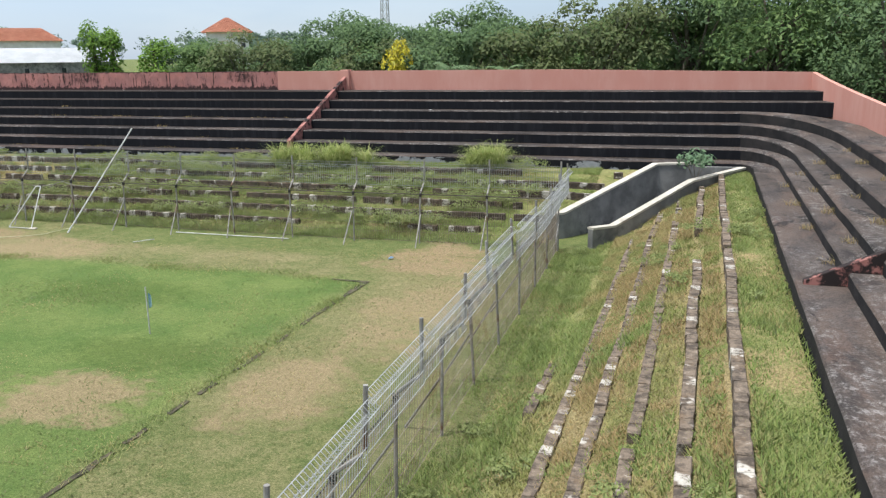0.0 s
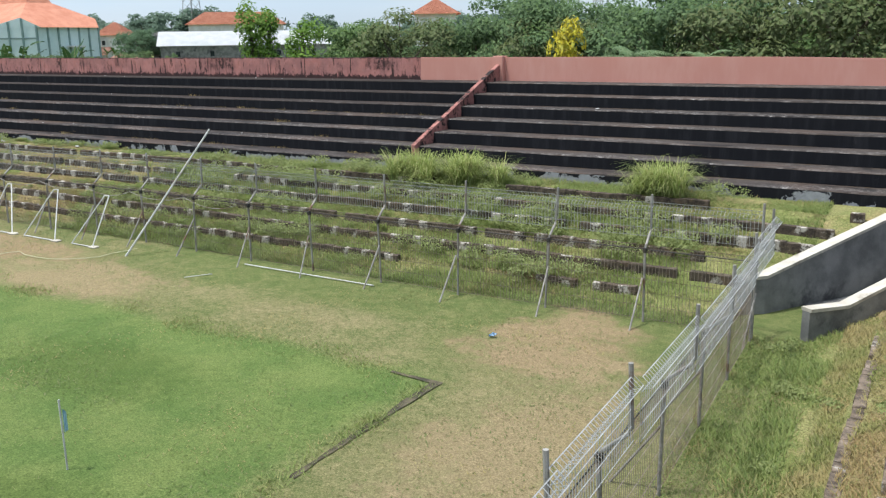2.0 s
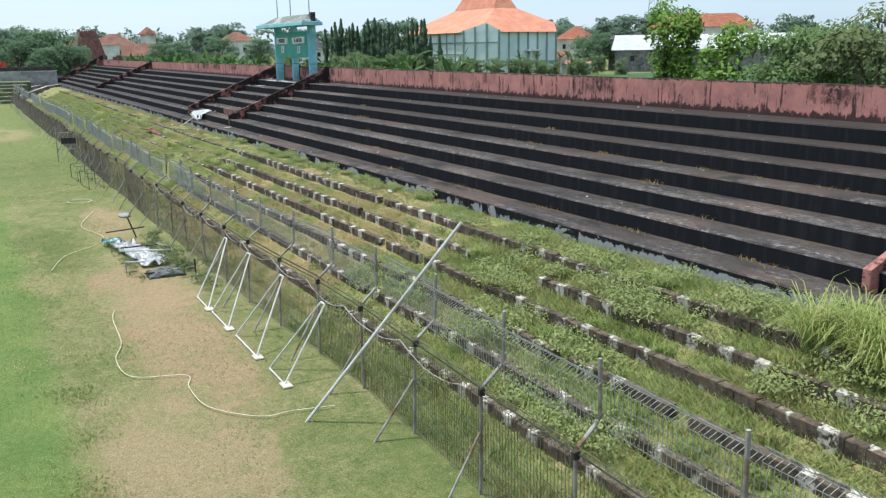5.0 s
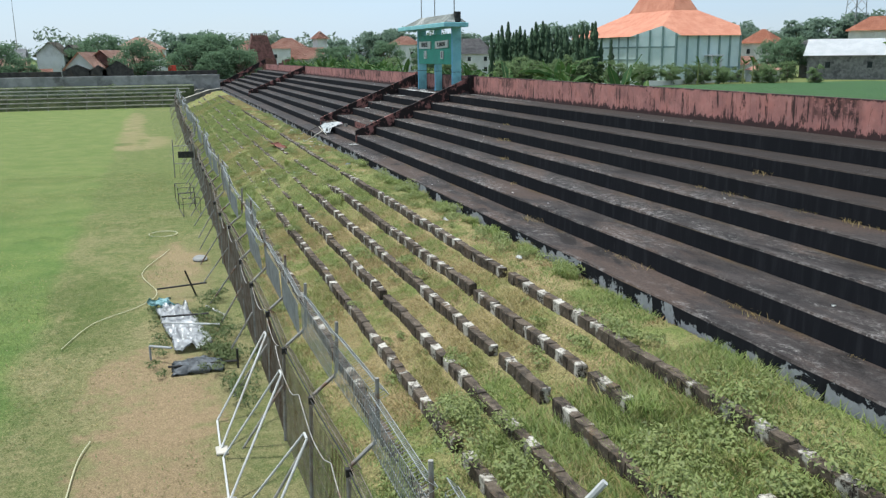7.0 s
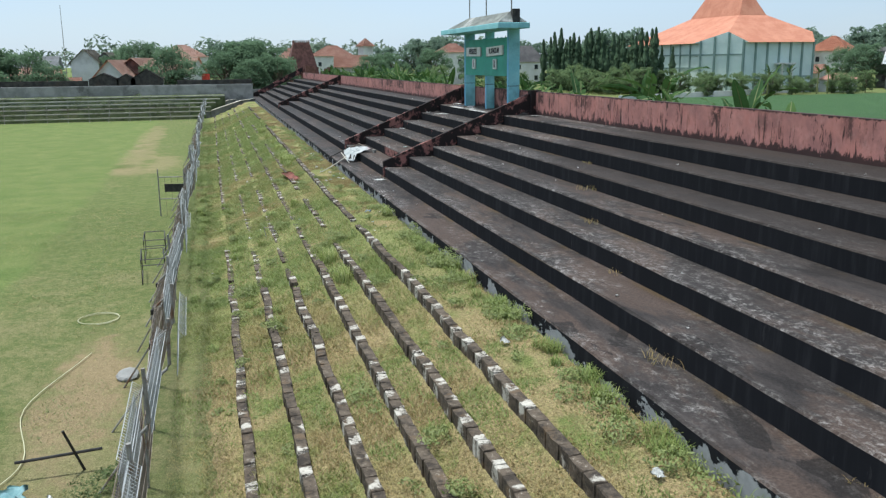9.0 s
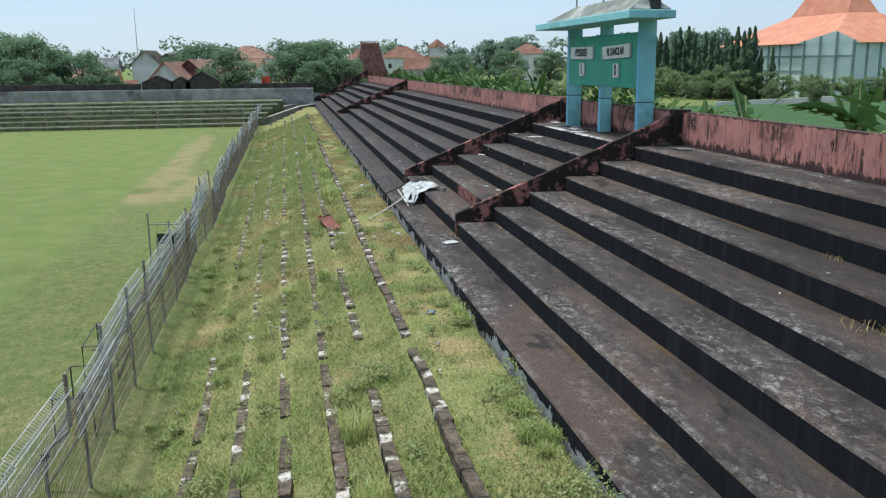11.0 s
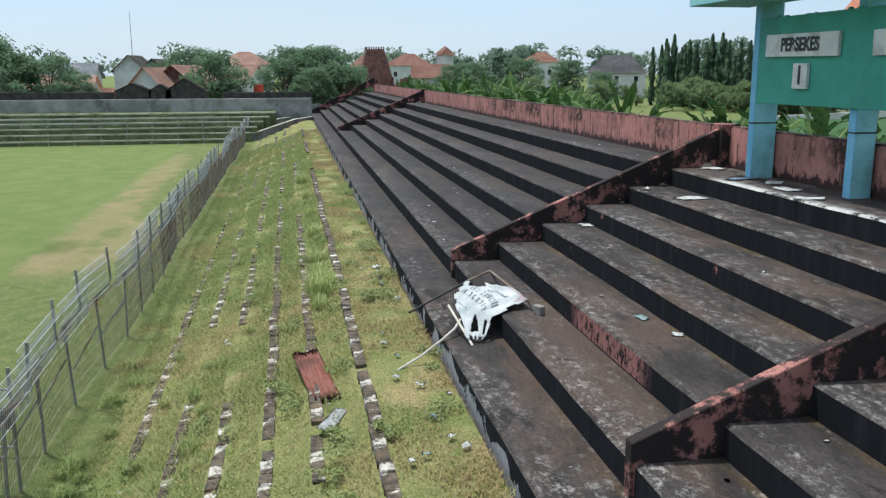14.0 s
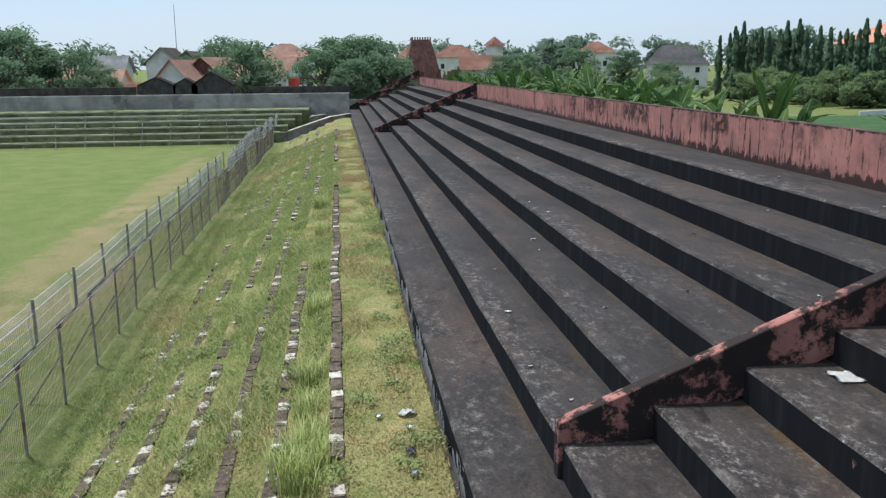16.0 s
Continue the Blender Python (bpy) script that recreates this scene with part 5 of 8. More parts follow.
def crumple(amp, freq, seed):
    return lambda u, v: (amp * 0.5 * noise.noise((u * freq, v * freq, seed)), amp * 0.5 * noise.noise((u * freq, v * freq, seed + 9)), amp * noise.noise((u * freq, v * freq, seed + 4)))


CLOTH_LEFT = ((-61.85, 34.13, 2.12), (-62.82, 34.16, 2.30), (-63.72, 34.27, 2.42), (-64.38, 34.62, 2.50))
CLOTH_RIGHT = ((-61.86, 34.42, 2.10), (-62.15, 34.66, 2.42), (-62.50, 35.34, 2.57), (-63.25, 35.17, 2.63))


def banner_wreck():
    """Torn printed banner over a bent frame, across the lowest steps."""
    ob = thing("banner_wreck", "torn white printed banner on a bent frame, slumped over the steps", "banner")
    P = dict(top=(-64.50, 35.13, 2.64), right=(-62.52, 35.34, 2.55), foot=(-62.30, 35.38, 2.42), low=(-61.72, 34.20, 2.05), left=(-63.0, 34.03, 2.40), peak=(-64.38, 34.62, 2.47), arm=(-63.9, 33.44, 2.05), stub=(-64.15, 35.22, 2.44))
    for a, b, m in (("top", "right", RUSTY), ("top", "peak", RUSTY), ("peak", "arm", DARK_STEEL), ("left", "low", BARE_WOOD), ("right", "foot", DARK_STEEL), ("top", "stub", DARK_STEEL)):
        bm = bmesh.new()
        tube(bm, [P[a], P[b]], 0.022, 6)
        part("frame_bar", bm, m, ob)
    def along(pts, v):
        k = min(int(v * 3), 2)
        return Vector(pts[k]).lerp(Vector(pts[k + 1]), v * 3 - k)

    def drape(u, v):
        """From the low edge to the high edge along v, with soft folds between the bars."""
        p = along(CLOTH_LEFT, v).lerp(along(CLOTH_RIGHT, v), u)
        fold = 0.07 * noise.noise((u * 2.2 + v, v * 1.4, 3)) + 0.05 * noise.noise((u * 5.5 - v * 3, v * 2.0, 8)) + 0.012 * noise.noise((u * 12, v * 9, 8))
        rise = 0.05 * math.sin(math.pi * u) * math.sin(math.pi * v)
        return (p.x + 0.04 * noise.noise((u * 3, v * 3, 1)), p.y + 0.04 * noise.noise((u * 3, v * 3, 7)), p.z + rise + fold)

    def torn(u, v):
        tri = abs(u - 0.46) < 0.17 * (1.0 - (v - 0.10) / 0.22) and 0.10 < v < 0.32
        slit = abs(u - 0.84) < 0.05 and 0.06 < v < 0.24
        top = 0.14 < u < 0.46 and v > 0.80 + 0.5 * abs(u - 0.30)
        rim = (v < 0.04 or u > 0.97 or u < 0.03) and noise.noise((u * 9, v * 9, 6)) > 0.02
        return tri or slit or top or rim
    n = 52
    bm = bmesh.new()
    g = [[bm.verts.new(drape(i / n, j / n)) for j in range(n + 1)] for i in range(n + 1)]
    for i in range(n):
        for j in range(n):
            if not torn((i + 0.5) / n, (j + 0.5) / n):
                bm.faces.new((g[i][j], g[i + 1][j], g[i + 1][j + 1], g[i][j + 1])).smooth = True
    bmesh.ops.delete(bm, geom=[v for v in bm.verts if not v.link_faces], context="VERTS")
    bmesh.ops.solidify(bm, geom=bm.faces, thickness=-0.004)
    cl = part("cloth", bm, CLOTH, ob, "crumpled white printed cloth")
    rng = random.Random(12)
    # unreadable print: thin plain bars in slanting rows on the cloth
    for u0, v0, u1, v1, tall, mat in ((0.06, 0.70, 0.70, 0.30, 0.05, PRINT), (0.20, 0.74, 0.80, 0.40, 0.055, PRINT), (0.46, 0.76, 0.78, 0.58, 0.06, PRINT), (0.06, 0.50, 0.24, 0.40, 0.05, PRINT), (0.50, 0.90, 0.74, 0.86, 0.05, PRINT), (0.86, 0.92, 0.90, 0.60, 0.10, PRINT_PINK), (0.93, 0.88, 0.96, 0.62, 0.08, PRINT_PINK)):
        s = 0.0
        while s < 1.0:
            w = rng.uniform(0.030, 0.055)
            du, dv = u1 - u0, v1 - v0
            nu, nv = -dv * tall, du * tall
            a = (u0 + du * s, v0 + dv * s)
            e = (u0 + du * (s + w), v0 + dv * (s + w))
            bm = bmesh.new()
            q = [Vector(drape(*p)) + Vector((0, 0, 0.007)) for p in (a, e, (e[0] + nu * 2, e[1] + nv * 2), (a[0] + nu * 2, a[1] + nv * 2))]
            bm.faces.new([bm.verts.new(p) for p in q])
            bmesh.ops.solidify(bm, geom=bm.faces, thickness=0.002)
            part("print_bar", bm, mat, cl)
            s += w * rng.uniform(1.7, 2.6)
    return ob


banner_wreck()
bm = bmesh.new()
tube(bm, [(-62.62, 34.17, 2.24), (-62.35, 34.02, 2.17), (-62.1, 33.75, 2.06), (-61.9, 33.35, 1.86), (-61.75, 32.95, 1.70)], 0.026, 7, 0.018)
single("bleached_stick", bm, BARE_WOOD, "crooked bleached stick leaning off the lowest step", "stick")
bm = bmesh.new()
box(bm, -0.09, -0.06, 0, 0.09, 0.06, 0.165, 0.012)
single("brick", bm, BRICK_MAT, "grey brick standing on the step beside the banner", "brick", pose(-62.08, 35.42, T0 + RISE, 0, 0, 25))

STEP_Z = [T0 + RISE * k for k in range(STEPS)]
LITTER = (
    ("white paper scrap", 3, -66.05, 37.62, 0.34, 0.26, PAPER), ("white paper scrap", 6, -66.15, 40.55, 0.55, 0.36, PAPER), ("faded blue packet", 6, -64.3, 40.15, 0.55, 0.30, BLUE_PLASTIC),
    ("white paper scrap", 6, -63.6, 40.5, 0.42, 0.30, PAPER), ("white paper scrap", 6, -62.7, 40.2, 0.55, 0.34, PAPER), ("white paper scrap", 6, -61.6, 39.95, 0.5, 0.3, PAPER),
    ("white printed card", 5, -64.45, 39.25, 0.62, 0.40, PAPER), ("white paper scrap", 5, -66.0, 38.95, 0.22, 0.15, PAPER), ("teal plastic wrapper", 2, -60.3, 36.5, 0.22, 0.16, TEAL_PLASTIC),
    ("white paper scrap", 2, -59.4, 37.05 - 0.4, 0.16, 0.14, PAPER), ("torn white cloth scrap", 0, -55.7, 34.45, 0.42, 0.36, PAPER), ("white paper scrap", 2, -75.4, 36.5, 0.12, 0.10, PAPER),
    ("white paper scrap", 6, -55.2, 40.6, 0.50, 0.36, PALE_WALL), ("white paper scrap", 1, -71.5, 35.2, 0.1, 0.08, PAPER),
     ("pale paper scrap", 4, -10.2, 38.2, 0.2, 0.14, PAPER),
)
for i, (label, k, x, y, w, h, m) in enumerate(LITTER):
    single("litter", sheet(w, h, 8, 7, crumple(0.028, 3.0, i * 3.3), 0.003), m, label + " lying on the black concrete step", "litter", pose(x, y, STEP_Z[k] + 0.020, 0, 0, i * 47), "litter on the steps")
rng = random.Random(21)
for i in range(60):
    k = rng.randrange(0, 7)
    x, y = rng.uniform(-78, -22), Y_FRONT + TREAD * k + rng.uniform(0.15, 0.85)
    s = rng.uniform(0.03, 0.075)
    single("litter", sheet(s, s * 0.7, 3, 3, crumple(0.03, 3.0, i * 1.3), 0.003), PAPER, "tiny pale scrap lying on the black concrete step", "litter", pose(x, y, STEP_Z[k] + 0.018, 0, 0, i * 31), "litter on the steps")


def bank_z(y):
    return ROW_RISE * sum(y > r for r in ROWS_N)


for i, (x, y, s, m, label) in enumerate(((-67.1, 29.9, 0.26, PAPER, "white crumpled wrapper"), (-50.4, 33.05, 0.16, BLUE_PLASTIC, "blue plastic cup"), (-69.2, 33.35, 0.24, PAPER, "clear crumpled bottle"), (-68.0, 33.3, 0.16, GREY_SHEET, "crushed clear cup"), (-67.4, 33.3, 0.10, BLUE_PLASTIC, "blue crushed cup"), (-36.6, 33.0, 0.2, PAPER, "white crumpled paper"), (-31.5, 33.1, 0.16, PAPER, "white crumpled paper"), (-60.9, 33.2, 0.14, PAPER, "white crumpled paper"), (-58.0, 30.6, 0.15, PAPER, "white crumpled paper"), (-73.5, 30.0, 0.12, PAPER, "white crumpled paper"), (-58.47, 32.91, 0.11, TEAL_PLASTIC, "pale teal crushed bottle"), (-58.6, 33.45, 0.13, PAPER, "clear crushed bottle"), (-58.33, 32.71, 0.12, PAPER, "white torn wrapper"), (-59.64, 33.2, 0.09, TEAL_PLASTIC, "pale teal bottle cap"), (-58.94, 33.32, 0.12, PAPER, "white torn wrapper"), (-61.3, 32.88, 0.13, PAPER, "white crumpled paper"), (-63.06, 32.87, 0.12, PAPER, "white crumpled paper"), (-66.1, 33.48, 0.16, PAPER, "white crumpled paper"), (-68.7, 33.36, 0.13, PAPER, "white crumpled paper"))):
    single("litter", sheet(s, s * 0.7, 7, 6, crumple(s * 0.45, 3.0, i * 5.7), 0.004), m, label + " lying in the terrace grass", "litter", pose(x, y, bank_z(y) + 0.09, 0, 0, i * 61), "litter in the grass")

rng = random.Random(33)
for i in range(46):
    x, y, c = rng.uniform(-80, -46), rng.uniform(28.0, 33.6), rng.uniform(0.05, 0.12)
    single("litter", sheet(c, c * 0.7, 3, 3, crumple(c * 0.3, 3.0, i * 1.9), 0.003), rng.choice((PAPER, PAPER, TEAL_PLASTIC)), "small pale scrap lying in the terrace grass", "litter", pose(x, y, bank_z(y) + 0.07, 0, 0, i * 43), "litter in the grass")

# corrugated roof sheet fallen on the terrace
bm = bmesh.new()
n = 28
rows = []
for j in range(7):
    rows.append([bm.verts.new((0.46 * (i / n - 0.5), 2.2 * (j / 6 - 0.5), 0.017 * math.cos(i / n * math.tau * 7) + 0.05 * noise.noise((i * 0.12, j * 0.6, 0)))) for i in range(n + 1)])
for a, b in zip(rows, rows[1:]):
    for i in range(n):
        bm.faces.new((a[i], a[i + 1], b[i + 1], b[i])).smooth = True
bmesh.ops.solidify(bm, geom=bm.faces, thickness=0.008)
single("roof_sheet", bm, RED_SHEET, "faded red corrugated roof sheet lying in the terrace weeds", "roof sheet", pose(-62.5, 31.64, 1.46, 3, -5, 98))
single("card_sheet", sheet(1.05, 0.22, 14, 5, lambda u, v: (0, 0.02 * noise.noise((u * 3, 1, 1)), 0.10 * max(0, u - 0.62) + 0.02 * noise.noise((u * 3, v * 2, 6))), 0.006), CARD, "grey bent card sheet lying in the terrace grass", "litter", pose(-60.55, 31.84, 1.43, 6, 8, 162), "litter in the grass")

single("litter", sheet(0.15, 0.11, 7, 6, crumple(0.07, 3.0, 3.1), 0.004), mottled("pale_blue_plastic", (0.25, 0.42, 0.62), (0.40, 0.55, 0.72), 10.0, 60, 0.4), "pale blue crushed plastic cup on bare earth", "litter", pose(-7.2, 24.7, 0.06, 0, 0, 20), "litter in the grass")

# silver sheeting and bent stand on the pitch edge
wreck = thing("tarp_heap", "silver sheeting over a bent dark frame on bare earth", "tarpaulin")
for p, q, m in (((-37.2, 25.0, 0.30), (-37.3, 26.3, 0.34), DARK_STEEL), ((-37.3, 26.0, 0.0), (-37.2, 25.75, 0.75), DARK_STEEL), ((-32.3, 24.85, 0.32), (-31.9, 25.3, 0.36), GALV), ((-32.3, 24.85, 0.0), (-32.3, 24.85, 0.32), GALV), ((-31.4, 25.2, 0.12), (-31.2, 26.6, 0.16), DARK_STEEL), ((-31.2, 26.6, 0.0), (-31.2, 26.6, 0.42), DARK_STEEL), ((-34.2, 25.1, 0.25), (-33.7, 26.4, 0.22), WHITE_PIPE), ((-34.8, 25.1, 0.22), (-34.6, 26.2, 0.25), DARK_STEEL), ((-36.0, 26.2, 0.05), (-34.9, 26.6, 0.08), WHITE_PIPE)):
    bm = bmesh.new()
    tube(bm, [p, q], 0.025, 6)
    part("bar", bm, m, wreck)
bm = sheet(3.6, 0.80, 60, 20, lambda u, v: (0.05 * noise.noise((u * 6, v * 3, 1)), (0.18 * (u - 0.5)) + 0.12 * noise.noise((u * 3, v, 8)), 0.14 + 0.14 * noise.noise((u * 7, v * 4, 2)) + 0.11 * noise.noise((u * 17, v * 8, 5)) + 0.05 * noise.noise((u * 41, v * 17, 5))), 0.004)
ob = part("sheeting", bm, FOIL, wreck, "crumpled silver sheeting")
ob.matrix_world = pose(-34.3, 25.55, 0, 0, 0, 4)
bm = sheet(0.75, 1.05, 18, 22, lambda u, v: (0.05 * noise.noise((u * 6, v * 6, 3)), 0.05 * noise.noise((u * 6, v * 6, 5)), 0.03 + 0.17 * (math.sin(math.pi * u) * math.sin(math.pi * v)) ** 0.5 + 0.07 * noise.noise((u * 7, v * 7, 9)) + 0.03 * noise.noise((u * 17, v * 17, 9))), 0.004)
ob = part("sack", bm, GREY_SHEET, wreck, "grey-blue crumpled sack")
ob.matrix_world = pose(-31.45, 25.8, 0.0, 0, 0, 0)
bm = sheet(0.7, 0.5, 10, 8, crumple(0.22, 3.5, 14.0), 0.004)
ob = part("blue_scrap", bm, mottled("pale_teal_sheet", (0.22, 0.42, 0.45), (0.40, 0.58, 0.60), 4.0), wreck, "pale teal plastic scrap")
ob.matrix_world = pose(-36.2, 25.1, 0.2, 0, 0, 20)


def hose(pts, label):
    bm = bmesh.new()
    smooth = []
    for i in range(len(pts) - 1):
        p0, p1, p2, p3 = (Vector(pts[max(0, min(len(pts) - 1, j))]) for j in (i - 1, i, i + 1, i + 2))
        for k in range(6):
            s = k / 6
            smooth.append(0.5 * ((2 * p1) + (p2 - p0) * s + (2 * p0 - 5 * p1 + 4 * p2 - p3) * s * s + (3 * p1 - p0 - 3 * p2 + p3) * s ** 3))
    tube(bm, [(p.x, p.y, 0.05) for p in smooth], 0.010, 5)
    return single("garden_hose", bm, HOSE, label, "hose")


hose([(-28.3, 23.9), (-27.5, 23.75), (-25.7, 23.65), (-24.6, 23.37), (-23.4, 23.5), (-22.95, 24.44), (-22.27, 24.34), (-21.15, 24.43), (-20.27, 25.1), (-20.2, 25.7), (-20.0, 26.5)], "pale yellow hose winding over bare turf")
hose([(-33.6, 22.95), (-35.36, 23.5), (-36.5, 24.5), (-37.8, 24.98), (-40.2, 24.55), (-42.7, 25.2), (-43.4, 25.4)], "pale yellow hose winding past the silver sheeting")
hose([(-46.2 + 0.6 * math.cos(a * 0.7) * (1 - a * 0.02), 25.2 + 0.5 * math.sin(a * 0.7)) for a in range(16)], "coiled pale hose on the turf")
bm = bmesh.new()
bmesh.ops.create_icosphere(bm, subdivisions=2, radius=0.3, matrix=Matrix.Diagonal((1.2, 0.8, 0.35, 1)))
for v in bm.verts:
    v.co += v.co.normalized() * 0.05 * noise.noise(v.co * 4)
single("stone", bm, PALE_WALL, "flat pale stone at the foot of a fence brace", "stone", pose(-41.6, 26.3, 0.05))
stool = thing("wire_stand", "small bent metal stand in the terrace grass", "stand", pose(-52.6, 29.9, bank_z(29.9), 6, -8, 30))
for p, q in (((0, 0, 0), (0, 0, 0.45)), ((0.5, 0, 0), (0.5, 0, 0.42)), ((0, 0, 0.45), (0.5, 0, 0.42)), ((0.5, 0, 0.42), (0.5, 0.25, 0.0))):
    bm = bmesh.new()
    tube(bm, [p, q], 0.012, 5)
    part("leg", bm, POST_MAT, stool)


# ---- trees and plants beyond the walls ----
LEAF_DARK = make_blades("mango_leaf", [(0.074, 0.128, 0.056), (0.096, 0.160, 0.068), (0.122, 0.194, 0.082), (0.156, 0.230, 0.100)], 0.0, 0.7, 2.0, 0.42)
LEAF_MID = make_blades("broad_leaf", [(0.066, 0.122, 0.042), (0.094, 0.164, 0.052), (0.130, 0.208, 0.068), (0.172, 0.245, 0.090)], 0.0, 0.7, 2.0, 0.42)
LEAF_LIGHT = make_blades("vine_leaf", [(0.078, 0.165, 0.020), (0.128, 0.235, 0.030), (0.180, 0.295, 0.046)], 0.0, 0.6, 1.6)
LEAF_DULL = make_blades("dusty_leaf", [(0.070, 0.100, 0.036), (0.105, 0.135, 0.050), (0.14, 0.165, 0.070), (0.090, 0.140, 0.046)], 0.0, 0.7, 1.8)
LEAF_YELLOW = make_blades("yellow_leaf", [(0.42, 0.36, 0.02), (0.55, 0.46, 0.04), (0.35, 0.37, 0.03)], 0.0, 0.5)
# leaf green lightened to carry the haze of distance in its colour
LEAF_FAR = make_blades("haze_tinted_dark_leaf", [(0.098, 0.164, 0.092), (0.110, 0.180, 0.102), (0.122, 0.196, 0.112), (0.134, 0.210, 0.122)], 0.0, 0.95, 2.6, 0.5)
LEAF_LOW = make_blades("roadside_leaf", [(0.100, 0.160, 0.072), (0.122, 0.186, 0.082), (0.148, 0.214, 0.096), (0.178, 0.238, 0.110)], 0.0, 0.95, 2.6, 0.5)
# paler and bluer still: skyline haze mixed into the leaf colour
LEAF_HAZE = make_blades("haze_tinted_leaf", [(0.120, 0.180, 0.130), (0.135, 0.198, 0.145), (0.150, 0.214, 0.158)], 0.0, 0.95, 2.6, 0.5)
LEAF_CYPRESS = make_blades("column_tree_leaf", [(0.078, 0.138, 0.078), (0.100, 0.168, 0.092), (0.130, 0.200, 0.110)], 0.0, 0.95, 1.8, 0.45)
BARK = mottled("bark", (0.085, 0.070, 0.052), (0.16, 0.135, 0.105), 3.0, 25, 0.95, bump=0.6, dist=0.02)


def tree_parts(seed, height, spread, leaf_mat, leaves, size, trunk_h=0.35, lobes=16, flat=0.8, lump=(0.10, 0.19)):
    """Meshes of a tree: tapered trunk with limbs, and a crown of leaf clumps with gaps."""
    rng = random.Random(seed)
    bm = bmesh.new()
    top = Vector((rng.uniform(-0.3, 0.3), rng.uniform(-0.3, 0.3), height * 0.62))
    tube(bm, [(0, 0, -0.1), (0.08, 0.03, height * trunk_h * 0.5), tuple(top * 0.6), tuple(top)], 0.045 * height * 0.5, 7, 0.02 * height * 0.3)
    cs, rs = [], []
    for i in range(lobes):
        a = i * 2.4 + rng.uniform(-0.5, 0.5)
        u = rng.uniform(0.1, 1.0) ** 0.6
        zz = rng.uniform(trunk_h, 0.92)
        wide = spread * (1.05 - abs(zz - 0.55) * 1.25)
        c = Vector((math.cos(a) * u * wide, math.sin(a) * u * wide, height * zz))
        cs.append(c)
        rs.append(height * rng.uniform(*lump))
        if i % 2 == 0:
            st = top * rng.uniform(0.35, 0.9)
            tube(bm, [tuple(st), tuple(st.lerp(c, 0.5) + Vector((0, 0, 0.15))), tuple(c)], 0.012 * height, 5, 0.004 * height, False)
    v, q = leafy(cs, rs, leaves, size, seed, flat)
    return mesh_of(bm, "trunk", BARK), raw_mesh("crown", v, q, 4, leaf_mat)


def plant_tree(meshes, x, y, s, turn, label, group, name="tree"):
    ob = thing(name, label, "tree", None, group)
    part("trunk", meshes[0], None, ob)
    part("crown", meshes[1], None, ob)
    ob.matrix_world = pose(x, y, 0, 0, 0, turn) @ Matrix.Diagonal((s, s, s, 1))
    return ob


MANGO = [tree_parts(11 + i, 7.0, 2.7, LEAF_DARK, 9800, 0.115, 0.16, 30) for i in range(3)]
BROAD = [tree_parts(31 + i, 7.0, 2.4, LEAF_MID, 9800, 0.115, 0.12, 30) for i in range(3)]
DULL = [tree_parts(51 + i, 8.0, 2.7, LEAF_DULL, 6800, 0.13, 0.22, 20) for i in range(2)]
TALL = [tree_parts(61 + i, 11.0, 3.4, (LEAF_DARK, LEAF_MID)[i % 2], 11500, 0.14, 0.16, 36) for i in range(3)]
BUSH = [tree_parts(71 + i, 3.4, 1.9, (LEAF_MID, LEAF_LIGHT, LEAF_DARK)[i], 2600, 0.14, 0.08, 14) for i in range(3)]

# thicket behind the north wall, east of the paddy field
rng = random.Random(5)
for i in range(26):
    x = -32.0 + i * 1.7 + rng.uniform(-0.7, 0.7)
    y = rng.uniform(49, 58)
    kind, lab = rng.choice(((MANGO, "dense dark green mango tree behind the parapet"), (BROAD, "leafy broad-leaved tree behind the parapet"), (MANGO, "dense dark green mango tree behind the parapet")))
    s = rng.uniform(0.92, 1.08) * (0.92 if x < -25 else 1.13 if x < 0 else 1.18)
    plant_tree(kind[i % 3], x, y, s, rng.uniform(0, 360), lab, "thicket behind the wall")
for i in range(24):
    x = -31.0 + i * 1.7 + rng.uniform(-0.6, 0.6)
    plant_tree(BUSH[i % 3], x, rng.uniform(43.5, 47.5), rng.uniform(0.95, 1.4), rng.uniform(0, 360), "overgrown bush against the outside of the wall", "bushes behind the wall", "bush")
for x, y, k, s in ((0.5, 50, 0, 1.0), (5.0, 47.5, 1, 1.05), (9.5, 45.0, 2, 1.0), (13.0, 41.0, 0, 0.95), (4.0, 55, 2, 1.15), (10.5, 52, 1, 1.2), (16, 49, 2, 1.2), (15.5, 36.5, 1, 0.9), (20, 42, 0, 1.1), (14.0, 32, 2, 0.8), (18, 30, 0, 1.0)):
    plant_tree(TALL[k], x, y, s, x * 37, "tall dark leafy tree at the stand corner", "tall trees at the corner")
for x, y, k, s in ((-7.5, 48.0, 0, 0.98), (-3.6, 47.0, 1, 1.12), (-17.5, 50, 1, 0.9), (-26.0, 50.0, 0, 0.95)):
    plant_tree(DULL[k], x, y, s, x * 51, "dusty olive tree with thin foliage", "dusty trees behind the wall")
for i in range(7):
    plant_tree(BUSH[i % 3], 8.6 + (i % 2) * 0.8, 24.0 + i * 2.3, 0.95 + 0.1 * (i % 3), i * 70, "bush outside the end wall", "bushes outside the end wall", "bush")


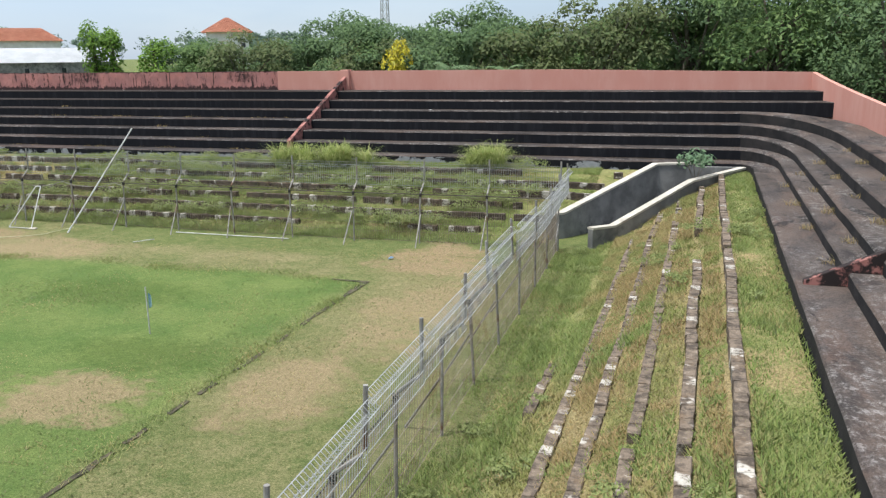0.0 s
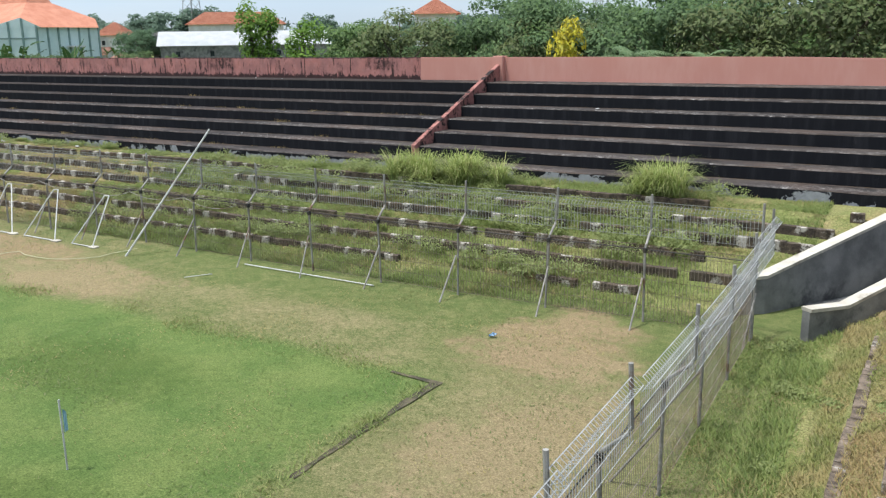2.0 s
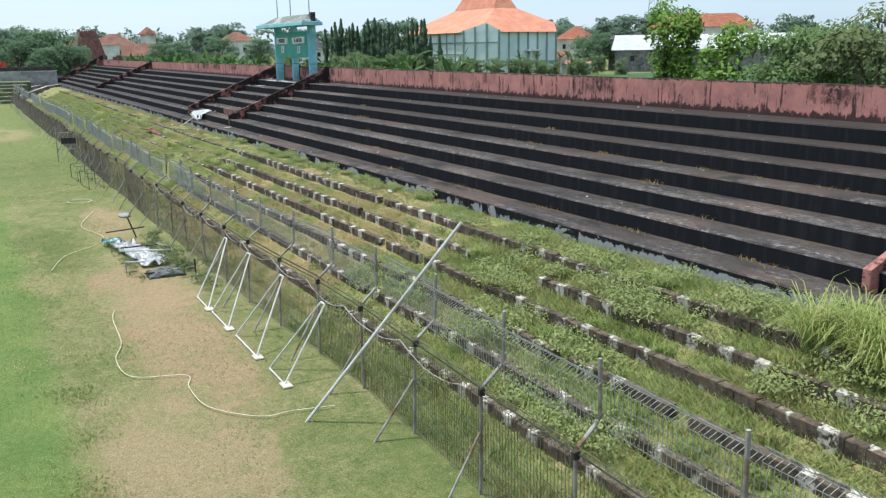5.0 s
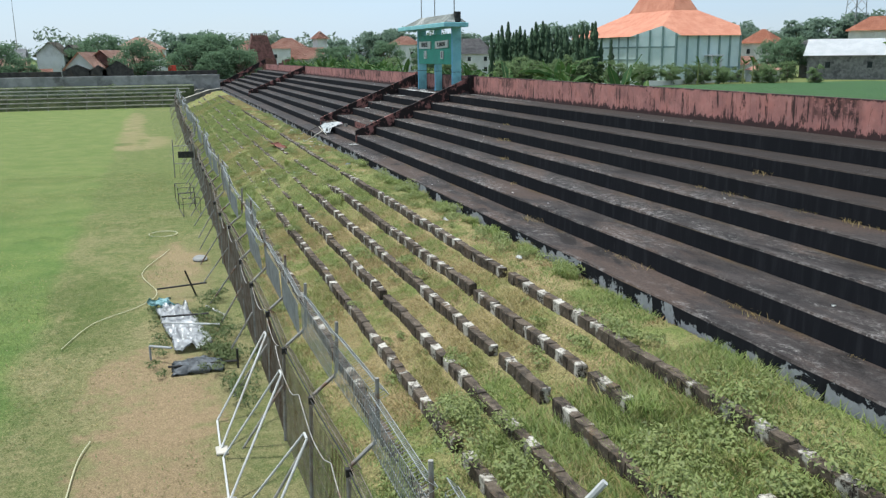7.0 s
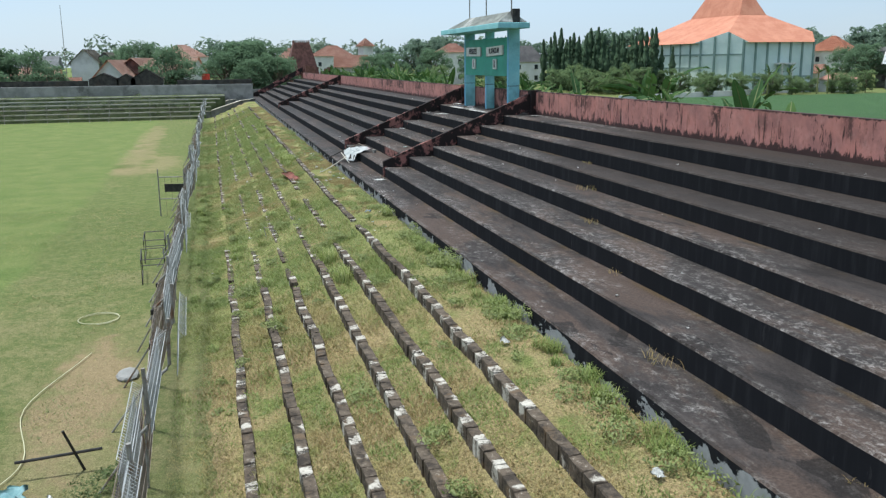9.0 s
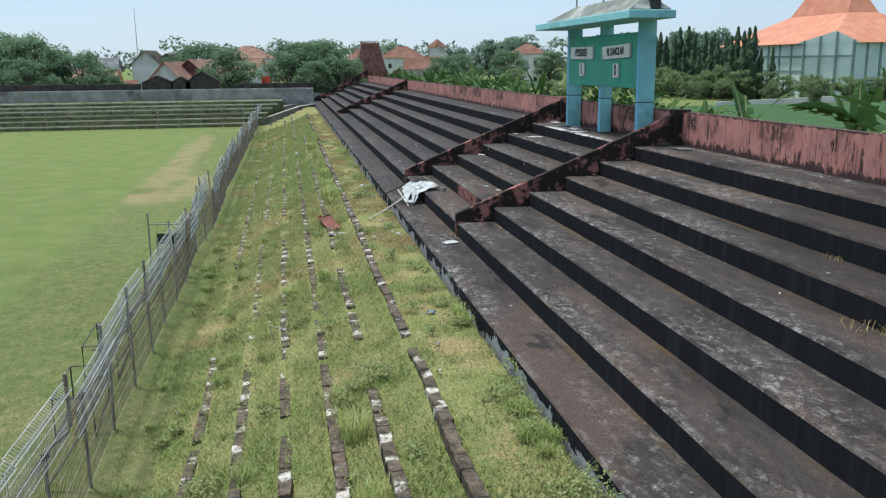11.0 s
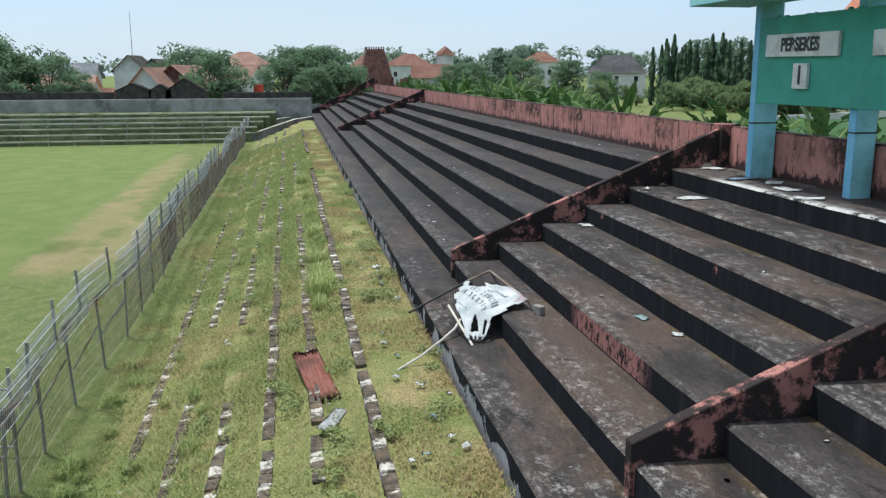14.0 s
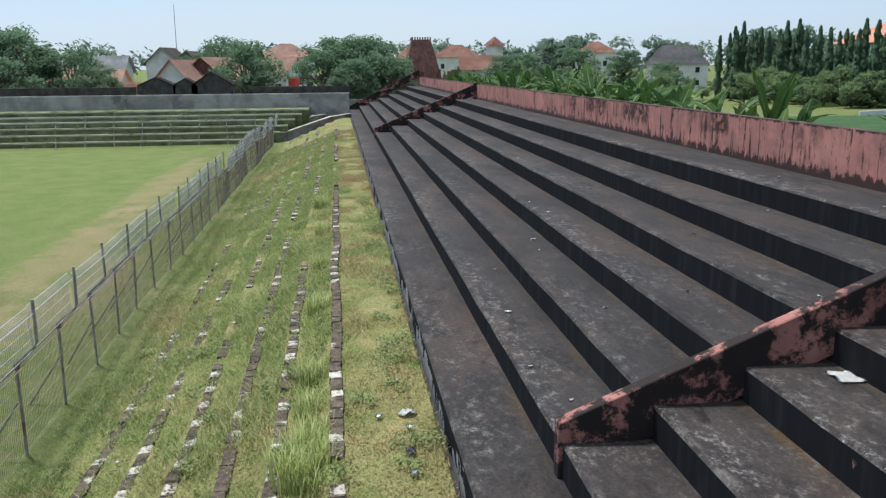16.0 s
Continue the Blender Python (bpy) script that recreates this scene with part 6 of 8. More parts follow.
def vine_pillar(x, y, h, r, seed, label):
    """Dead trunk smothered in hanging creeper."""
    g = random.Random(seed)
    ob = thing("vine_trunk", label, "tree", pose(x, y, 0), "creeper-covered trunks")
    bm = bmesh.new()
    tube(bm, [(0, 0, -0.1), (0.1, 0, h * 0.5), (0, 0.1, h)], 0.22, 7, 0.1)
    part("trunk", bm, BARK, ob)
    cs = [(g.uniform(-r, r) * (0.55 + 0.6 * (z / h)), g.uniform(-r, r) * 0.6, z) for z in np.linspace(0.5, h, 22)]
    v, q = leafy(cs, [g.uniform(0.45, 0.75) for c in cs], 4200, 0.12, seed, 1.5)
    part("creeper", raw_mesh("creeper", v, q, 4, LEAF_LIGHT), None, ob)
    return ob


vine_pillar(-37.9, 50.8, 7.5, 0.62, 91, "dead trunk smothered in bright green creeper")
vine_pillar(-36.5, 50.9, 7.2, 0.34, 92, "dead trunk hung with bright green creeper")
vine_pillar(-30.3, 46.6, 6.4, 0.6, 93, "small trunk wrapped in bright creeper")
for i in range(6):
    plant_tree(DULL[i % 2], -35.2 + 0.75 * i, 49.5 + 0.8 * math.sin(i * 4.0), 0.34 + 0.10 * math.sin(i * 2.1) ** 2, i * 66, "thin straggling shrub above the wall", "dusty trees behind the wall", "shrub")
ym = tree_parts(95, 3.6, 0.34, LEAF_YELLOW, 1500, 0.085, 0.55, 11, 0.9)
yellow = plant_tree(ym, -13.65, 43.6, 1.85, 20, "yellow-leaved shrub standing above the wall", "yellow shrubs", "shrub")
yellow.matrix_world = yellow.matrix_world @ Matrix.Diagonal((0.62, 0.62, 1.04, 1))


def banana_leaf(length, width, seed, droop):
    """One long pointed leaf: blade in a shallow V either side of a pale midrib, torn at the edge, arching over."""
    g = random.Random(seed)
    bm = bmesh.new()
    n = 14
    rows = []
    for i in range(n + 1):
        s = i / n
        w = width * 0.5 * min(1.0, s * 5.0 + 0.12) * (1.0 - max(0.0, (s - 0.55) / 0.45) ** 1.7) * g.uniform(0.88, 1.0) + 0.012
        x, z = length * s * (1 - 0.25 * droop * s), length * (0.55 * s - droop * 0.75 * s * s)
        rib = 0.020 * (1 - 0.8 * s)
        rows.append([bm.verts.new(p) for p in ((x + 0.05 * g.random(), w, z + 0.30 * w - 0.05 * g.random()), (x, rib, z), (x, -rib, z), (x + 0.05 * g.random(), -w, z + 0.30 * w - 0.05 * g.random()))])
    for a, b in zip(rows, rows[1:]):
        for k in range(3):
            if k == 1 or g.random() > 0.07:
                bm.faces.new((a[k], a[k + 1], b[k + 1], b[k])).material_index = 1 if k == 1 else 0
    return bm


def banana_material(name, a, b):
    m, nt, bs = shade(name, 0.8, 0, 0.15)
    v = place(nt, object_space=True)
    col = mixed(nt, noise_of(nt, place(nt, (9.0, 0.6, 1.0), True), 4.0, 3, 0.6), a, b)
    col = mixed(nt, calc(nt, "MULTIPLY", nt.nodes.new("ShaderNodeObjectInfo").outputs["Random"], 0.30), col, tuple(min(1, c * k) for c, k in zip(b, (3.0, 2.3, 1.3))))
    nt.links.new(col, bs.inputs["Base Color"])
    thin = nt.nodes.new("ShaderNodeBsdfTranslucent")
    nt.links.new(col, thin.inputs[0])
    both = nt.nodes.new("ShaderNodeMixShader")
    both.inputs[0].default_value = 0.28
    nt.links.new(bs.outputs[0], both.inputs[1])
    nt.links.new(thin.outputs[0], both.inputs[2])
    nt.links.new(both.outputs[0], nt.nodes["Material Output"].inputs[0])
    return m


BANANA = banana_material("banana_leaf", (0.022, 0.060, 0.024), (0.050, 0.105, 0.034))
BANANA_STEM = mottled("banana_stem", (0.14, 0.17, 0.06), (0.22, 0.22, 0.10), 4.0, 30, 0.7)
LEAVES = [mesh_of(banana_leaf((1.45, 1.7, 1.55, 1.35, 1.8)[i], 0.33, 200 + i, (0.30, 0.75, 1.05, 0.12, 0.5)[i]), "leaf", BANANA) for i in range(5)]
for me in LEAVES:
    me.materials.append(BANANA_STEM)
bm = bmesh.new()
tube(bm, [(0, 0, -0.05), (0.03, 0, 1.5), (0, 0.04, 3.1), (0, 0, 3.9)], 0.16, 8, 0.06)
STEM = mesh_of(bm, "stem", BANANA_STEM)


def banana_plant(x, y, s, seed):
    g = random.Random(seed)
    ob = thing("banana_plant", "banana plant with long torn leaves outside the wall", "banana plant", None, "banana plants along the wall")
    part("stem", STEM, None, ob)
    k = g.randint(8, 10)
    for i in range(k):
        lf = part("leaf", LEAVES[g.choice((0, 0, 1, 1, 2, 3, 3, 4))], None, ob)
        up = g.uniform(-8, 48)
        lf.matrix_basis = pose(0, 0, g.uniform(3.2, 3.9), 0, 0, i * 360 / k + g.uniform(-25, 25)) @ pose(0, 0, 0, g.uniform(-25, 25), -up, 0)
    ob.matrix_world = pose(x, y, 0, g.uniform(-5, 5), g.uniform(-5, 5), g.uniform(0, 360)) @ Matrix.Diagonal((s, s, s, 1))
    return ob


rng = random.Random(77)
for i in range(118):
    x = -63.0 - i * 0.72 - rng.uniform(0, 1.4)
    banana_plant(x, rng.uniform(43.0, 46.5), rng.uniform(0.92, 1.20) + (0.10 if x < -90 else 0.0), 300 + i)
for i, (x, y, s) in enumerate(((-56.5, 43.4, 1.22), (-54.0, 44.5, 1.3), (-50.2, 43.6, 1.32), (-47.6, 43.2, 1.15), (-45.4, 43.8, 1.22), (-42.8, 43.2, 1.08), (-60.2, 44.0, 1.15), (-62.5, 43.4, 1.15), (9.2, 38.0, 1.0), (10.0, 35.2, 1.1))):
    banana_plant(x, y, s, 700 + i)


def palm(x, y, crown, reach, seed):
    """Young palm: a ringed stem and feather fronds, each a rib with paired leaflets."""
    g = random.Random(seed)
    ob = thing("palm", "young palm with pale feather fronds behind the wall", "palm", pose(x, y, 0), "palms behind the wall")
    bm = bmesh.new()
    for k in range(12):
        tube(bm, [(0, 0, crown * k / 12 - 0.05), (0, 0, crown * (k + 1) / 12)], 0.13 - 0.004 * k, 8, 0.105 - 0.004 * k)
    part("stem", bm, BARK, ob)
    for i in range(9):
        a, up, L = i * 2.4 + g.uniform(-0.3, 0.3), g.uniform(0.35, 1.15), reach * g.uniform(0.8, 1.15)
        bm = bmesh.new()
        n = 22
        pts = []
        for k in range(n + 1):
            s = k / n
            out = L * (s * math.cos(up) + 0.30 * s * s)
            pts.append(Vector((math.cos(a) * out, math.sin(a) * out, crown + L * (math.sin(up) * s - 0.62 * s * s))))
        tube(bm, [tuple(p) for p in pts], 0.016, 4, 0.004)
        side = Vector((-math.sin(a), math.cos(a), 0))
        for k in range(3, n):
            d = (pts[k + 1] - pts[k - 1]).normalized()
            for sg in (-1, 1):
                tip = pts[k] + (side * sg * 0.8 + d * 0.6 + Vector((0, 0, -0.35 - 0.2 * g.random()))) * (0.42 * reach / 2 * math.sin(math.pi * (k / n) ** 0.8 * 0.92 + 0.15))
                b = [pts[k] - d * 0.022, pts[k] + d * 0.022]
                m = (pts[k] + tip) / 2 + Vector((0, 0, 0.03))
                bm.faces.new([bm.verts.new(p) for p in (b[0], m - d * 0.024, tip, m + d * 0.024, b[1])])
        part("frond", bm, LEAF_PALM, ob)


LEAF_PALM = make_blades("palm_frond", [(0.10, 0.17, 0.075), (0.14, 0.21, 0.095), (0.19, 0.26, 0.125)], 0.0, 0.6, 1.0, 0.3)
palm(-11.3, 44.4, 5.1, 1.9, 1301)
palm(-8.3, 44.6, 5.0, 1.3, 1302)


# ---- paddy field ----
PADDY_BED = mottled("young_rice", (0.026, 0.068, 0.018), (0.038, 0.088, 0.024), 0.5, 9, 0.9, bump=0.9, dist=0.1)
bm = bmesh.new()
prism(bm, [(-150.0, 82.0), (-44.0, 60.0), (-38.0, 150.0), (-150.0, 158.0)], -0.05, 0.45)
single("paddy_field", bm, PADDY_BED, "even bright green field of young rice", "field", kind="structure")
MEADOW = mottled("rank_meadow", (0.080, 0.105, 0.034), (0.165, 0.160, 0.060), 0.6, 12, 0.95, c=(0.16, 0.13, 0.06), bump=0.9, dist=0.1)
bm = bmesh.new()
prism(bm, [(-190.0, 46.0), (-70.0, 42.0), (-62.0, 62.0), (-150.0, 81.0), (-200.0, 90.0)], -0.05, 0.12)
single("meadow", bm, MEADOW, "rank yellowing meadow behind the banana plants", "field", kind="structure")


# ---- buildings ----
ROOF_ORANGE = make_tiles("orange_clay_tiles", (0.46, 0.185, 0.115), (0.56, 0.255, 0.165), size=4.0)
ROOF_RED = make_tiles("weathered_clay_tiles", (0.33, 0.165, 0.120), (0.43, 0.245, 0.190), size=5.0)
ROOF_GREY = make_tiles("grey_tiles", (0.15, 0.145, 0.15), (0.23, 0.22, 0.22), size=5.0)
MINT = mottled("pale_mint_render", (0.50, 0.62, 0.58), (0.60, 0.70, 0.66), 0.3, 10, 0.8)
TRIM = mottled("grey_green_trim", (0.16, 0.24, 0.22), (0.22, 0.30, 0.27), 0.6, 10, 0.8)
WHITEWALL = mottled("white_render", (0.52, 0.52, 0.50), (0.64, 0.64, 0.62), 0.4, 10, 0.85, c=(0.42, 0.41, 0.39))
SHED_ROOF = mottled("pale_metal_roof", (0.62, 0.64, 0.65), (0.72, 0.73, 0.74), 0.5, 10, 0.5)
GLASSY = mottled("dark_window", (0.015, 0.018, 0.02), (0.03, 0.034, 0.038), 1.0, 10, 0.15, 0, 0.6, 0.02)
BRICK_OLD = mottled("old_red_brick", (0.115, 0.055, 0.046), (0.19, 0.095, 0.078), 1.5, 12, 0.95, c=(0.09, 0.05, 0.04), bump=0.8, dist=0.05)


def hall():
    """Large hall: mint walls with grey-green frames, corners cut across so that the walls rise into the hipped orange roof."""
    ob = thing("hall", "large pale mint hall under a steep orange tile roof", "building", pose(-171.3, 123.0, 0, 0, 0, 90.1))
    L, W, H, SLOPE, IN, OVER = 24.6, 36.8, 10.1, 0.55, 9.15, 0.9     # local x runs along the field face, y into the depth
    CUT_X, CUT_Y = 4.5, 7.75
    z_in = H + SLOPE * IN

    def cut(bm, out):
        """Takes the two field-side corners off; the new faces are wall."""
        for sx in (0, 1):
            n = Vector((-1.0 / CUT_X if not sx else 1.0 / CUT_X, -1.0 / CUT_Y, 0)).normalized()
            co = Vector((CUT_X if not sx else L - CUT_X, 0, 0)) + n * out
            got = bmesh.ops.bisect_plane(bm, geom=bm.verts[:] + bm.edges[:] + bm.faces[:], dist=0.001, plane_co=co, plane_no=n, clear_outer=True)
            old = set(bm.faces)
            bmesh.ops.holes_fill(bm, edges=[e for e in got["geom_cut"] if isinstance(e, bmesh.types.BMEdge)], sides=0)
            for f in set(bm.faces) - old:
                f.material_index = 1
        bmesh.ops.recalc_face_normals(bm, faces=bm.faces)

    def frustum(lo, z0, hi, z1):
        bm = bmesh.new()
        a = [bm.verts.new((x, y, z0)) for x, y in ((lo[0], lo[1]), (lo[2], lo[1]), (lo[2], lo[3]), (lo[0], lo[3]))]
        b = [bm.verts.new((x, y, z1)) for x, y in ((hi[0], hi[1]), (hi[2], hi[1]), (hi[2], hi[3]), (hi[0], hi[3]))]
        for k in range(4):
            bm.faces.new((a[k], a[(k + 1) % 4], b[(k + 1) % 4], b[k]))
        bm.faces.new(b)
        bm.faces.new(a[::-1])
        return bm

    bm = frustum((0, 0, L, W), 0, (0, 0, L, W), H)
    cut(bm, 0.0)
    part("wall", bm, MINT, ob).data.materials.append(MINT)
    drop = SLOPE * OVER
    bm = frustum((-OVER, -OVER, L + OVER, W + OVER), H - drop, (IN, IN, L - IN, W - IN), z_in)
    cut(bm, 0.02)
    part("lower_roof", bm, ROOF_ORANGE, ob).data.materials.append(MINT)
    mid = L / 2
    part("upper_roof", frustum((IN, IN, L - IN, W - IN), z_in - 0.02, (mid - 0.15, IN + 3.0, mid + 0.15, W - IN - 3.0), z_in + 5.8), ROOF_ORANGE, ob)
    # grey-green framing on the field face, the near side and the cut corner between
    for i in range(7):
        x = CUT_X + (L - 2 * CUT_X) * i / 6
        bm = bmesh.new()
        box(bm, x - 0.2, -0.18, 0, x + 0.2, -0.003, H - 0.1)
        part("pilaster", bm, TRIM, ob)
    for i in range(8):
        y = CUT_Y + (W - CUT_Y) * i / 7.5
        bm = bmesh.new()
        box(bm, -0.18, y - 0.2, 0, -0.003, y + 0.2, H - 0.1)
        part("pilaster", bm, TRIM, ob)
    way = Vector((CUT_X, -CUT_Y, 0)).normalized()
    out = Vector((-CUT_Y, -CUT_X, 0)).normalized()
    long = math.hypot(CUT_X, CUT_Y)
    for s, tall in ((0.0, 0.0), (0.33, 1.0), (0.66, 1.9), (1.0, 0.0)):
        bm = bmesh.new()
        box(bm, -0.2, -0.2, 0, 0.2, -0.03, H + tall * 0.75)
        pl = part("pilaster", bm, TRIM, ob)
        c = Vector((0, CUT_Y, 0)) + way * (long * s)
        pl.matrix_basis = pose(c.x, c.y, 0, 0, 0, math.degrees(math.atan2(way.y, way.x)))
    for z in (4.6, 7.2):
        bm = bmesh.new()
        box(bm, -0.12, CUT_Y, z, -0.002, W, z + 0.3)
        part("band", bm, TRIM, ob)
    bm = bmesh.new()
    box(bm, 0.2, -0.13, 7.2, long - 0.2, -0.03, 7.5)
    part("band", bm, TRIM, ob).matrix_basis = pose(0, CUT_Y, 0, 0, 0, math.degrees(math.atan2(way.y, way.x)))
    bm = bmesh.new()
    box(bm, CUT_X, -0.12, 2.9, L - CUT_X, -0.002, 3.2)
    part("band", bm, TRIM, ob)
    bm = bmesh.new()
    box(bm, 11.4, -2.4, 5.4, 14.6, -0.01, 5.7)
    part("canopy", bm, WHITEWALL, ob)
    for x in (11.9, 14.1):
        bm = bmesh.new()
        box(bm, x - 0.15, -2.1, 0, x + 0.15, -1.8, 5.4)
        part("canopy_post", bm, WHITEWALL, ob)
    # low red-roofed annexe along the field end
    bm = bmesh.new()
    box(bm, L - 3.0, -4.0, 0, L + 3.0, -0.4, 2.4)
    part("annexe_wall", bm, WHITEWALL, ob)
    part("annexe_roof", frustum((L - 3.6, -4.8, L + 3.6, -0.2), 2.4, (L - 1.5, -2.3, L + 1.5, -2.1), 3.6), ROOF_RED, ob)
    return ob


hall()


def house(x, y, turn, L, W, H, R, roof, wall, label, gable=True, over=0.5, windows=2, group="houses beyond the ground"):
    """A small house: walls, pitched or hipped roof, windows on its long face."""
    ob = thing("house", label, "house", pose(x, y, 0, 0, 0, turn), group)
    bm = bmesh.new()
    box(bm, -L / 2, -W / 2, 0, L / 2, W / 2, H)
    if gable:
        for sx in (-1, 1):
            vs = [bm.verts.new((sx * L / 2, -W / 2, H)), bm.verts.new((sx * L / 2, W / 2, H)), bm.verts.new((sx * L / 2, 0, H + R))]
            bm.faces.new(vs)
    part("wall", bm, wall, ob)
    bm = bmesh.new()
    o, q = over, (0.0 if gable else min(W / 2, L / 2 - 0.5))
    dz = R * o / (W / 2)
    base = [bm.verts.new(p) for p in ((-L / 2 - o, -W / 2 - o, H - dz), (L / 2 + o, -W / 2 - o, H - dz), (L / 2 + o, W / 2 + o, H - dz), (-L / 2 - o, W / 2 + o, H - dz))]
    ra, rb = bm.verts.new((-L / 2 - o + (q + o if q else 0), 0, H + R)), bm.verts.new((L / 2 + o - (q + o if q else 0), 0, H + R))
    bm.faces.new((base[0], base[1], rb, ra))
    bm.faces.new((base[2], base[3], ra, rb))
    if q:
        bm.faces.new((base[1], base[2], rb))
        bm.faces.new((base[3], base[0], ra))
    bmesh.ops.solidify(bm, geom=bm.faces, thickness=0.18)
    part("roof", bm, roof, ob)
    for i in range(windows):
        u = -L / 2 + (i + 0.5) * L / windows
        for sy in (-1, 1):
            for sill in ((H * 0.45,) if H < 6.0 else (H * 0.16, H * 0.62)):
                w = thing("window", "", "")
                w.parent = ob
                bm = bmesh.new()
                box(bm, u - 0.5, sy * W / 2 - 0.03, sill, u + 0.5, sy * W / 2 + 0.03, sill + 1.3)
                part("pane", bm, GLASSY, w)
                bm = bmesh.new()
                box(bm, u - 0.62, sy * (W / 2 + 0.06) - 0.06, sill - 0.14, u + 0.62, sy * (W / 2 + 0.06) + 0.06, sill)
                part("sill", bm, wall, w)
    return ob


# west side, beyond the far wall
ROOF_SHEET = mottled("dull_blue_grey_sheet", (0.17, 0.185, 0.20), (0.25, 0.265, 0.28), 0.6, 12, 0.6, c=(0.14, 0.13, 0.125))
ROOF_OLIVE = make_tiles("mossy_olive_tiles", (0.115, 0.105, 0.085), (0.185, 0.17, 0.135), size=5.0)
ROOF_RUST = make_tiles("sunlit_clay_tiles", (0.42, 0.250, 0.195), (0.53, 0.345, 0.275), size=5.0)
house(-163.6, 15.6, 155, 7.0, 5.0, 4.9, 2.4, ROOF_RUST, WHITEWALL, "small white house with a sunlit clay tile gable roof")
house(-167.5, 18.3, 164, 9.0, 7.0, 4.7, 2.9, ROOF_RUST, BRICK_OLD, "broad low house with a sunlit clay tile roof")
house(-164.0, 7.0, 96, 4.5, 4.0, 3.6, 1.2, ROOF_RED, BRICK_OLD, "low house with a weathered tiled gable")
house(-190.0, -0.8, 90, 6.6, 7.0, 6.1, 2.1, ROOF_SHEET, WHITEWALL, "house with a dull blue-grey sheet roof", windows=3)
house(-182.0, -0.6, 90, 8.6, 6.0, 4.7, 1.6, ROOF_RUST, WHITEWALL, "low house with a clay tile roof below a grey one")
house(-196.0, -9.0, 80, 12.0, 8.0, 4.0, 2.6, ROOF_RED, WHITEWALL, "low house with a red tiled roof")
house(-200.0, 6.6, 170, 6.0, 5.0, 7.2, 2.3, ROOF_OLIVE, WHITEWALL, "house with a mossy olive gable roof")
house(-202.5, 9.8, 172, 6.0, 4.6, 7.0, 2.0, ROOF_OLIVE, PALE_WALL, "house with a mossy olive gable roof behind another")
house(-205.0, 23.4, 60, 6.0, 6.0, 5.4, 2.5, ROOF_RUST, WHITEWALL, "house with a clay tile roof between tall trees")
house(-182.0, -10.0, 92, 11.0, 7.0, 3.8, 2.4, ROOF_RED, WHITEWALL, "low house with a red tiled roof")
house(-186.0, -24.0, 80, 12.0, 8.0, 4.0, 2.6, ROOF_RED, WHITEWALL, "low house with a red tiled roof")
house(-162.0, -4.6, 84, 5.0, 4.0, 3.4, 1.5, ROOF_RUST, WHITEWALL, "low house with a clay tile roof behind the dark wall")
house(-258.0, 21.6, 88, 12.5, 10.0, 8.7, 2.8, ROOF_RUST, WHITEWALL, "long white building with a faded orange roof", False, windows=6)
house(-300.0, 76.6, 20, 3.4, 3.4, 12.4, 1.7, ROOF_RED, WHITEWALL, "slender white tower with a small hipped roof", False, 0.7, 1)
house(-262.0, 49.5, 88, 7.0, 8.0, 8.0, 2.6, ROOF_RED, WHITEWALL, "white house with a red hipped roof", False, windows=3)
house(-226.0, 60.3, 80, 7.0, 7.0, 5.9, 2.4, ROOF_RED, WHITEWALL, "low house with a red tiled roof behind the banana plants")
house(-279.0, 99.5, 70, 10.0, 8.0, 9.6, 2.4, ROOF_RED, WHITEWALL, "tall white house with a pink-red hipped roof", False)
house(-271.0, 118.0, 70, 15.0, 8.0, 6.8, 4.2, ROOF_GREY, WHITEWALL, "pale house with a grey hipped roof", False, windows=3)
house(-300.0, 66.0, 70, 12.0, 9.0, 9.0, 3.0, ROOF_RED, WHITEWALL, "distant house with a red roof", False)
# north side, beyond the paddy field
house(-164.0, 183.0, 43, 42.0, 14.0, 5.6, 3.2, SHED_ROOF, GREY_WALL, "long low shed with a pale metal roof", True, 0.9, 5)
house(-186.5, 176.5, 43, 7.0, 6.0, 8.0, 1.0, GREY_WALL, PALE_WALL, "plain grey two-storey block", True, 0.2, 2)
house(-249.0, 268.0, 43, 36.0, 12.0, 13.5, 4.0, ROOF_ORANGE, WHITEWALL, "two-storey white building with an orange roof", False, 1.2, 9)
house(-136.0, 234.0, 30, 12.0, 11.0, 14.0, 3.4, ROOF_ORANGE, WHITEWALL, "white villa with a stepped orange roof above the trees", False, 1.4, 4)
house(-219.0, 186.0, 30, 9.0, 8.0, 9.0, 3.2, ROOF_ORANGE, WHITEWALL, "tall narrow house with an orange roof beside the hall", False, 0.8, 2)
house(-193.0, 158.0, 30, 8.0, 5.0, 3.6, 1.6, ROOF_RED, WHITEWALL, "low annexe with a red roof", True, 0.6, 2)


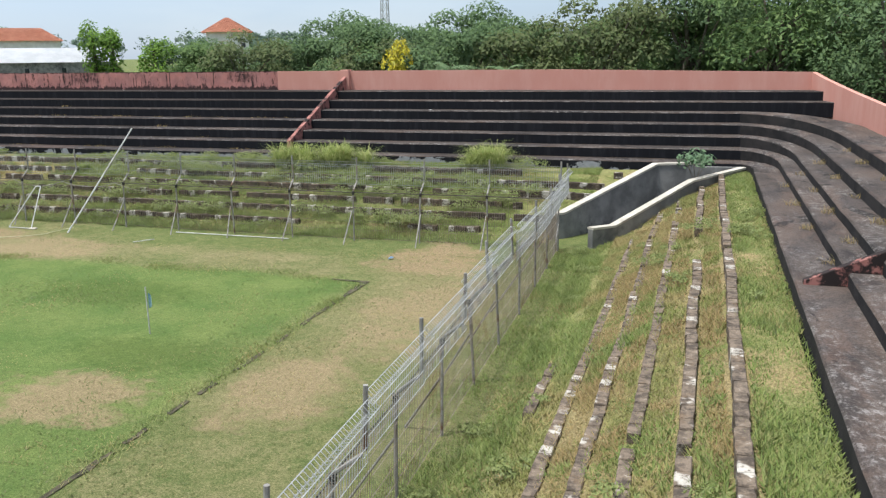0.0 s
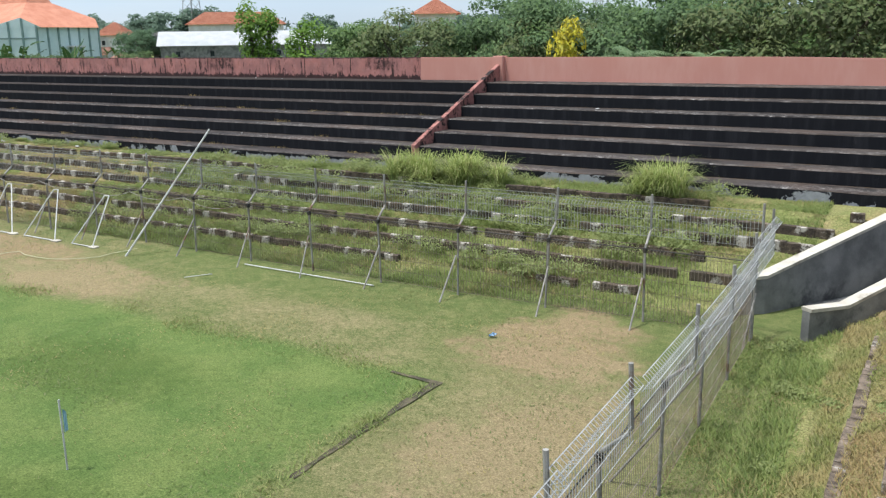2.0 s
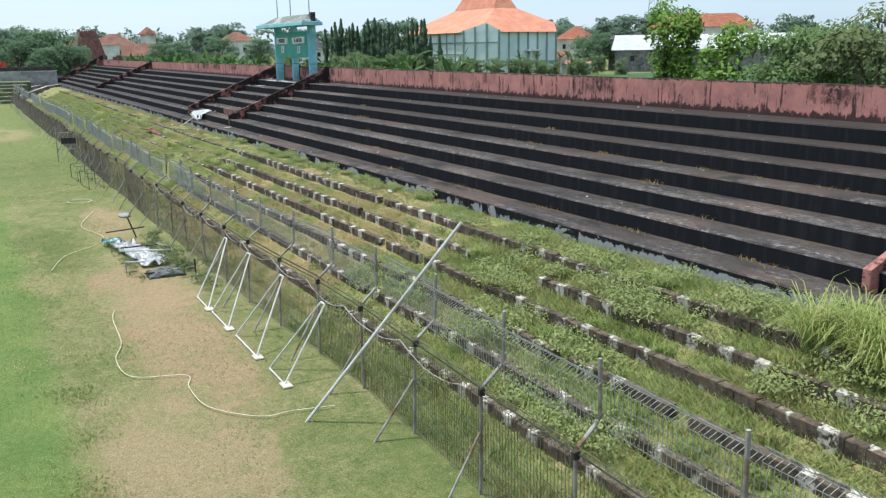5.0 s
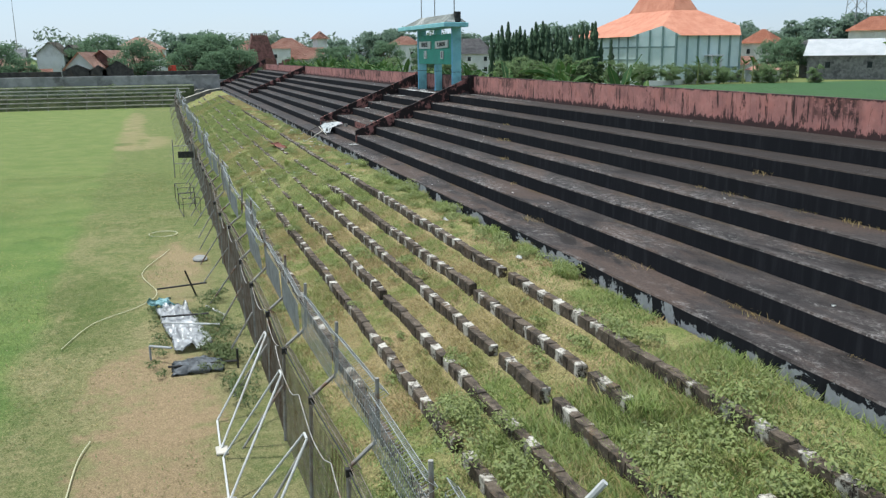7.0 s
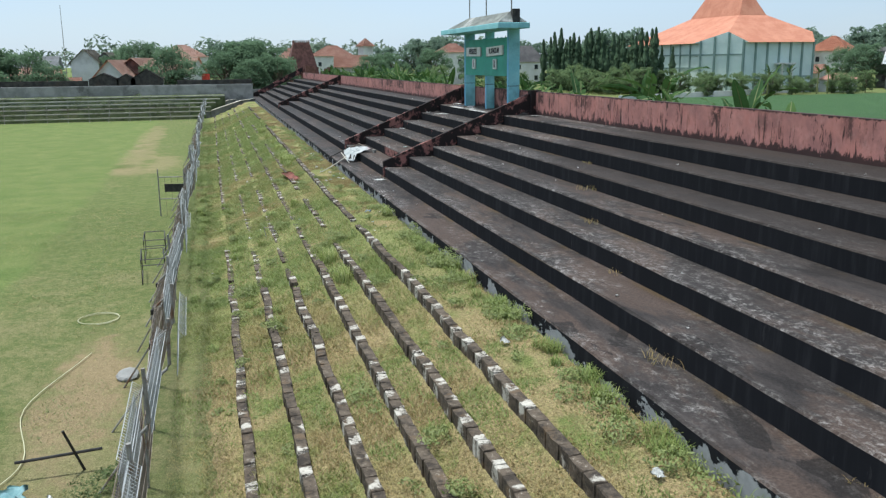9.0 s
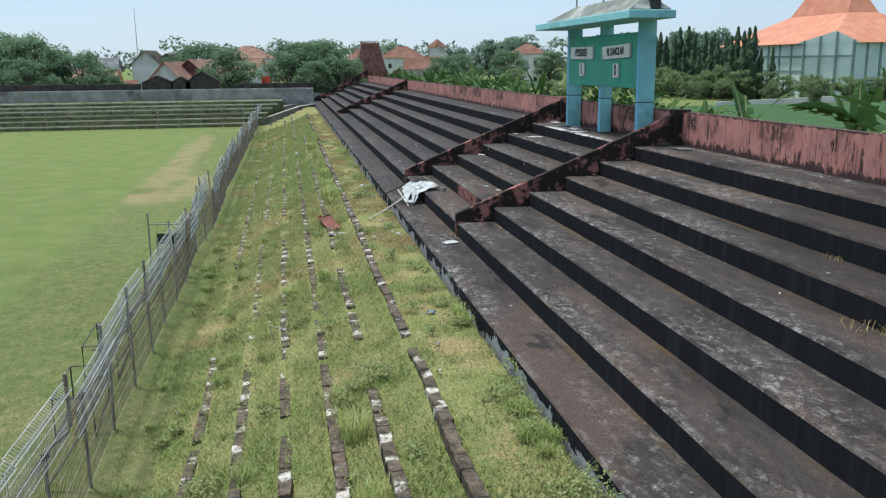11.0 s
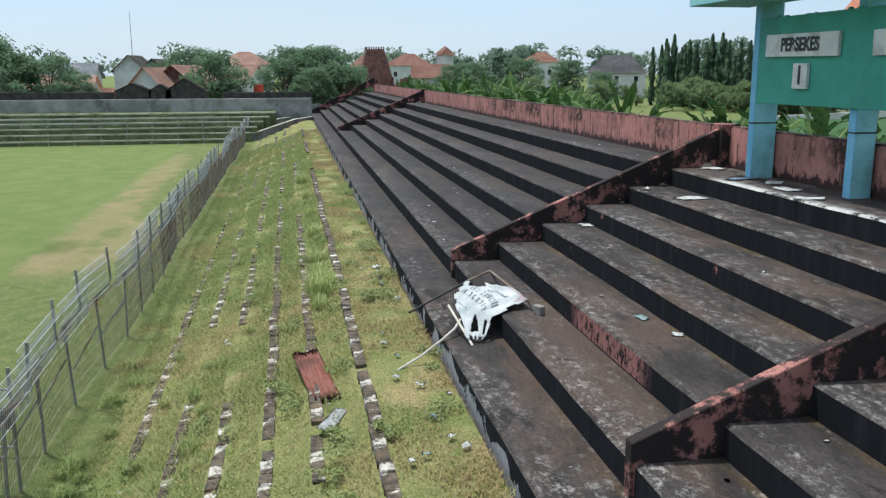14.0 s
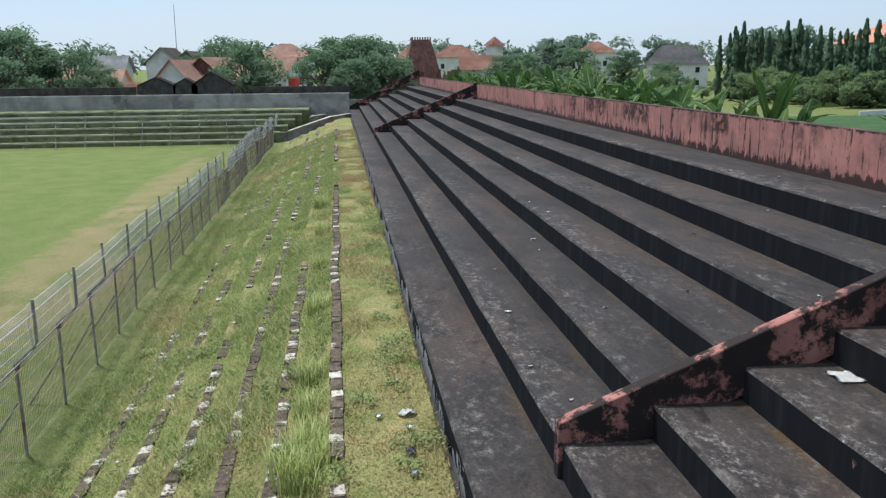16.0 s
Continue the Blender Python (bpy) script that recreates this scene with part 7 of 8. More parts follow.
def kiln():
    """Old brick kiln: a tapering brick stack with a toothed rim over a broken base."""
    ob = thing("brick_kiln", "tapering old red brick stack with a toothed rim", "kiln", pose(-218.0, 48.0, 0))
    bm = bmesh.new()
    zs, ws = (0, 4.0, 6.2, 8.8, 11.0), (4.3, 3.5, 2.95, 2.3, 1.65)
    rings = [[bm.verts.new((sx * w + 0.1 * noise.noise((z, sx, sy)), sy * w, z)) for sx, sy in ((-1, -1), (1, -1), (1, 1), (-1, 1))] for z, w in zip(zs, ws)]
    for a, b in zip(rings, rings[1:]):
        for k in range(4):
            bm.faces.new((a[k], a[(k + 1) % 4], b[(k + 1) % 4], b[k]))
    bm.faces.new(rings[-1])
    part("shaft", bm, BRICK_OLD, ob)
    for i in range(8):
        for sx, sy in ((1, 0), (0, -1)):
            bm = bmesh.new()
            u = -1.6 + i * 0.46
            px, py = (1.6, u) if sx else (u, -1.6)
            box(bm, px - 0.14, py - 0.12, 10.9, px + 0.14, py + 0.12, 11.45)
            part("tooth", bm, BRICK_OLD, ob)
    bm = bmesh.new()
    g = random.Random(4)
    for i in range(60):
        x, y = g.uniform(1, 9), g.uniform(-7, 5)
        s = g.uniform(0.4, 1.2)
        box(bm, x, y, 2.0, x + s, y + s, 5.4 + g.uniform(-1.2, 0.9) - abs(y) * 0.12)
    part("rubble", bm, BRICK_OLD, ob, "broken brickwork at the foot")["kind"] = "stuff"
    return ob


kiln()
bm = bmesh.new()
tube(bm, [(0, 0, 0), (0, 0, 30.5)], 0.2, 5, 0.08)
single("radio_mast", bm, POST_MAT, "thin tall radio mast", "mast", pose(-408.9, -28.4, 0))


def lattice_tower(x, y, h, w, label):
    ob = thing("lattice_tower", label, "tower", pose(x, y, 0), "lattice towers")
    corners = ((-1, -1), (1, -1), (1, 1), (-1, 1))
    for a, b in corners:
        bm = bmesh.new()
        tube(bm, [(a * w, b * w, 0), (a * w * 0.35, b * w * 0.35, h)], 0.16, 4)
        part("leg", bm, GALV, ob)
    bm = bmesh.new()
    n = 12
    for k in range(n):
        s, t = 1 - 0.65 * k / n, 1 - 0.65 * (k + 1) / n
        for i in range(4):
            (a, b), (c, d) = corners[i], corners[(i + 1) % 4]
            tube(bm, [(a * w * s, b * w * s, h * k / n), (c * w * t, d * w * t, h * (k + 1) / n)], 0.08, 3)
            tube(bm, [(c * w * s, d * w * s, h * k / n), (a * w * t, b * w * t, h * (k + 1) / n)], 0.08, 3)
    part("bracing", bm, GALV, ob)
    return ob


lattice_tower(-275.0, 269.6, 44.0, 3.4, "grey lattice telephone tower")
lattice_tower(-104.0, 282.0, 40.0, 1.6, "red and grey lattice mast")
wt_ = thing("water_tank", "red plastic water tank on a low roof", "tank", pose(-160.0, 27.7, 0))
bm = bmesh.new()
tube(bm, [(0, 0, 3.9), (0, 0, 5.0), (0, 0, 5.1)], 0.62, 12)
part("tank", bm, mottled("red_plastic", (0.50, 0.05, 0.03), (0.58, 0.08, 0.05), 2.0), wt_)
bm = bmesh.new()
box(bm, -1.2, -1.2, 0, 1.2, 1.2, 3.9, 0.02)
part("hut", bm, PALE_WALL, wt_)


# trees between and behind the buildings
def column_tree(seed):
    """Tall narrow evergreen: a spindle of hanging leaves about one stem, its outline broken by stray sprays."""
    g = np.random.default_rng(seed)
    bm = bmesh.new()
    tube(bm, [(0, 0, 0), (0.05, 0, 5), (0, 0.05, 11.5)], 0.16, 6, 0.03)
    n = 1500
    z = 12.4 * g.random(n) ** 0.85
    bulge = 0.54 + 0.18 * np.sin(z * 1.3 + seed) + 0.15 * np.sin(z * 3.1 + 2 * seed) + 0.10 * np.sin(z * 6.7 + 3 * seed)
    r = np.clip(bulge * np.clip((12.6 - z) / 5.5, 0.05, 1.0) ** 0.75, 0.05, 1.0) * g.uniform(0.5, 1.3, n)
    a = g.uniform(0, math.tau, n)
    out = np.stack([np.cos(a), np.sin(a), np.zeros(n)], 1)
    side = np.stack([-np.sin(a), np.cos(a), np.zeros(n)], 1)
    top = out * r[:, None] + np.stack([np.zeros(n), np.zeros(n), z], 1)
    long, wide = g.uniform(0.35, 0.75, n)[:, None], g.uniform(0.10, 0.19, n)[:, None]
    fall = top + out * (0.22 * long) + np.array([0, 0, -1.0]) * long
    half = (top + fall) / 2 + out * 0.06
    v = np.stack([top, half + side * wide, fall, half - side * wide], 1)
    return mesh_of(bm, "trunk", BARK), raw_mesh("crown", v.reshape(-1, 3), np.arange(n * 4), 4, LEAF_CYPRESS)


COLS = [column_tree(400 + i) for i in range(5)]
rng = random.Random(31)
for i in range(64):
    s = i / 63
    x, y = -212.0 + 39.0 * s ** 1.25 + rng.uniform(-1, 1), 106.0 + 6.0 * s + rng.uniform(-4.0, 4.0)
    if 0.60 < s < 0.63:
        continue
    plant_tree(COLS[i * 3 % 5], x, y, rng.choice((0.72, 0.85, 0.92, 0.97, 1.02, 1.1)) * rng.uniform(0.94, 1.05) * (1.0 - 0.10 * s), rng.uniform(0, 360), "tall narrow column-shaped evergreen in a row", "column trees beside the hall", "column_tree")
FAR = [tree_parts(500 + i, 9.0, 4.2, LEAF_FAR, 8200, 0.20, 0.10, 84, 0.95, (0.09, 0.15)) for i in range(3)]
LOW = [tree_parts(540 + i, 9.0, 4.4, LEAF_LOW, 2300, 0.34, 0.06, 34, 0.95, (0.10, 0.19)) for i in range(3)]
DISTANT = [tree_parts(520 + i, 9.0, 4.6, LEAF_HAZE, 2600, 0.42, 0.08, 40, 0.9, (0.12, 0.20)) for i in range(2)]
for i, (x, y, s) in enumerate(((-160, 22.6, 1.0), (-172, 31.0, 1.0), (-174, 34.4, 1.13), (-175, 37.6, 1.12), (-171, 39.3, 0.85), (-168, 34.5, 0.8), (-201, 15.0, 1.2), (-199, 11.5, 0.95), (-165, -4.2, 1.18), (-163, -9.0, 1.1), (-165, 1.8, 0.98), (-162, 5.4, 0.72), (-158, -3, 0.85), (-172, -8, 1.3), (-178, -16, 1.15), (-168, -20, 1.0), (-216, 40, 0.9), (-230, 10, 1.05), (-221, -12, 1.0), (-160, -30, 1.1), (-208, 62, 0.9), (-226, 70, 0.95), (-240, 84, 1.1), (-246, 96, 1.05), (-232, 60, 0.9), (-254, 110, 0.45), (-262, 134, 1.2), (-248, 128, 0.95), (-240, 108, 0.42), (-238, 101, 0.5), (-236, 113, 0.4), (-206, 90, 0.75), (-196, 86, 0.6), (-188, 96, 0.6), (-180, 106, 0.65), (-172, 112, 0.55), (-166, 116, 0.5), (-194, 170, 1.0), (-186, 168, 1.05), (-181, 173, 0.95), (-184, 188, 0.9), (-150, 134, 0.45), (-154, 126, 0.45), (-147, 142, 0.42), (-158, 112, 0.42), (-205, 76, 0.7), (-170, 72, 0.5), (-156, 70, 0.42))):
    plant_tree((FAR if s > 0.7 else LOW)[i % 3], x, y, s, i * 77, "full dark green tree among the houses", "trees among the houses")
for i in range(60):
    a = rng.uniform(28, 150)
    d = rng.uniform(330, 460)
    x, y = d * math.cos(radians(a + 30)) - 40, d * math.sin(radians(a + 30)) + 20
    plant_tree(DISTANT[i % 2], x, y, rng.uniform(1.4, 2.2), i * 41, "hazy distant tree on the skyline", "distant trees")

# far woods to the skyline, distance haze painted into their leaves
rngn = np.random.default_rng(44)
cs, rs = [], []
for i in range(520):
    a, d = radians(rngn.uniform(50, 215)), rngn.uniform(480, 700)
    cs.append((d * math.cos(a) - 40, d * math.sin(a), rngn.uniform(3, 17)))
    rs.append(rngn.uniform(5, 10))
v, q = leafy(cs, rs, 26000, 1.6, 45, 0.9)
tagged(part("far_woods", raw_mesh("far_woods", v, q, 4, make_blades("haze_tinted_far_leaf", [(0.10, 0.15, 0.10), (0.14, 0.19, 0.13), (0.17, 0.22, 0.16)], 0.0, 0.7)), None), "dark green woods along the skyline", "woods", kind="stuff")

# low white wall and verge before the hall
bm = bmesh.new()
box(bm, -0.1, -28.0, 0, 0.1, 28.0, 1.0, 0.02)
single("boundary_wall", bm, WHITEWALL, "low whitewashed boundary wall beyond the field", "wall", pose(-160.0, 116.0, 0, 0, 0, 24), kind="structure")
bm = bmesh.new()
box(bm, -0.15, -60.0, 0, 0.15, 46.0, 3.0, 0.02)
single("back_wall", bm, GREY_WALL, "dark grey boundary wall behind the far terrace", "wall", pose(-150.0, -8.0, 0), kind="structure")


# understorey before the column trees, and old dark sheds behind the far wall
for i in range(22):
    u = rng.random()
    plant_tree(LOW[i % 3], -210.0 + 40.0 * u + rng.uniform(-2, 2), 99.0 + 6.5 * u + rng.uniform(-2.5, 5.0), rng.choice((0.30, 0.38, 0.45, 0.58, 0.72)) * rng.uniform(0.9, 1.1) * (1 - 0.25 * u), i * 63, "small leafy tree below the column trees", "trees among the houses")
for i in range(17):
    plant_tree(LOW[(i + 1) % 3], -163.5 + 1.6 * math.sin(i * 4), 108.0 + 2.5 * i, (0.36 + 0.14 * abs(math.sin(i * 1.7))) * (0.72 if 9 < i < 14 else 1.0), i * 51, "low shrubby tree along the hall", "trees among the houses")
for i, y in enumerate((126.0, 131.5, 136.5, 139.5)):
    banana_plant(-161.0 - (i % 2), y, 1.15, 900 + i)
SOOT = mottled("soot_dark_plaster", (0.036, 0.034, 0.033), (0.075, 0.068, 0.062), 1.5, 25, 0.95, c=(0.07, 0.055, 0.045))
shed = thing("shed", "row of soot-dark gabled sheds behind the far wall", "shed")
for y, w, h in ((14.3, 1.9, 0.85), (17.2, 1.2, 0.72), (19.9, 2.1, 1.35)):
    bm = bmesh.new()
    prof = [(y - w, 0.0), (y + w, 0.0), (y + w, 4.55), (y, 4.55 + h), (y - w, 4.55)]
    a = [bm.verts.new((-150.0, u, z)) for u, z in prof]
    b = [bm.verts.new((-152.3, u, z)) for u, z in prof]
    bm.faces.new(a)
    bm.faces.new(b[::-1])
    for k in range(5):
        bm.faces.new((a[k], a[(k + 1) % 5], b[(k + 1) % 5], b[k]))
    bmesh.ops.recalc_face_normals(bm, faces=bm.faces)
    part("gabled_wall", bm, SOOT, shed)
    for sg in (-1, 1):
        bm = bmesh.new()
        q = [(-149.9, y, 4.63 + h), (-152.4, y, 4.63 + h), (-152.4, y + sg * (w + 0.12), 4.60), (-149.9, y + sg * (w + 0.12), 4.60)]
        bm.faces.new([bm.verts.new(p) for p in q])
        bmesh.ops.solidify(bm, geom=bm.faces, thickness=0.08)
        part("roof_slope", bm, SOOT, shed)
bm = bmesh.new()
box(bm, -150.3, -40.0, 0, -150.1, 12.3, 4.5, 0.02)
single("shed_wall", bm, SOOT, "long soot-dark back wall beyond the ground", "wall", kind="structure")
bm = bmesh.new()
box(bm, -150.3, 23.9, 0, -150.1, 34.0, 4.4, 0.02)
single("shed_wall", bm, SOOT, "long soot-dark back wall beyond the ground", "wall", kind="structure")


# ---- grass, weeds and tall tufts ----
def soil(u, rows, front, more=0.0):
    """Height of the terrace soil across its rows; it ramps up against the foot of each row."""
    z = np.clip((u - rows[0] + 0.85) / 0.73, 0, 1) * 0.11 - 0.02
    for i, r in enumerate(rows):
        nxt = rows[i + 1] if i + 1 < len(rows) else front
        f = np.clip((u - r - 0.11) / (nxt - r - 0.23), 0, 1)
        z = np.where(u > r, ROW_RISE * (i + 1) - 0.025 + ((0.15 + more) if i + 1 < len(rows) else 0.05) * f ** 1.3, z)
    return z


def soil_north(p):
    f = np.clip((-43.0 - p[:, 0]) / 8.0, 0, 1)
    return soil(p[:, 1], ROWS_N, Y_FRONT, 0.085 * f * f * (3 - 2 * f))


def soil_east(p):
    return soil(p[:, 0], ROWS_E, X_FRONT)


def patchy(p, scale, seed):
    """Value noise over the plan, 0 to 1."""
    g = np.random.default_rng(seed)
    t = g.random((64, 64))
    q = p[:, :2] * scale
    i = np.floor(q).astype(int)
    f = q - i
    f = f * f * (3 - 2 * f)
    w = lambda a, b: t[(i[:, 0] + a) % 64, (i[:, 1] + b) % 64]
    return (w(0, 0) * (1 - f[:, 0]) + w(1, 0) * f[:, 0]) * (1 - f[:, 1]) + (w(0, 1) * (1 - f[:, 0]) + w(1, 1) * f[:, 0]) * f[:, 1]


def clear_of_blocks(u, rows):
    ok = np.ones(len(u), bool)
    for r in rows:
        ok &= (u < r - 0.16) | (u > r + 0.15)
    return ok


g = np.random.default_rng(17)
n = 900000
p = np.stack([-2.0 - 122 * g.random(n) ** 1.05, g.uniform(27.3, 33.75, n), np.zeros(n)], 1)
p = p[p[:, 0] < -3.3 + np.maximum(0, p[:, 1] - 28.5) * 0.56]
p[:, 2] = soil_north(p)
dens = 0.6 * patchy(p, 0.7, 1) + 0.4 * patchy(p, 2.3, 2)
over = (p[:, 0] > -25) & (p[:, 0] < -5)
keep = (g.random(len(p)) < np.clip(dens * 2.2 - 0.25, 0.25, 1)) & (clear_of_blocks(p[:, 1], ROWS_N) | (g.random(len(p)) < np.clip(patchy(p, 1.1, 21) * 1.6 - 0.30 + np.where(p[:, 0] < -42, 0.35, 0), 0.10, 0.85)) | (over & (g.random(len(p)) < 0.5)))
p = p[keep]
h = 0.036 + 0.075 * patchy(p, 0.9, 5) ** 1.8 + np.where((p[:, 0] > -25) & (p[:, 0] < -5), 0.07, 0)
lush = (p[:, 0] > -27) | ((p[:, 1] > 32.75) & (p[:, 0] > -52)) | (patchy(p, 0.25, 31) > np.where(p[:, 0] < -44, 0.46, 0.62))
dry = (p[:, 0] < -50) & (p[:, 1] > ROWS_N[-1] + 0.1) & (patchy(p, 0.8, 41) < 0.72)
dry |= (p[:, 0] > -42) & (p[:, 0] < -25) & (0.6 * patchy(p, 0.7, 43) + 0.4 * patchy(p, 2.1, 44) > 0.51) & (g.random(len(p)) < 0.8)
tagged(part("dry_grass", blades("dry_grass", p[dry], h[dry] * 0.8, 0.020, DRY_MAT, 1.2, 23), None), "dry straw-coloured grass in patches on the terrace", "grass", kind="stuff")
lush, h, p = lush[~dry], h[~dry], p[~dry]
tagged(part("terrace_grass", blades("terrace_grass", p[~lush], h[~lush], 0.020, GRASS_MAT, 1.3, 3), None), "rough green and straw-coloured terrace grass", "grass", kind="stuff")
tagged(part("terrace_grass", blades("lush_grass", p[lush], h[lush] * 1.15, 0.020, LUSH_MAT, 1.2, 13), None), "fresh green terrace grass in patches", "grass", kind="stuff")

n = 360000
p = np.stack([g.uniform(-2.6, 3.22, n), 34 - 40 * g.random(n) ** 1.1, np.zeros(n)], 1)
p = p[p[:, 1] < 27.4 + np.maximum(0, p[:, 0] + 1.5) * 1.44]
p[:, 2] = soil_east(p)
dens = 0.6 * patchy(p, 0.7, 3) + 0.4 * patchy(p, 2.3, 4)
p = p[(g.random(len(p)) < np.clip(dens * 2.2 - 0.2, 0.25, 1)) & (clear_of_blocks(p[:, 0], ROWS_E) | (g.random(len(p)) < np.clip(patchy(p, 1.1, 22) * 1.7 - np.where(p[:, 0] > 1.4, 0.55, 0.15), 0.05, 0.9)))]
h = 0.034 + 0.10 * patchy(p, 0.9, 6) ** 1.6
dry = (p[:, 0] > -0.3) & (p[:, 0] < 2.15) & (0.6 * patchy(p, 0.8, 45) + 0.4 * patchy(p, 2.4, 46) > 0.52) & (g.random(len(p)) < 0.8)
tagged(part("dry_grass", blades("dry_grass_east", p[dry], h[dry], 0.020, DRY_MAT, 1.2, 24), None), "dry straw-coloured grass between the end rows", "grass", kind="stuff")
p, h = p[~dry], h[~dry]
lush = (p[:, 0] > 2.2) | (p[:, 0] < -0.95) | (patchy(p, 0.35, 33) > 0.58)
tagged(part("terrace_grass", blades("terrace_grass_east", p[~lush], h[~lush], 0.022, GRASS_MAT, 1.0, 4), None), "rough terrace grass with dry tufts between the rows", "grass", kind="stuff")
tagged(part("terrace_grass", blades("lush_grass_east", p[lush], h[lush] * 1.2, 0.022, LUSH_MAT, 1.0, 14), None), "fresh green grass beside the end steps", "grass", kind="stuff")

n = 190000
p = np.stack([-3.0 - 62 * g.random(n) ** 1.1, g.uniform(8.0, 27.4, n), np.full(n, 0.01)], 1)
bare = patchy(p, 0.28, 8) * 0.6 + patchy(p, 0.9, 9) * 0.4
p = p[g.random(len(p)) < np.clip(1.7 - bare * 2.2, 0.06, 1)]
tagged(part("pitch_grass", blades("pitch_grass", p, 0.022 + 0.03 * patchy(p, 0.6, 10) ** 2, 0.022, TURF_MAT, 1.6, 5), None), "short patchy pitch grass", "grass", kind="stuff")
n = 16000
p = np.stack([PITCH_X + g.normal(-0.10, 0.14, n), PITCH_Y - 45 * g.random(n) ** 1.2, np.full(n, 0.005)], 1)
p = p[g.random(len(p)) < np.clip(patchy(p, 1.3, 51) * 1.8 - 0.3, 0.02, 1)]
n = 12000
q = np.stack([PITCH_X - 0.6 - 16 * g.random(n), np.zeros(n), np.full(n, 0.005)], 1)
q[:, 1] = PITCH_Y + 0.42 + 0.015 * (PITCH_X - q[:, 0]) + 0.5 * (patchy(q, 0.5, 53) - 0.5) + g.normal(0, 0.26, n)
q = q[g.random(n) < np.clip(patchy(q, 0.9, 54) * 1.6 - 0.4, 0.0, 1)]
tagged(part("pitch_grass", blades("edge_grass", q, 0.035 + 0.05 * patchy(q, 1.6, 55), 0.018, LUSH_MAT, 1.2, 7), None), "longer ragged grass along the lawn edge", "grass", kind="stuff")
tagged(part("pitch_grass", blades("gutter_grass", p, 0.05 + 0.06 * patchy(p, 2.0, 52), 0.018, LUSH_MAT, 1.2, 6), None), "longer green grass hanging over the gutter", "grass", kind="stuff")


def clump(name, spots, height, spread, count, width, material, label, droop=0.7, splay=0.6, seed=1):
    rs = np.random.default_rng(seed)
    pts = []
    for x, y, z, s in spots:
        k = int(count * s)
        r = spread * s * np.sqrt(rs.random(k))
        a = rs.uniform(0, math.tau, k)
        pts.append(np.stack([x + r * np.cos(a), y + 0.7 * r * np.sin(a), np.full(k, z)], 1))
    p = np.concatenate(pts)
    hh = np.concatenate([np.full(int(count * s), height * s ** 0.5) for *_, s in spots])
    return tagged(part(name, arching(name, p, hh, width, material, droop, seed, splay), None), label, "grass", kind="stuff")


rs = random.Random(5)
spots = []
for cx, cy, cz, k, far in ((-14.4, 32.5, 1.48, 4, 0.4), (-13.6, 32.6, 1.5, 5, 0.45), (-12.8, 32.7, 1.55, 5, 0.45), (-12.0, 32.8, 1.6, 5, 0.45), (-11.3, 32.7, 1.6, 3, 0.3), (-6.6, 33.0, 1.6, 4, 0.3), (-6.0, 33.0, 1.6, 3, 0.25)):
    for m in range(k):
        spots.append((cx + rs.uniform(-far, far), cy + rs.uniform(-0.45, 0.4), cz, rs.uniform(0.4, 1.15)))
clump("tall_grass", spots, 1.42, 0.22, 260, 0.020, TALL_MAT, "tall arching pale green tussocks against the lowest step", 1.2, 0.52, 61)
clump("tall_grass", [(-68.4, 32.05, 1.35, 0.8), (-67.9, 32.1, 1.35, 0.7), (-69.0, 32.1, 1.35, 0.7), (-68.2, 31.95, 1.35, 1.0), (-66.9, 31.9, 1.33, 0.5), (-70.2, 32.0, 1.33, 0.5), (-71.5, 32.0, 1.35, 0.6), (-75.5, 32.05, 1.35, 0.6), (-79.5, 32.0, 1.35, 0.5), (-84.0, 32.0, 1.35, 0.6), (-89.2, 31.9, 1.35, 0.8), (-49.6, 33.55, 1.65, 0.35), (-50.3, 33.6, 1.65, 0.3), (-46.2, 31.2, 1.1, 0.6), (-44.0, 31.3, 1.1, 0.6), (-56.0, 31.2, 1.1, 0.4)], 0.62, 0.55, 420, 0.014, TALL_MAT, "fine yellow-green grass tufts on the terrace", 0.5, 0.35, 62)
clump("mid_grass", [(x, y, 0.03 + ROW_RISE * sum(y > r for r in ROWS_N), k) for x, y, k in [(rs.uniform(-24, -5), rs.uniform(28.4, 32.9), rs.uniform(0.25, 0.85)) for i in range(90)]], 0.36, 0.42, 210, 0.016, LUSH_MAT, "rank green grass standing in clumps on the terrace", 1.0, 0.7, 66)
clump("mid_grass", [(x, y, 0.03 + ROW_RISE * sum(y > r for r in ROWS_N), k) for x, y, k in [(rs.uniform(-68, -42), rs.uniform(27.5, 30.6), rs.uniform(0.2, 0.6)) for i in range(70)]], 0.30, 0.50, 230, 0.014, LUSH_MAT, "fresh green grass standing in clumps above the fence", 1.0, 0.7, 68)
clump("mid_grass", [(-29.0 - 0.42 * i + 0.3 * math.sin(i * 5), 33.55 + 0.13 * math.sin(i * 3.7), 1.68, 0.30 + 0.40 * math.sin(i * 1.9) ** 2) for i in range(40) if math.sin(i * 0.9) > -0.55], 0.36, 0.40, 300, 0.014, LUSH_MAT, "fresh green grass strip against the lowest step", 1.0, 0.6, 67)
clump("dry_tuft", [(-18.2 - 3.1 * i + 1.3 * math.sin(i * 7), Y_FRONT + TREAD * (1 + i % 5) - 0.06, T0 + RISE * (i % 5) - 0.01, 0.25 + 0.12 * (i % 3)) for i in range(10)], 0.22, 0.9, 120, 0.010, DRY_MAT, "dry grass tufts in the step joints", 0.6, 0.9, 63)
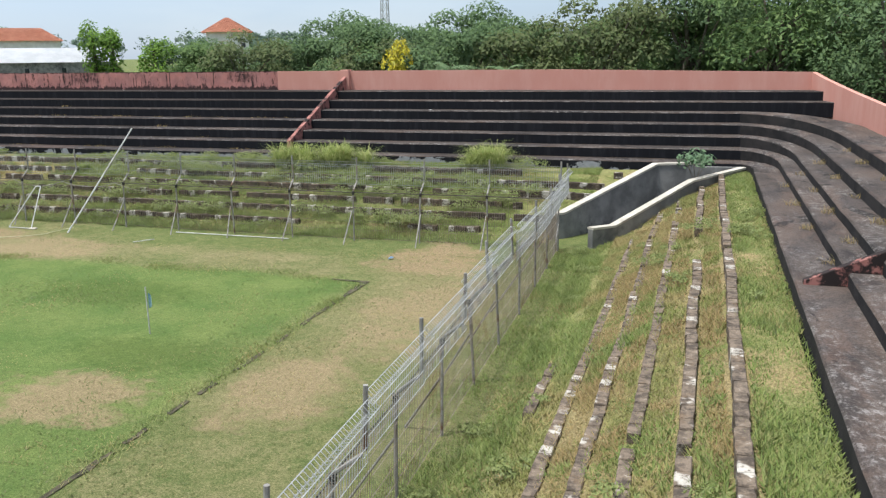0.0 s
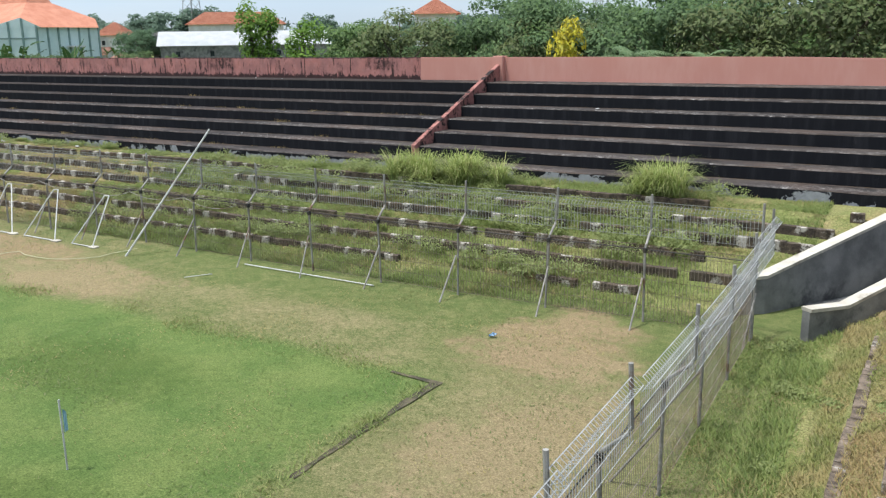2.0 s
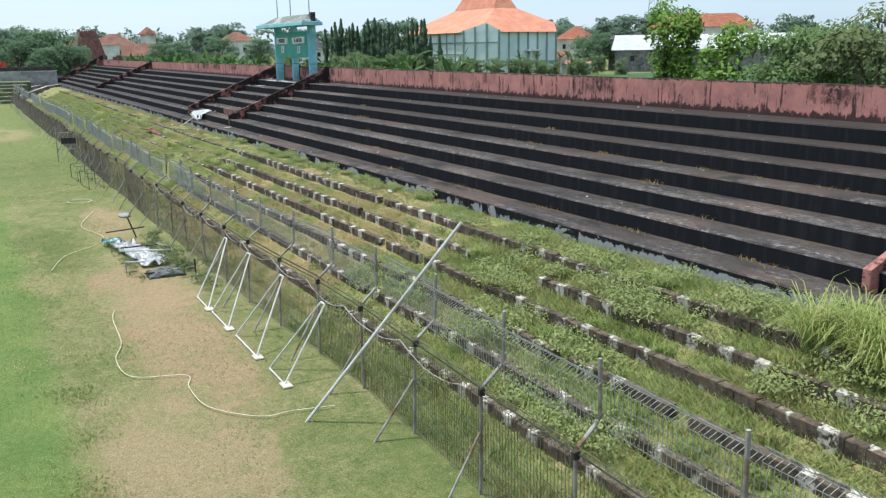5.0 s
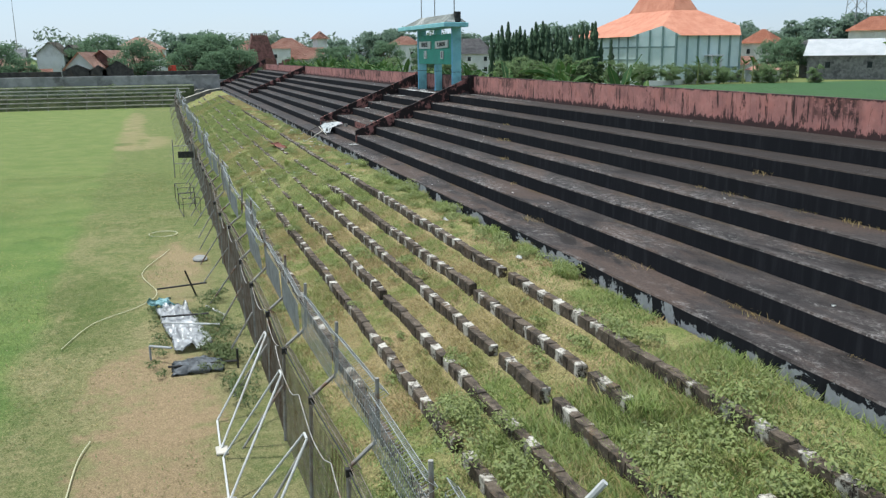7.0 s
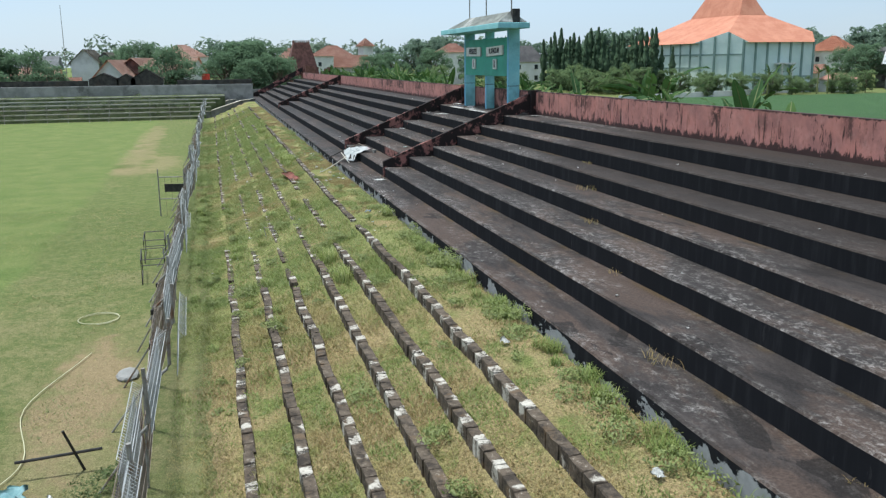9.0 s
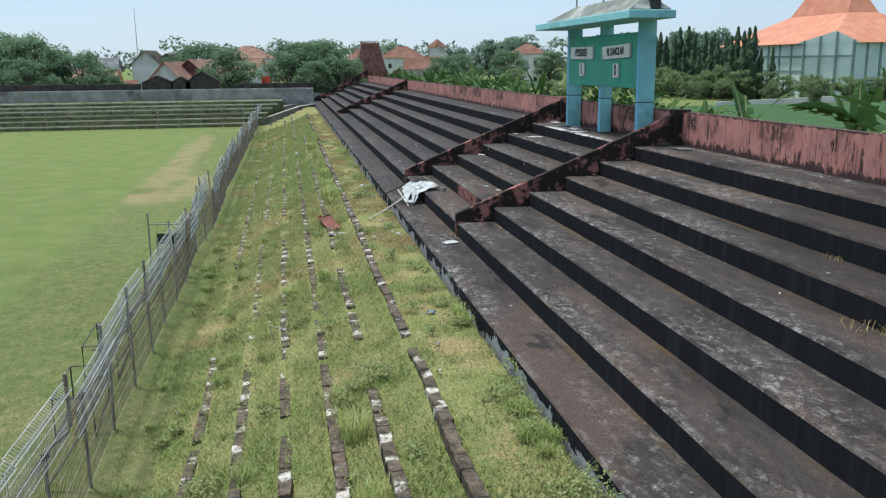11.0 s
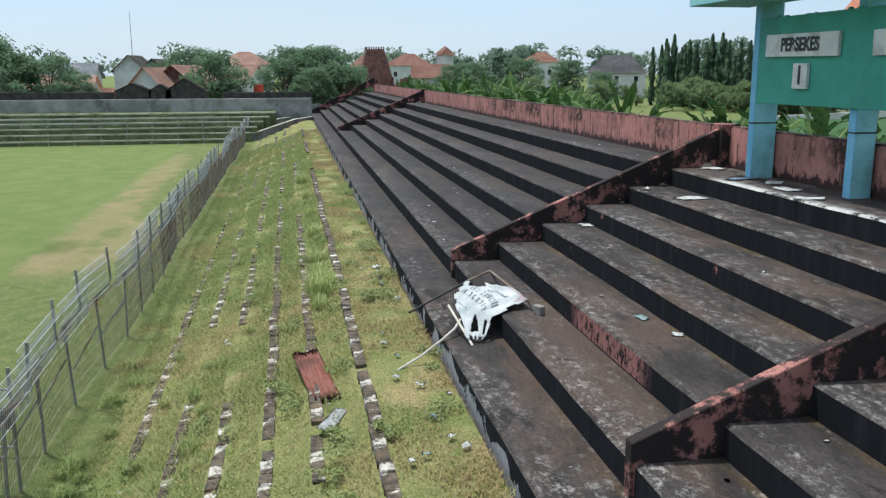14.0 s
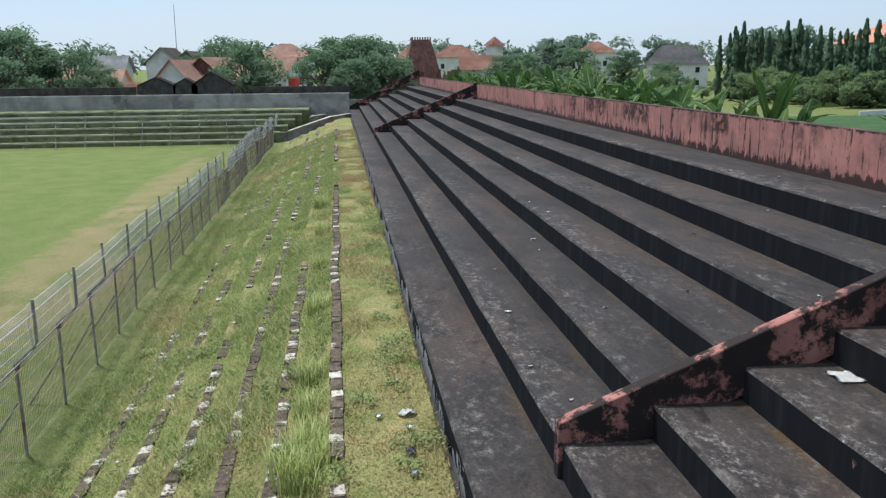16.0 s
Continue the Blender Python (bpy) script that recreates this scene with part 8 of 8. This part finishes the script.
clump("dry_tuft", [(-15.9 - 0.62 * i + 0.5 * math.sin(i * 5.3), Y_FRONT + TREAD * (1 + (i * 3) % 6) - 0.05, T0 + RISE * ((i * 3) % 6) - 0.01, 0.15 + 0.15 * (i % 3)) for i in range(26)], 0.16, 0.9, 90, 0.010, DRY_MAT, "dry brown grass caught in the step joints", 0.6, 0.9, 69)
clump("dry_tuft", [(EDGES_E[1 + i % 4] - 0.06, 18.5 + i * 0.82, LEVELS_E[i % 4] - 0.01, 0.3 + 0.1 * (i % 3)) for i in range(16)], 0.28, 0.6, 130, 0.010, DRY_MAT, "dry grass tufts in the step joints of the corner", 0.6, 0.9, 64)
clump("dry_tuft", [(-4.0 - 1.1 * i, 33.5 + 0.1 * math.sin(i), 1.62, 0.3) for i in range(14)], 0.4, 1.2, 90, 0.010, DRY_MAT, "dry weed stalks along the foot of the stand", 0.3, 0.5, 65)


def weeds(name, spots, count, size, label, material, seed, rad=0.28):
    rs = random.Random(seed)
    cs, rr = [], []
    for x, y, z, s in spots:
        for k in range(5):
            cs.append((x + rs.uniform(-0.5, 0.5) * s, y + rs.uniform(-0.3, 0.3) * s, z + rs.uniform(0.02, 0.20) * s))
            rr.append(rad * s * rs.uniform(0.5, 1.1))
    v, q = leafy(cs, rr, count, size, seed, 0.7)
    return tagged(part(name, raw_mesh(name, v, q, 4, material), None), label, "weeds", kind="stuff")


rs = random.Random(99)
spots = []
for i in range(80):
    x, y = rs.uniform(-26, -4), rs.uniform(28.2, 33.3)
    spots.append((x, y, 0.07 + ROW_RISE * sum(y > r for r in ROWS_N), rs.uniform(0.7, 1.5)))
weeds("terrace_weeds", spots, 52000, 0.036, "thick low weeds overgrowing the terrace rows", WEED_MAT, 71, 0.36)
spots = []
for i in range(60):
    x = -26.0 - 1.15 * i + rs.uniform(-0.6, 0.6)
    if rs.random() < 0.66:
        spots.append((x, 33.50 + rs.uniform(-0.25, 0.12), 1.68, rs.uniform(0.35, 0.95) * (1.35 if x > -47 else 1.0)))
weeds("foot_weeds", spots, 15000, 0.030, "green weeds along the foot of the stand", WEED_MAT, 72)
spots = []
for i in range(130):
    x, y = rs.uniform(-78, -24), rs.uniform(28.0, 33.0)
    spots.append((x, y, 0.05 + ROW_RISE * sum(y > r for r in ROWS_N), rs.uniform(0.3, 0.7)))
for i in range(34):
    x, y = rs.uniform(-2.2, 3.1), rs.uniform(5.0, 27.0)
    spots.append((x, y, 0.05 + ROW_RISE * sum(x > r for r in ROWS_E), rs.uniform(0.4, 0.9)))
weeds("scattered_weeds", spots, 40000, 0.030, "low leafy weeds scattered over the terraces", WEED_MAT, 73)
spots = []
for i in range(520):
    k = rs.randrange(6)
    spots.append((ROWS_W[k] + rs.uniform(-0.7, 0.25), rs.uniform(-48, 26.5), TOPS_W[k] - rs.uniform(0.0, 0.35), rs.uniform(0.7, 1.5)))
weeds("far_bank_weeds", spots, 30000, 0.060, "rank green weeds on the far terrace", LEAF_DULL, 75, 0.30)
weeds("fence_weeds", [(-36.4 + 0.42 * i + rs.uniform(-0.2, 0.2), 26.15 + rs.uniform(-0.25, 0.45), 0.08, rs.uniform(0.5, 0.9)) for i in range(14)] + [(-36.0 + 0.7 * i, 25.0 + rs.uniform(-0.15, 0.1), 0.04, 0.45) for i in range(8)] + [(-32.5 + rs.uniform(-2.0, 1.5), 26.4 + rs.uniform(-0.3, 0.6), 0.10, rs.uniform(0.4, 0.8)) for i in range(7)] + [(-29.5 + rs.uniform(-0.8, 0.8), 26.6, 0.1, 0.8) for i in range(3)], 7000, 0.032, "straggling weeds at the fence foot", LEAF_DULL, 74)
shrub = thing("shrub", "grey-green leafy shrub growing over the stair wall", "shrub", pose(1.35, 32.2, 1.5))
bm = bmesh.new()
for k in range(7):
    tube(bm, [(0, 0, 0), (0.25 * math.cos(k * 0.9), 0.25 * math.sin(k * 0.9), 0.55), (0.42 * math.cos(k * 0.9), 0.42 * math.sin(k * 0.9), 0.95)], 0.012, 4, 0.005)
part("stems", bm, BARK, shrub)
v, q = leafy([(0.42 * math.cos(k * 0.9), 0.42 * math.sin(k * 0.9), 0.75 + 0.12 * math.sin(k * 3)) for k in range(7)] + [(0, 0, 0.7), (0, 0, 1.0)], [0.30] * 9, 420, 0.085, 81, 0.9)
part("leaves", raw_mesh("leaves", v, q, 4, make_blades("grey_green_leaf", [(0.10, 0.18, 0.09), (0.15, 0.24, 0.13), (0.20, 0.29, 0.17)], 0.0, 0.5)), None, shrub)


# ---- kerb blocks of the terrace rows ----
def block_mesh(seed, length):
    """A rough precast block, its edges broken and its ends out of true."""
    r = random.Random(seed)
    bm = bmesh.new()
    x0, x1, y0, y1, z0, z1 = -length / 2, length / 2, -0.088, 0.088, -0.34, 0.0
    c = 0.011
    prof = [(y0, z0), (y0, z1 - c), (y0 + c, z1), (y1 - c, z1), (y1, z1 - c), (y1, z0)]
    rings = []
    for x in (x0, x0 + c, 0.0, x1 - c, x1):
        sh = c if x in (x0, x1) else 0.0
        rings.append([bm.verts.new((x, y * (1 - sh) + r.uniform(-0.010, 0.010), (z - sh if z > -0.1 else z) + r.uniform(-0.012, 0.012))) for y, z in prof])
    for a, b in zip(rings, rings[1:]):
        for k in range(5):
            bm.faces.new((a[k], b[k], b[k + 1], a[k + 1]))
    bm.faces.new(rings[0])
    bm.faces.new(rings[-1][::-1])
    bmesh.ops.recalc_face_normals(bm, faces=bm.faces)
    return bm


PERIOD, CUTS = 0.74, ((0.0, 0.32), (0.32, 0.42))
SHAPES = {(side, k, j): mesh_of(block_mesh(900 + k, CUTS[j][1] - 0.001), "block", m) for side, m in (("x", BLOCK_LONG), ("y", BLOCK_END)) for k in range(7) for j in range(2)}


def rows_of_blocks(owner, rows, along, start, stop, near, crowded):
    """Lays the rows; the near stretch as single pieces, the rest joined."""
    r = random.Random(len(rows) * 7 + (3 if along == "x" else 9))
    far = []
    count = 0
    for i, u in enumerate(rows):
        n = int((stop - start) / PERIOD) * 2
        shift = r.uniform(0, PERIOD)
        for j in range(n):
            at, length = CUTS[j % 2]
            s = start + shift + (j // 2) * PERIOD + at + length / 2
            if s > (end_north(u) if along == "x" else end_east(u)) - 0.3:
                continue
            lost = noise.noise((s * 0.16, i * 1.9, 2.2 if along == "x" else 8.8))
            if lost > crowded(s, i) or r.random() < 0.035:
                continue
            key = (along, r.randrange(7), j % 2)
            sink = 0.035 * noise.noise((s * 0.45, i * 3.1, 6.6)) + r.uniform(-0.014, 0.010) - (0.05 if i == 0 else 0)
            top = ROW_RISE * (i + 1) + (0.10 if along == "x" and s > -25 else 0.085 if along == "x" and s > -46 else 0.03) + sink - (((0.085, 0.080, 0.070, 0.050, 0.045, 0.0)[i] - (0.022 if s < -58 else 0.0)) if along == "x" and s < -46 else (0.05, 0.05, 0.035, 0.015, -0.05, -0.08)[i] if along == "y" else 0)
            off = 0.05 * noise.noise((s * 0.5, i * 2.3, 4.1)) + r.uniform(-0.008, 0.008)
            if along == "x":
                m = pose(s, u + off, top, r.uniform(-1.5, 1.5), r.uniform(-0.9, 0.9), r.uniform(-1.0, 1.0))
            else:
                m = pose(u + off, s, top, r.uniform(-0.9, 0.9), r.uniform(-1.5, 1.5), -90 + r.uniform(-1, 1))
            if near[0] < s < near[1] and count < 300:
                ob = part("block", SHAPES[key], None, owner)
                ob.matrix_world = m
                count += 1
            else:
                far.append((key, m))
    vs, fs, base = [], [], 0
    for k, m in far:
        me = SHAPES[k]
        vs += [tuple(m @ v.co) for v in me.vertices]
        fs += [tuple(base + i for i in f.vertices) for f in me.polygons]
        base += len(me.vertices)
    me = bpy.data.meshes.new("far_blocks")
    me.from_pydata(vs, [], fs)
    me.materials.append(BLOCK_LONG if along == "x" else BLOCK_END)
    part("far_blocks", me, None, owner)["kind"] = "stuff"


def north_gaps(s, i):
    if s > -24:
        return 0.38 if s > -9 or i < 3 else 0.16
    if s > -47:
        return 0.95
    if i == 5:
        return 0.45 if s > -85 else 0.1
    return (0.14, 0.22, 0.30, 0.34, 0.32)[i] if s > -85 else 0.05


rows_of_blocks(bank_north, ROWS_N, "x", -134.0, 0.0, (-71.0, -29.0), north_gaps)
rows_of_blocks(bank_east, ROWS_E, "y", -20.0, 32.0, (7.0, 27.0), lambda s, i: (-0.12, 0.15, 0.30, 0.45, 0.6, 0.7)[i])
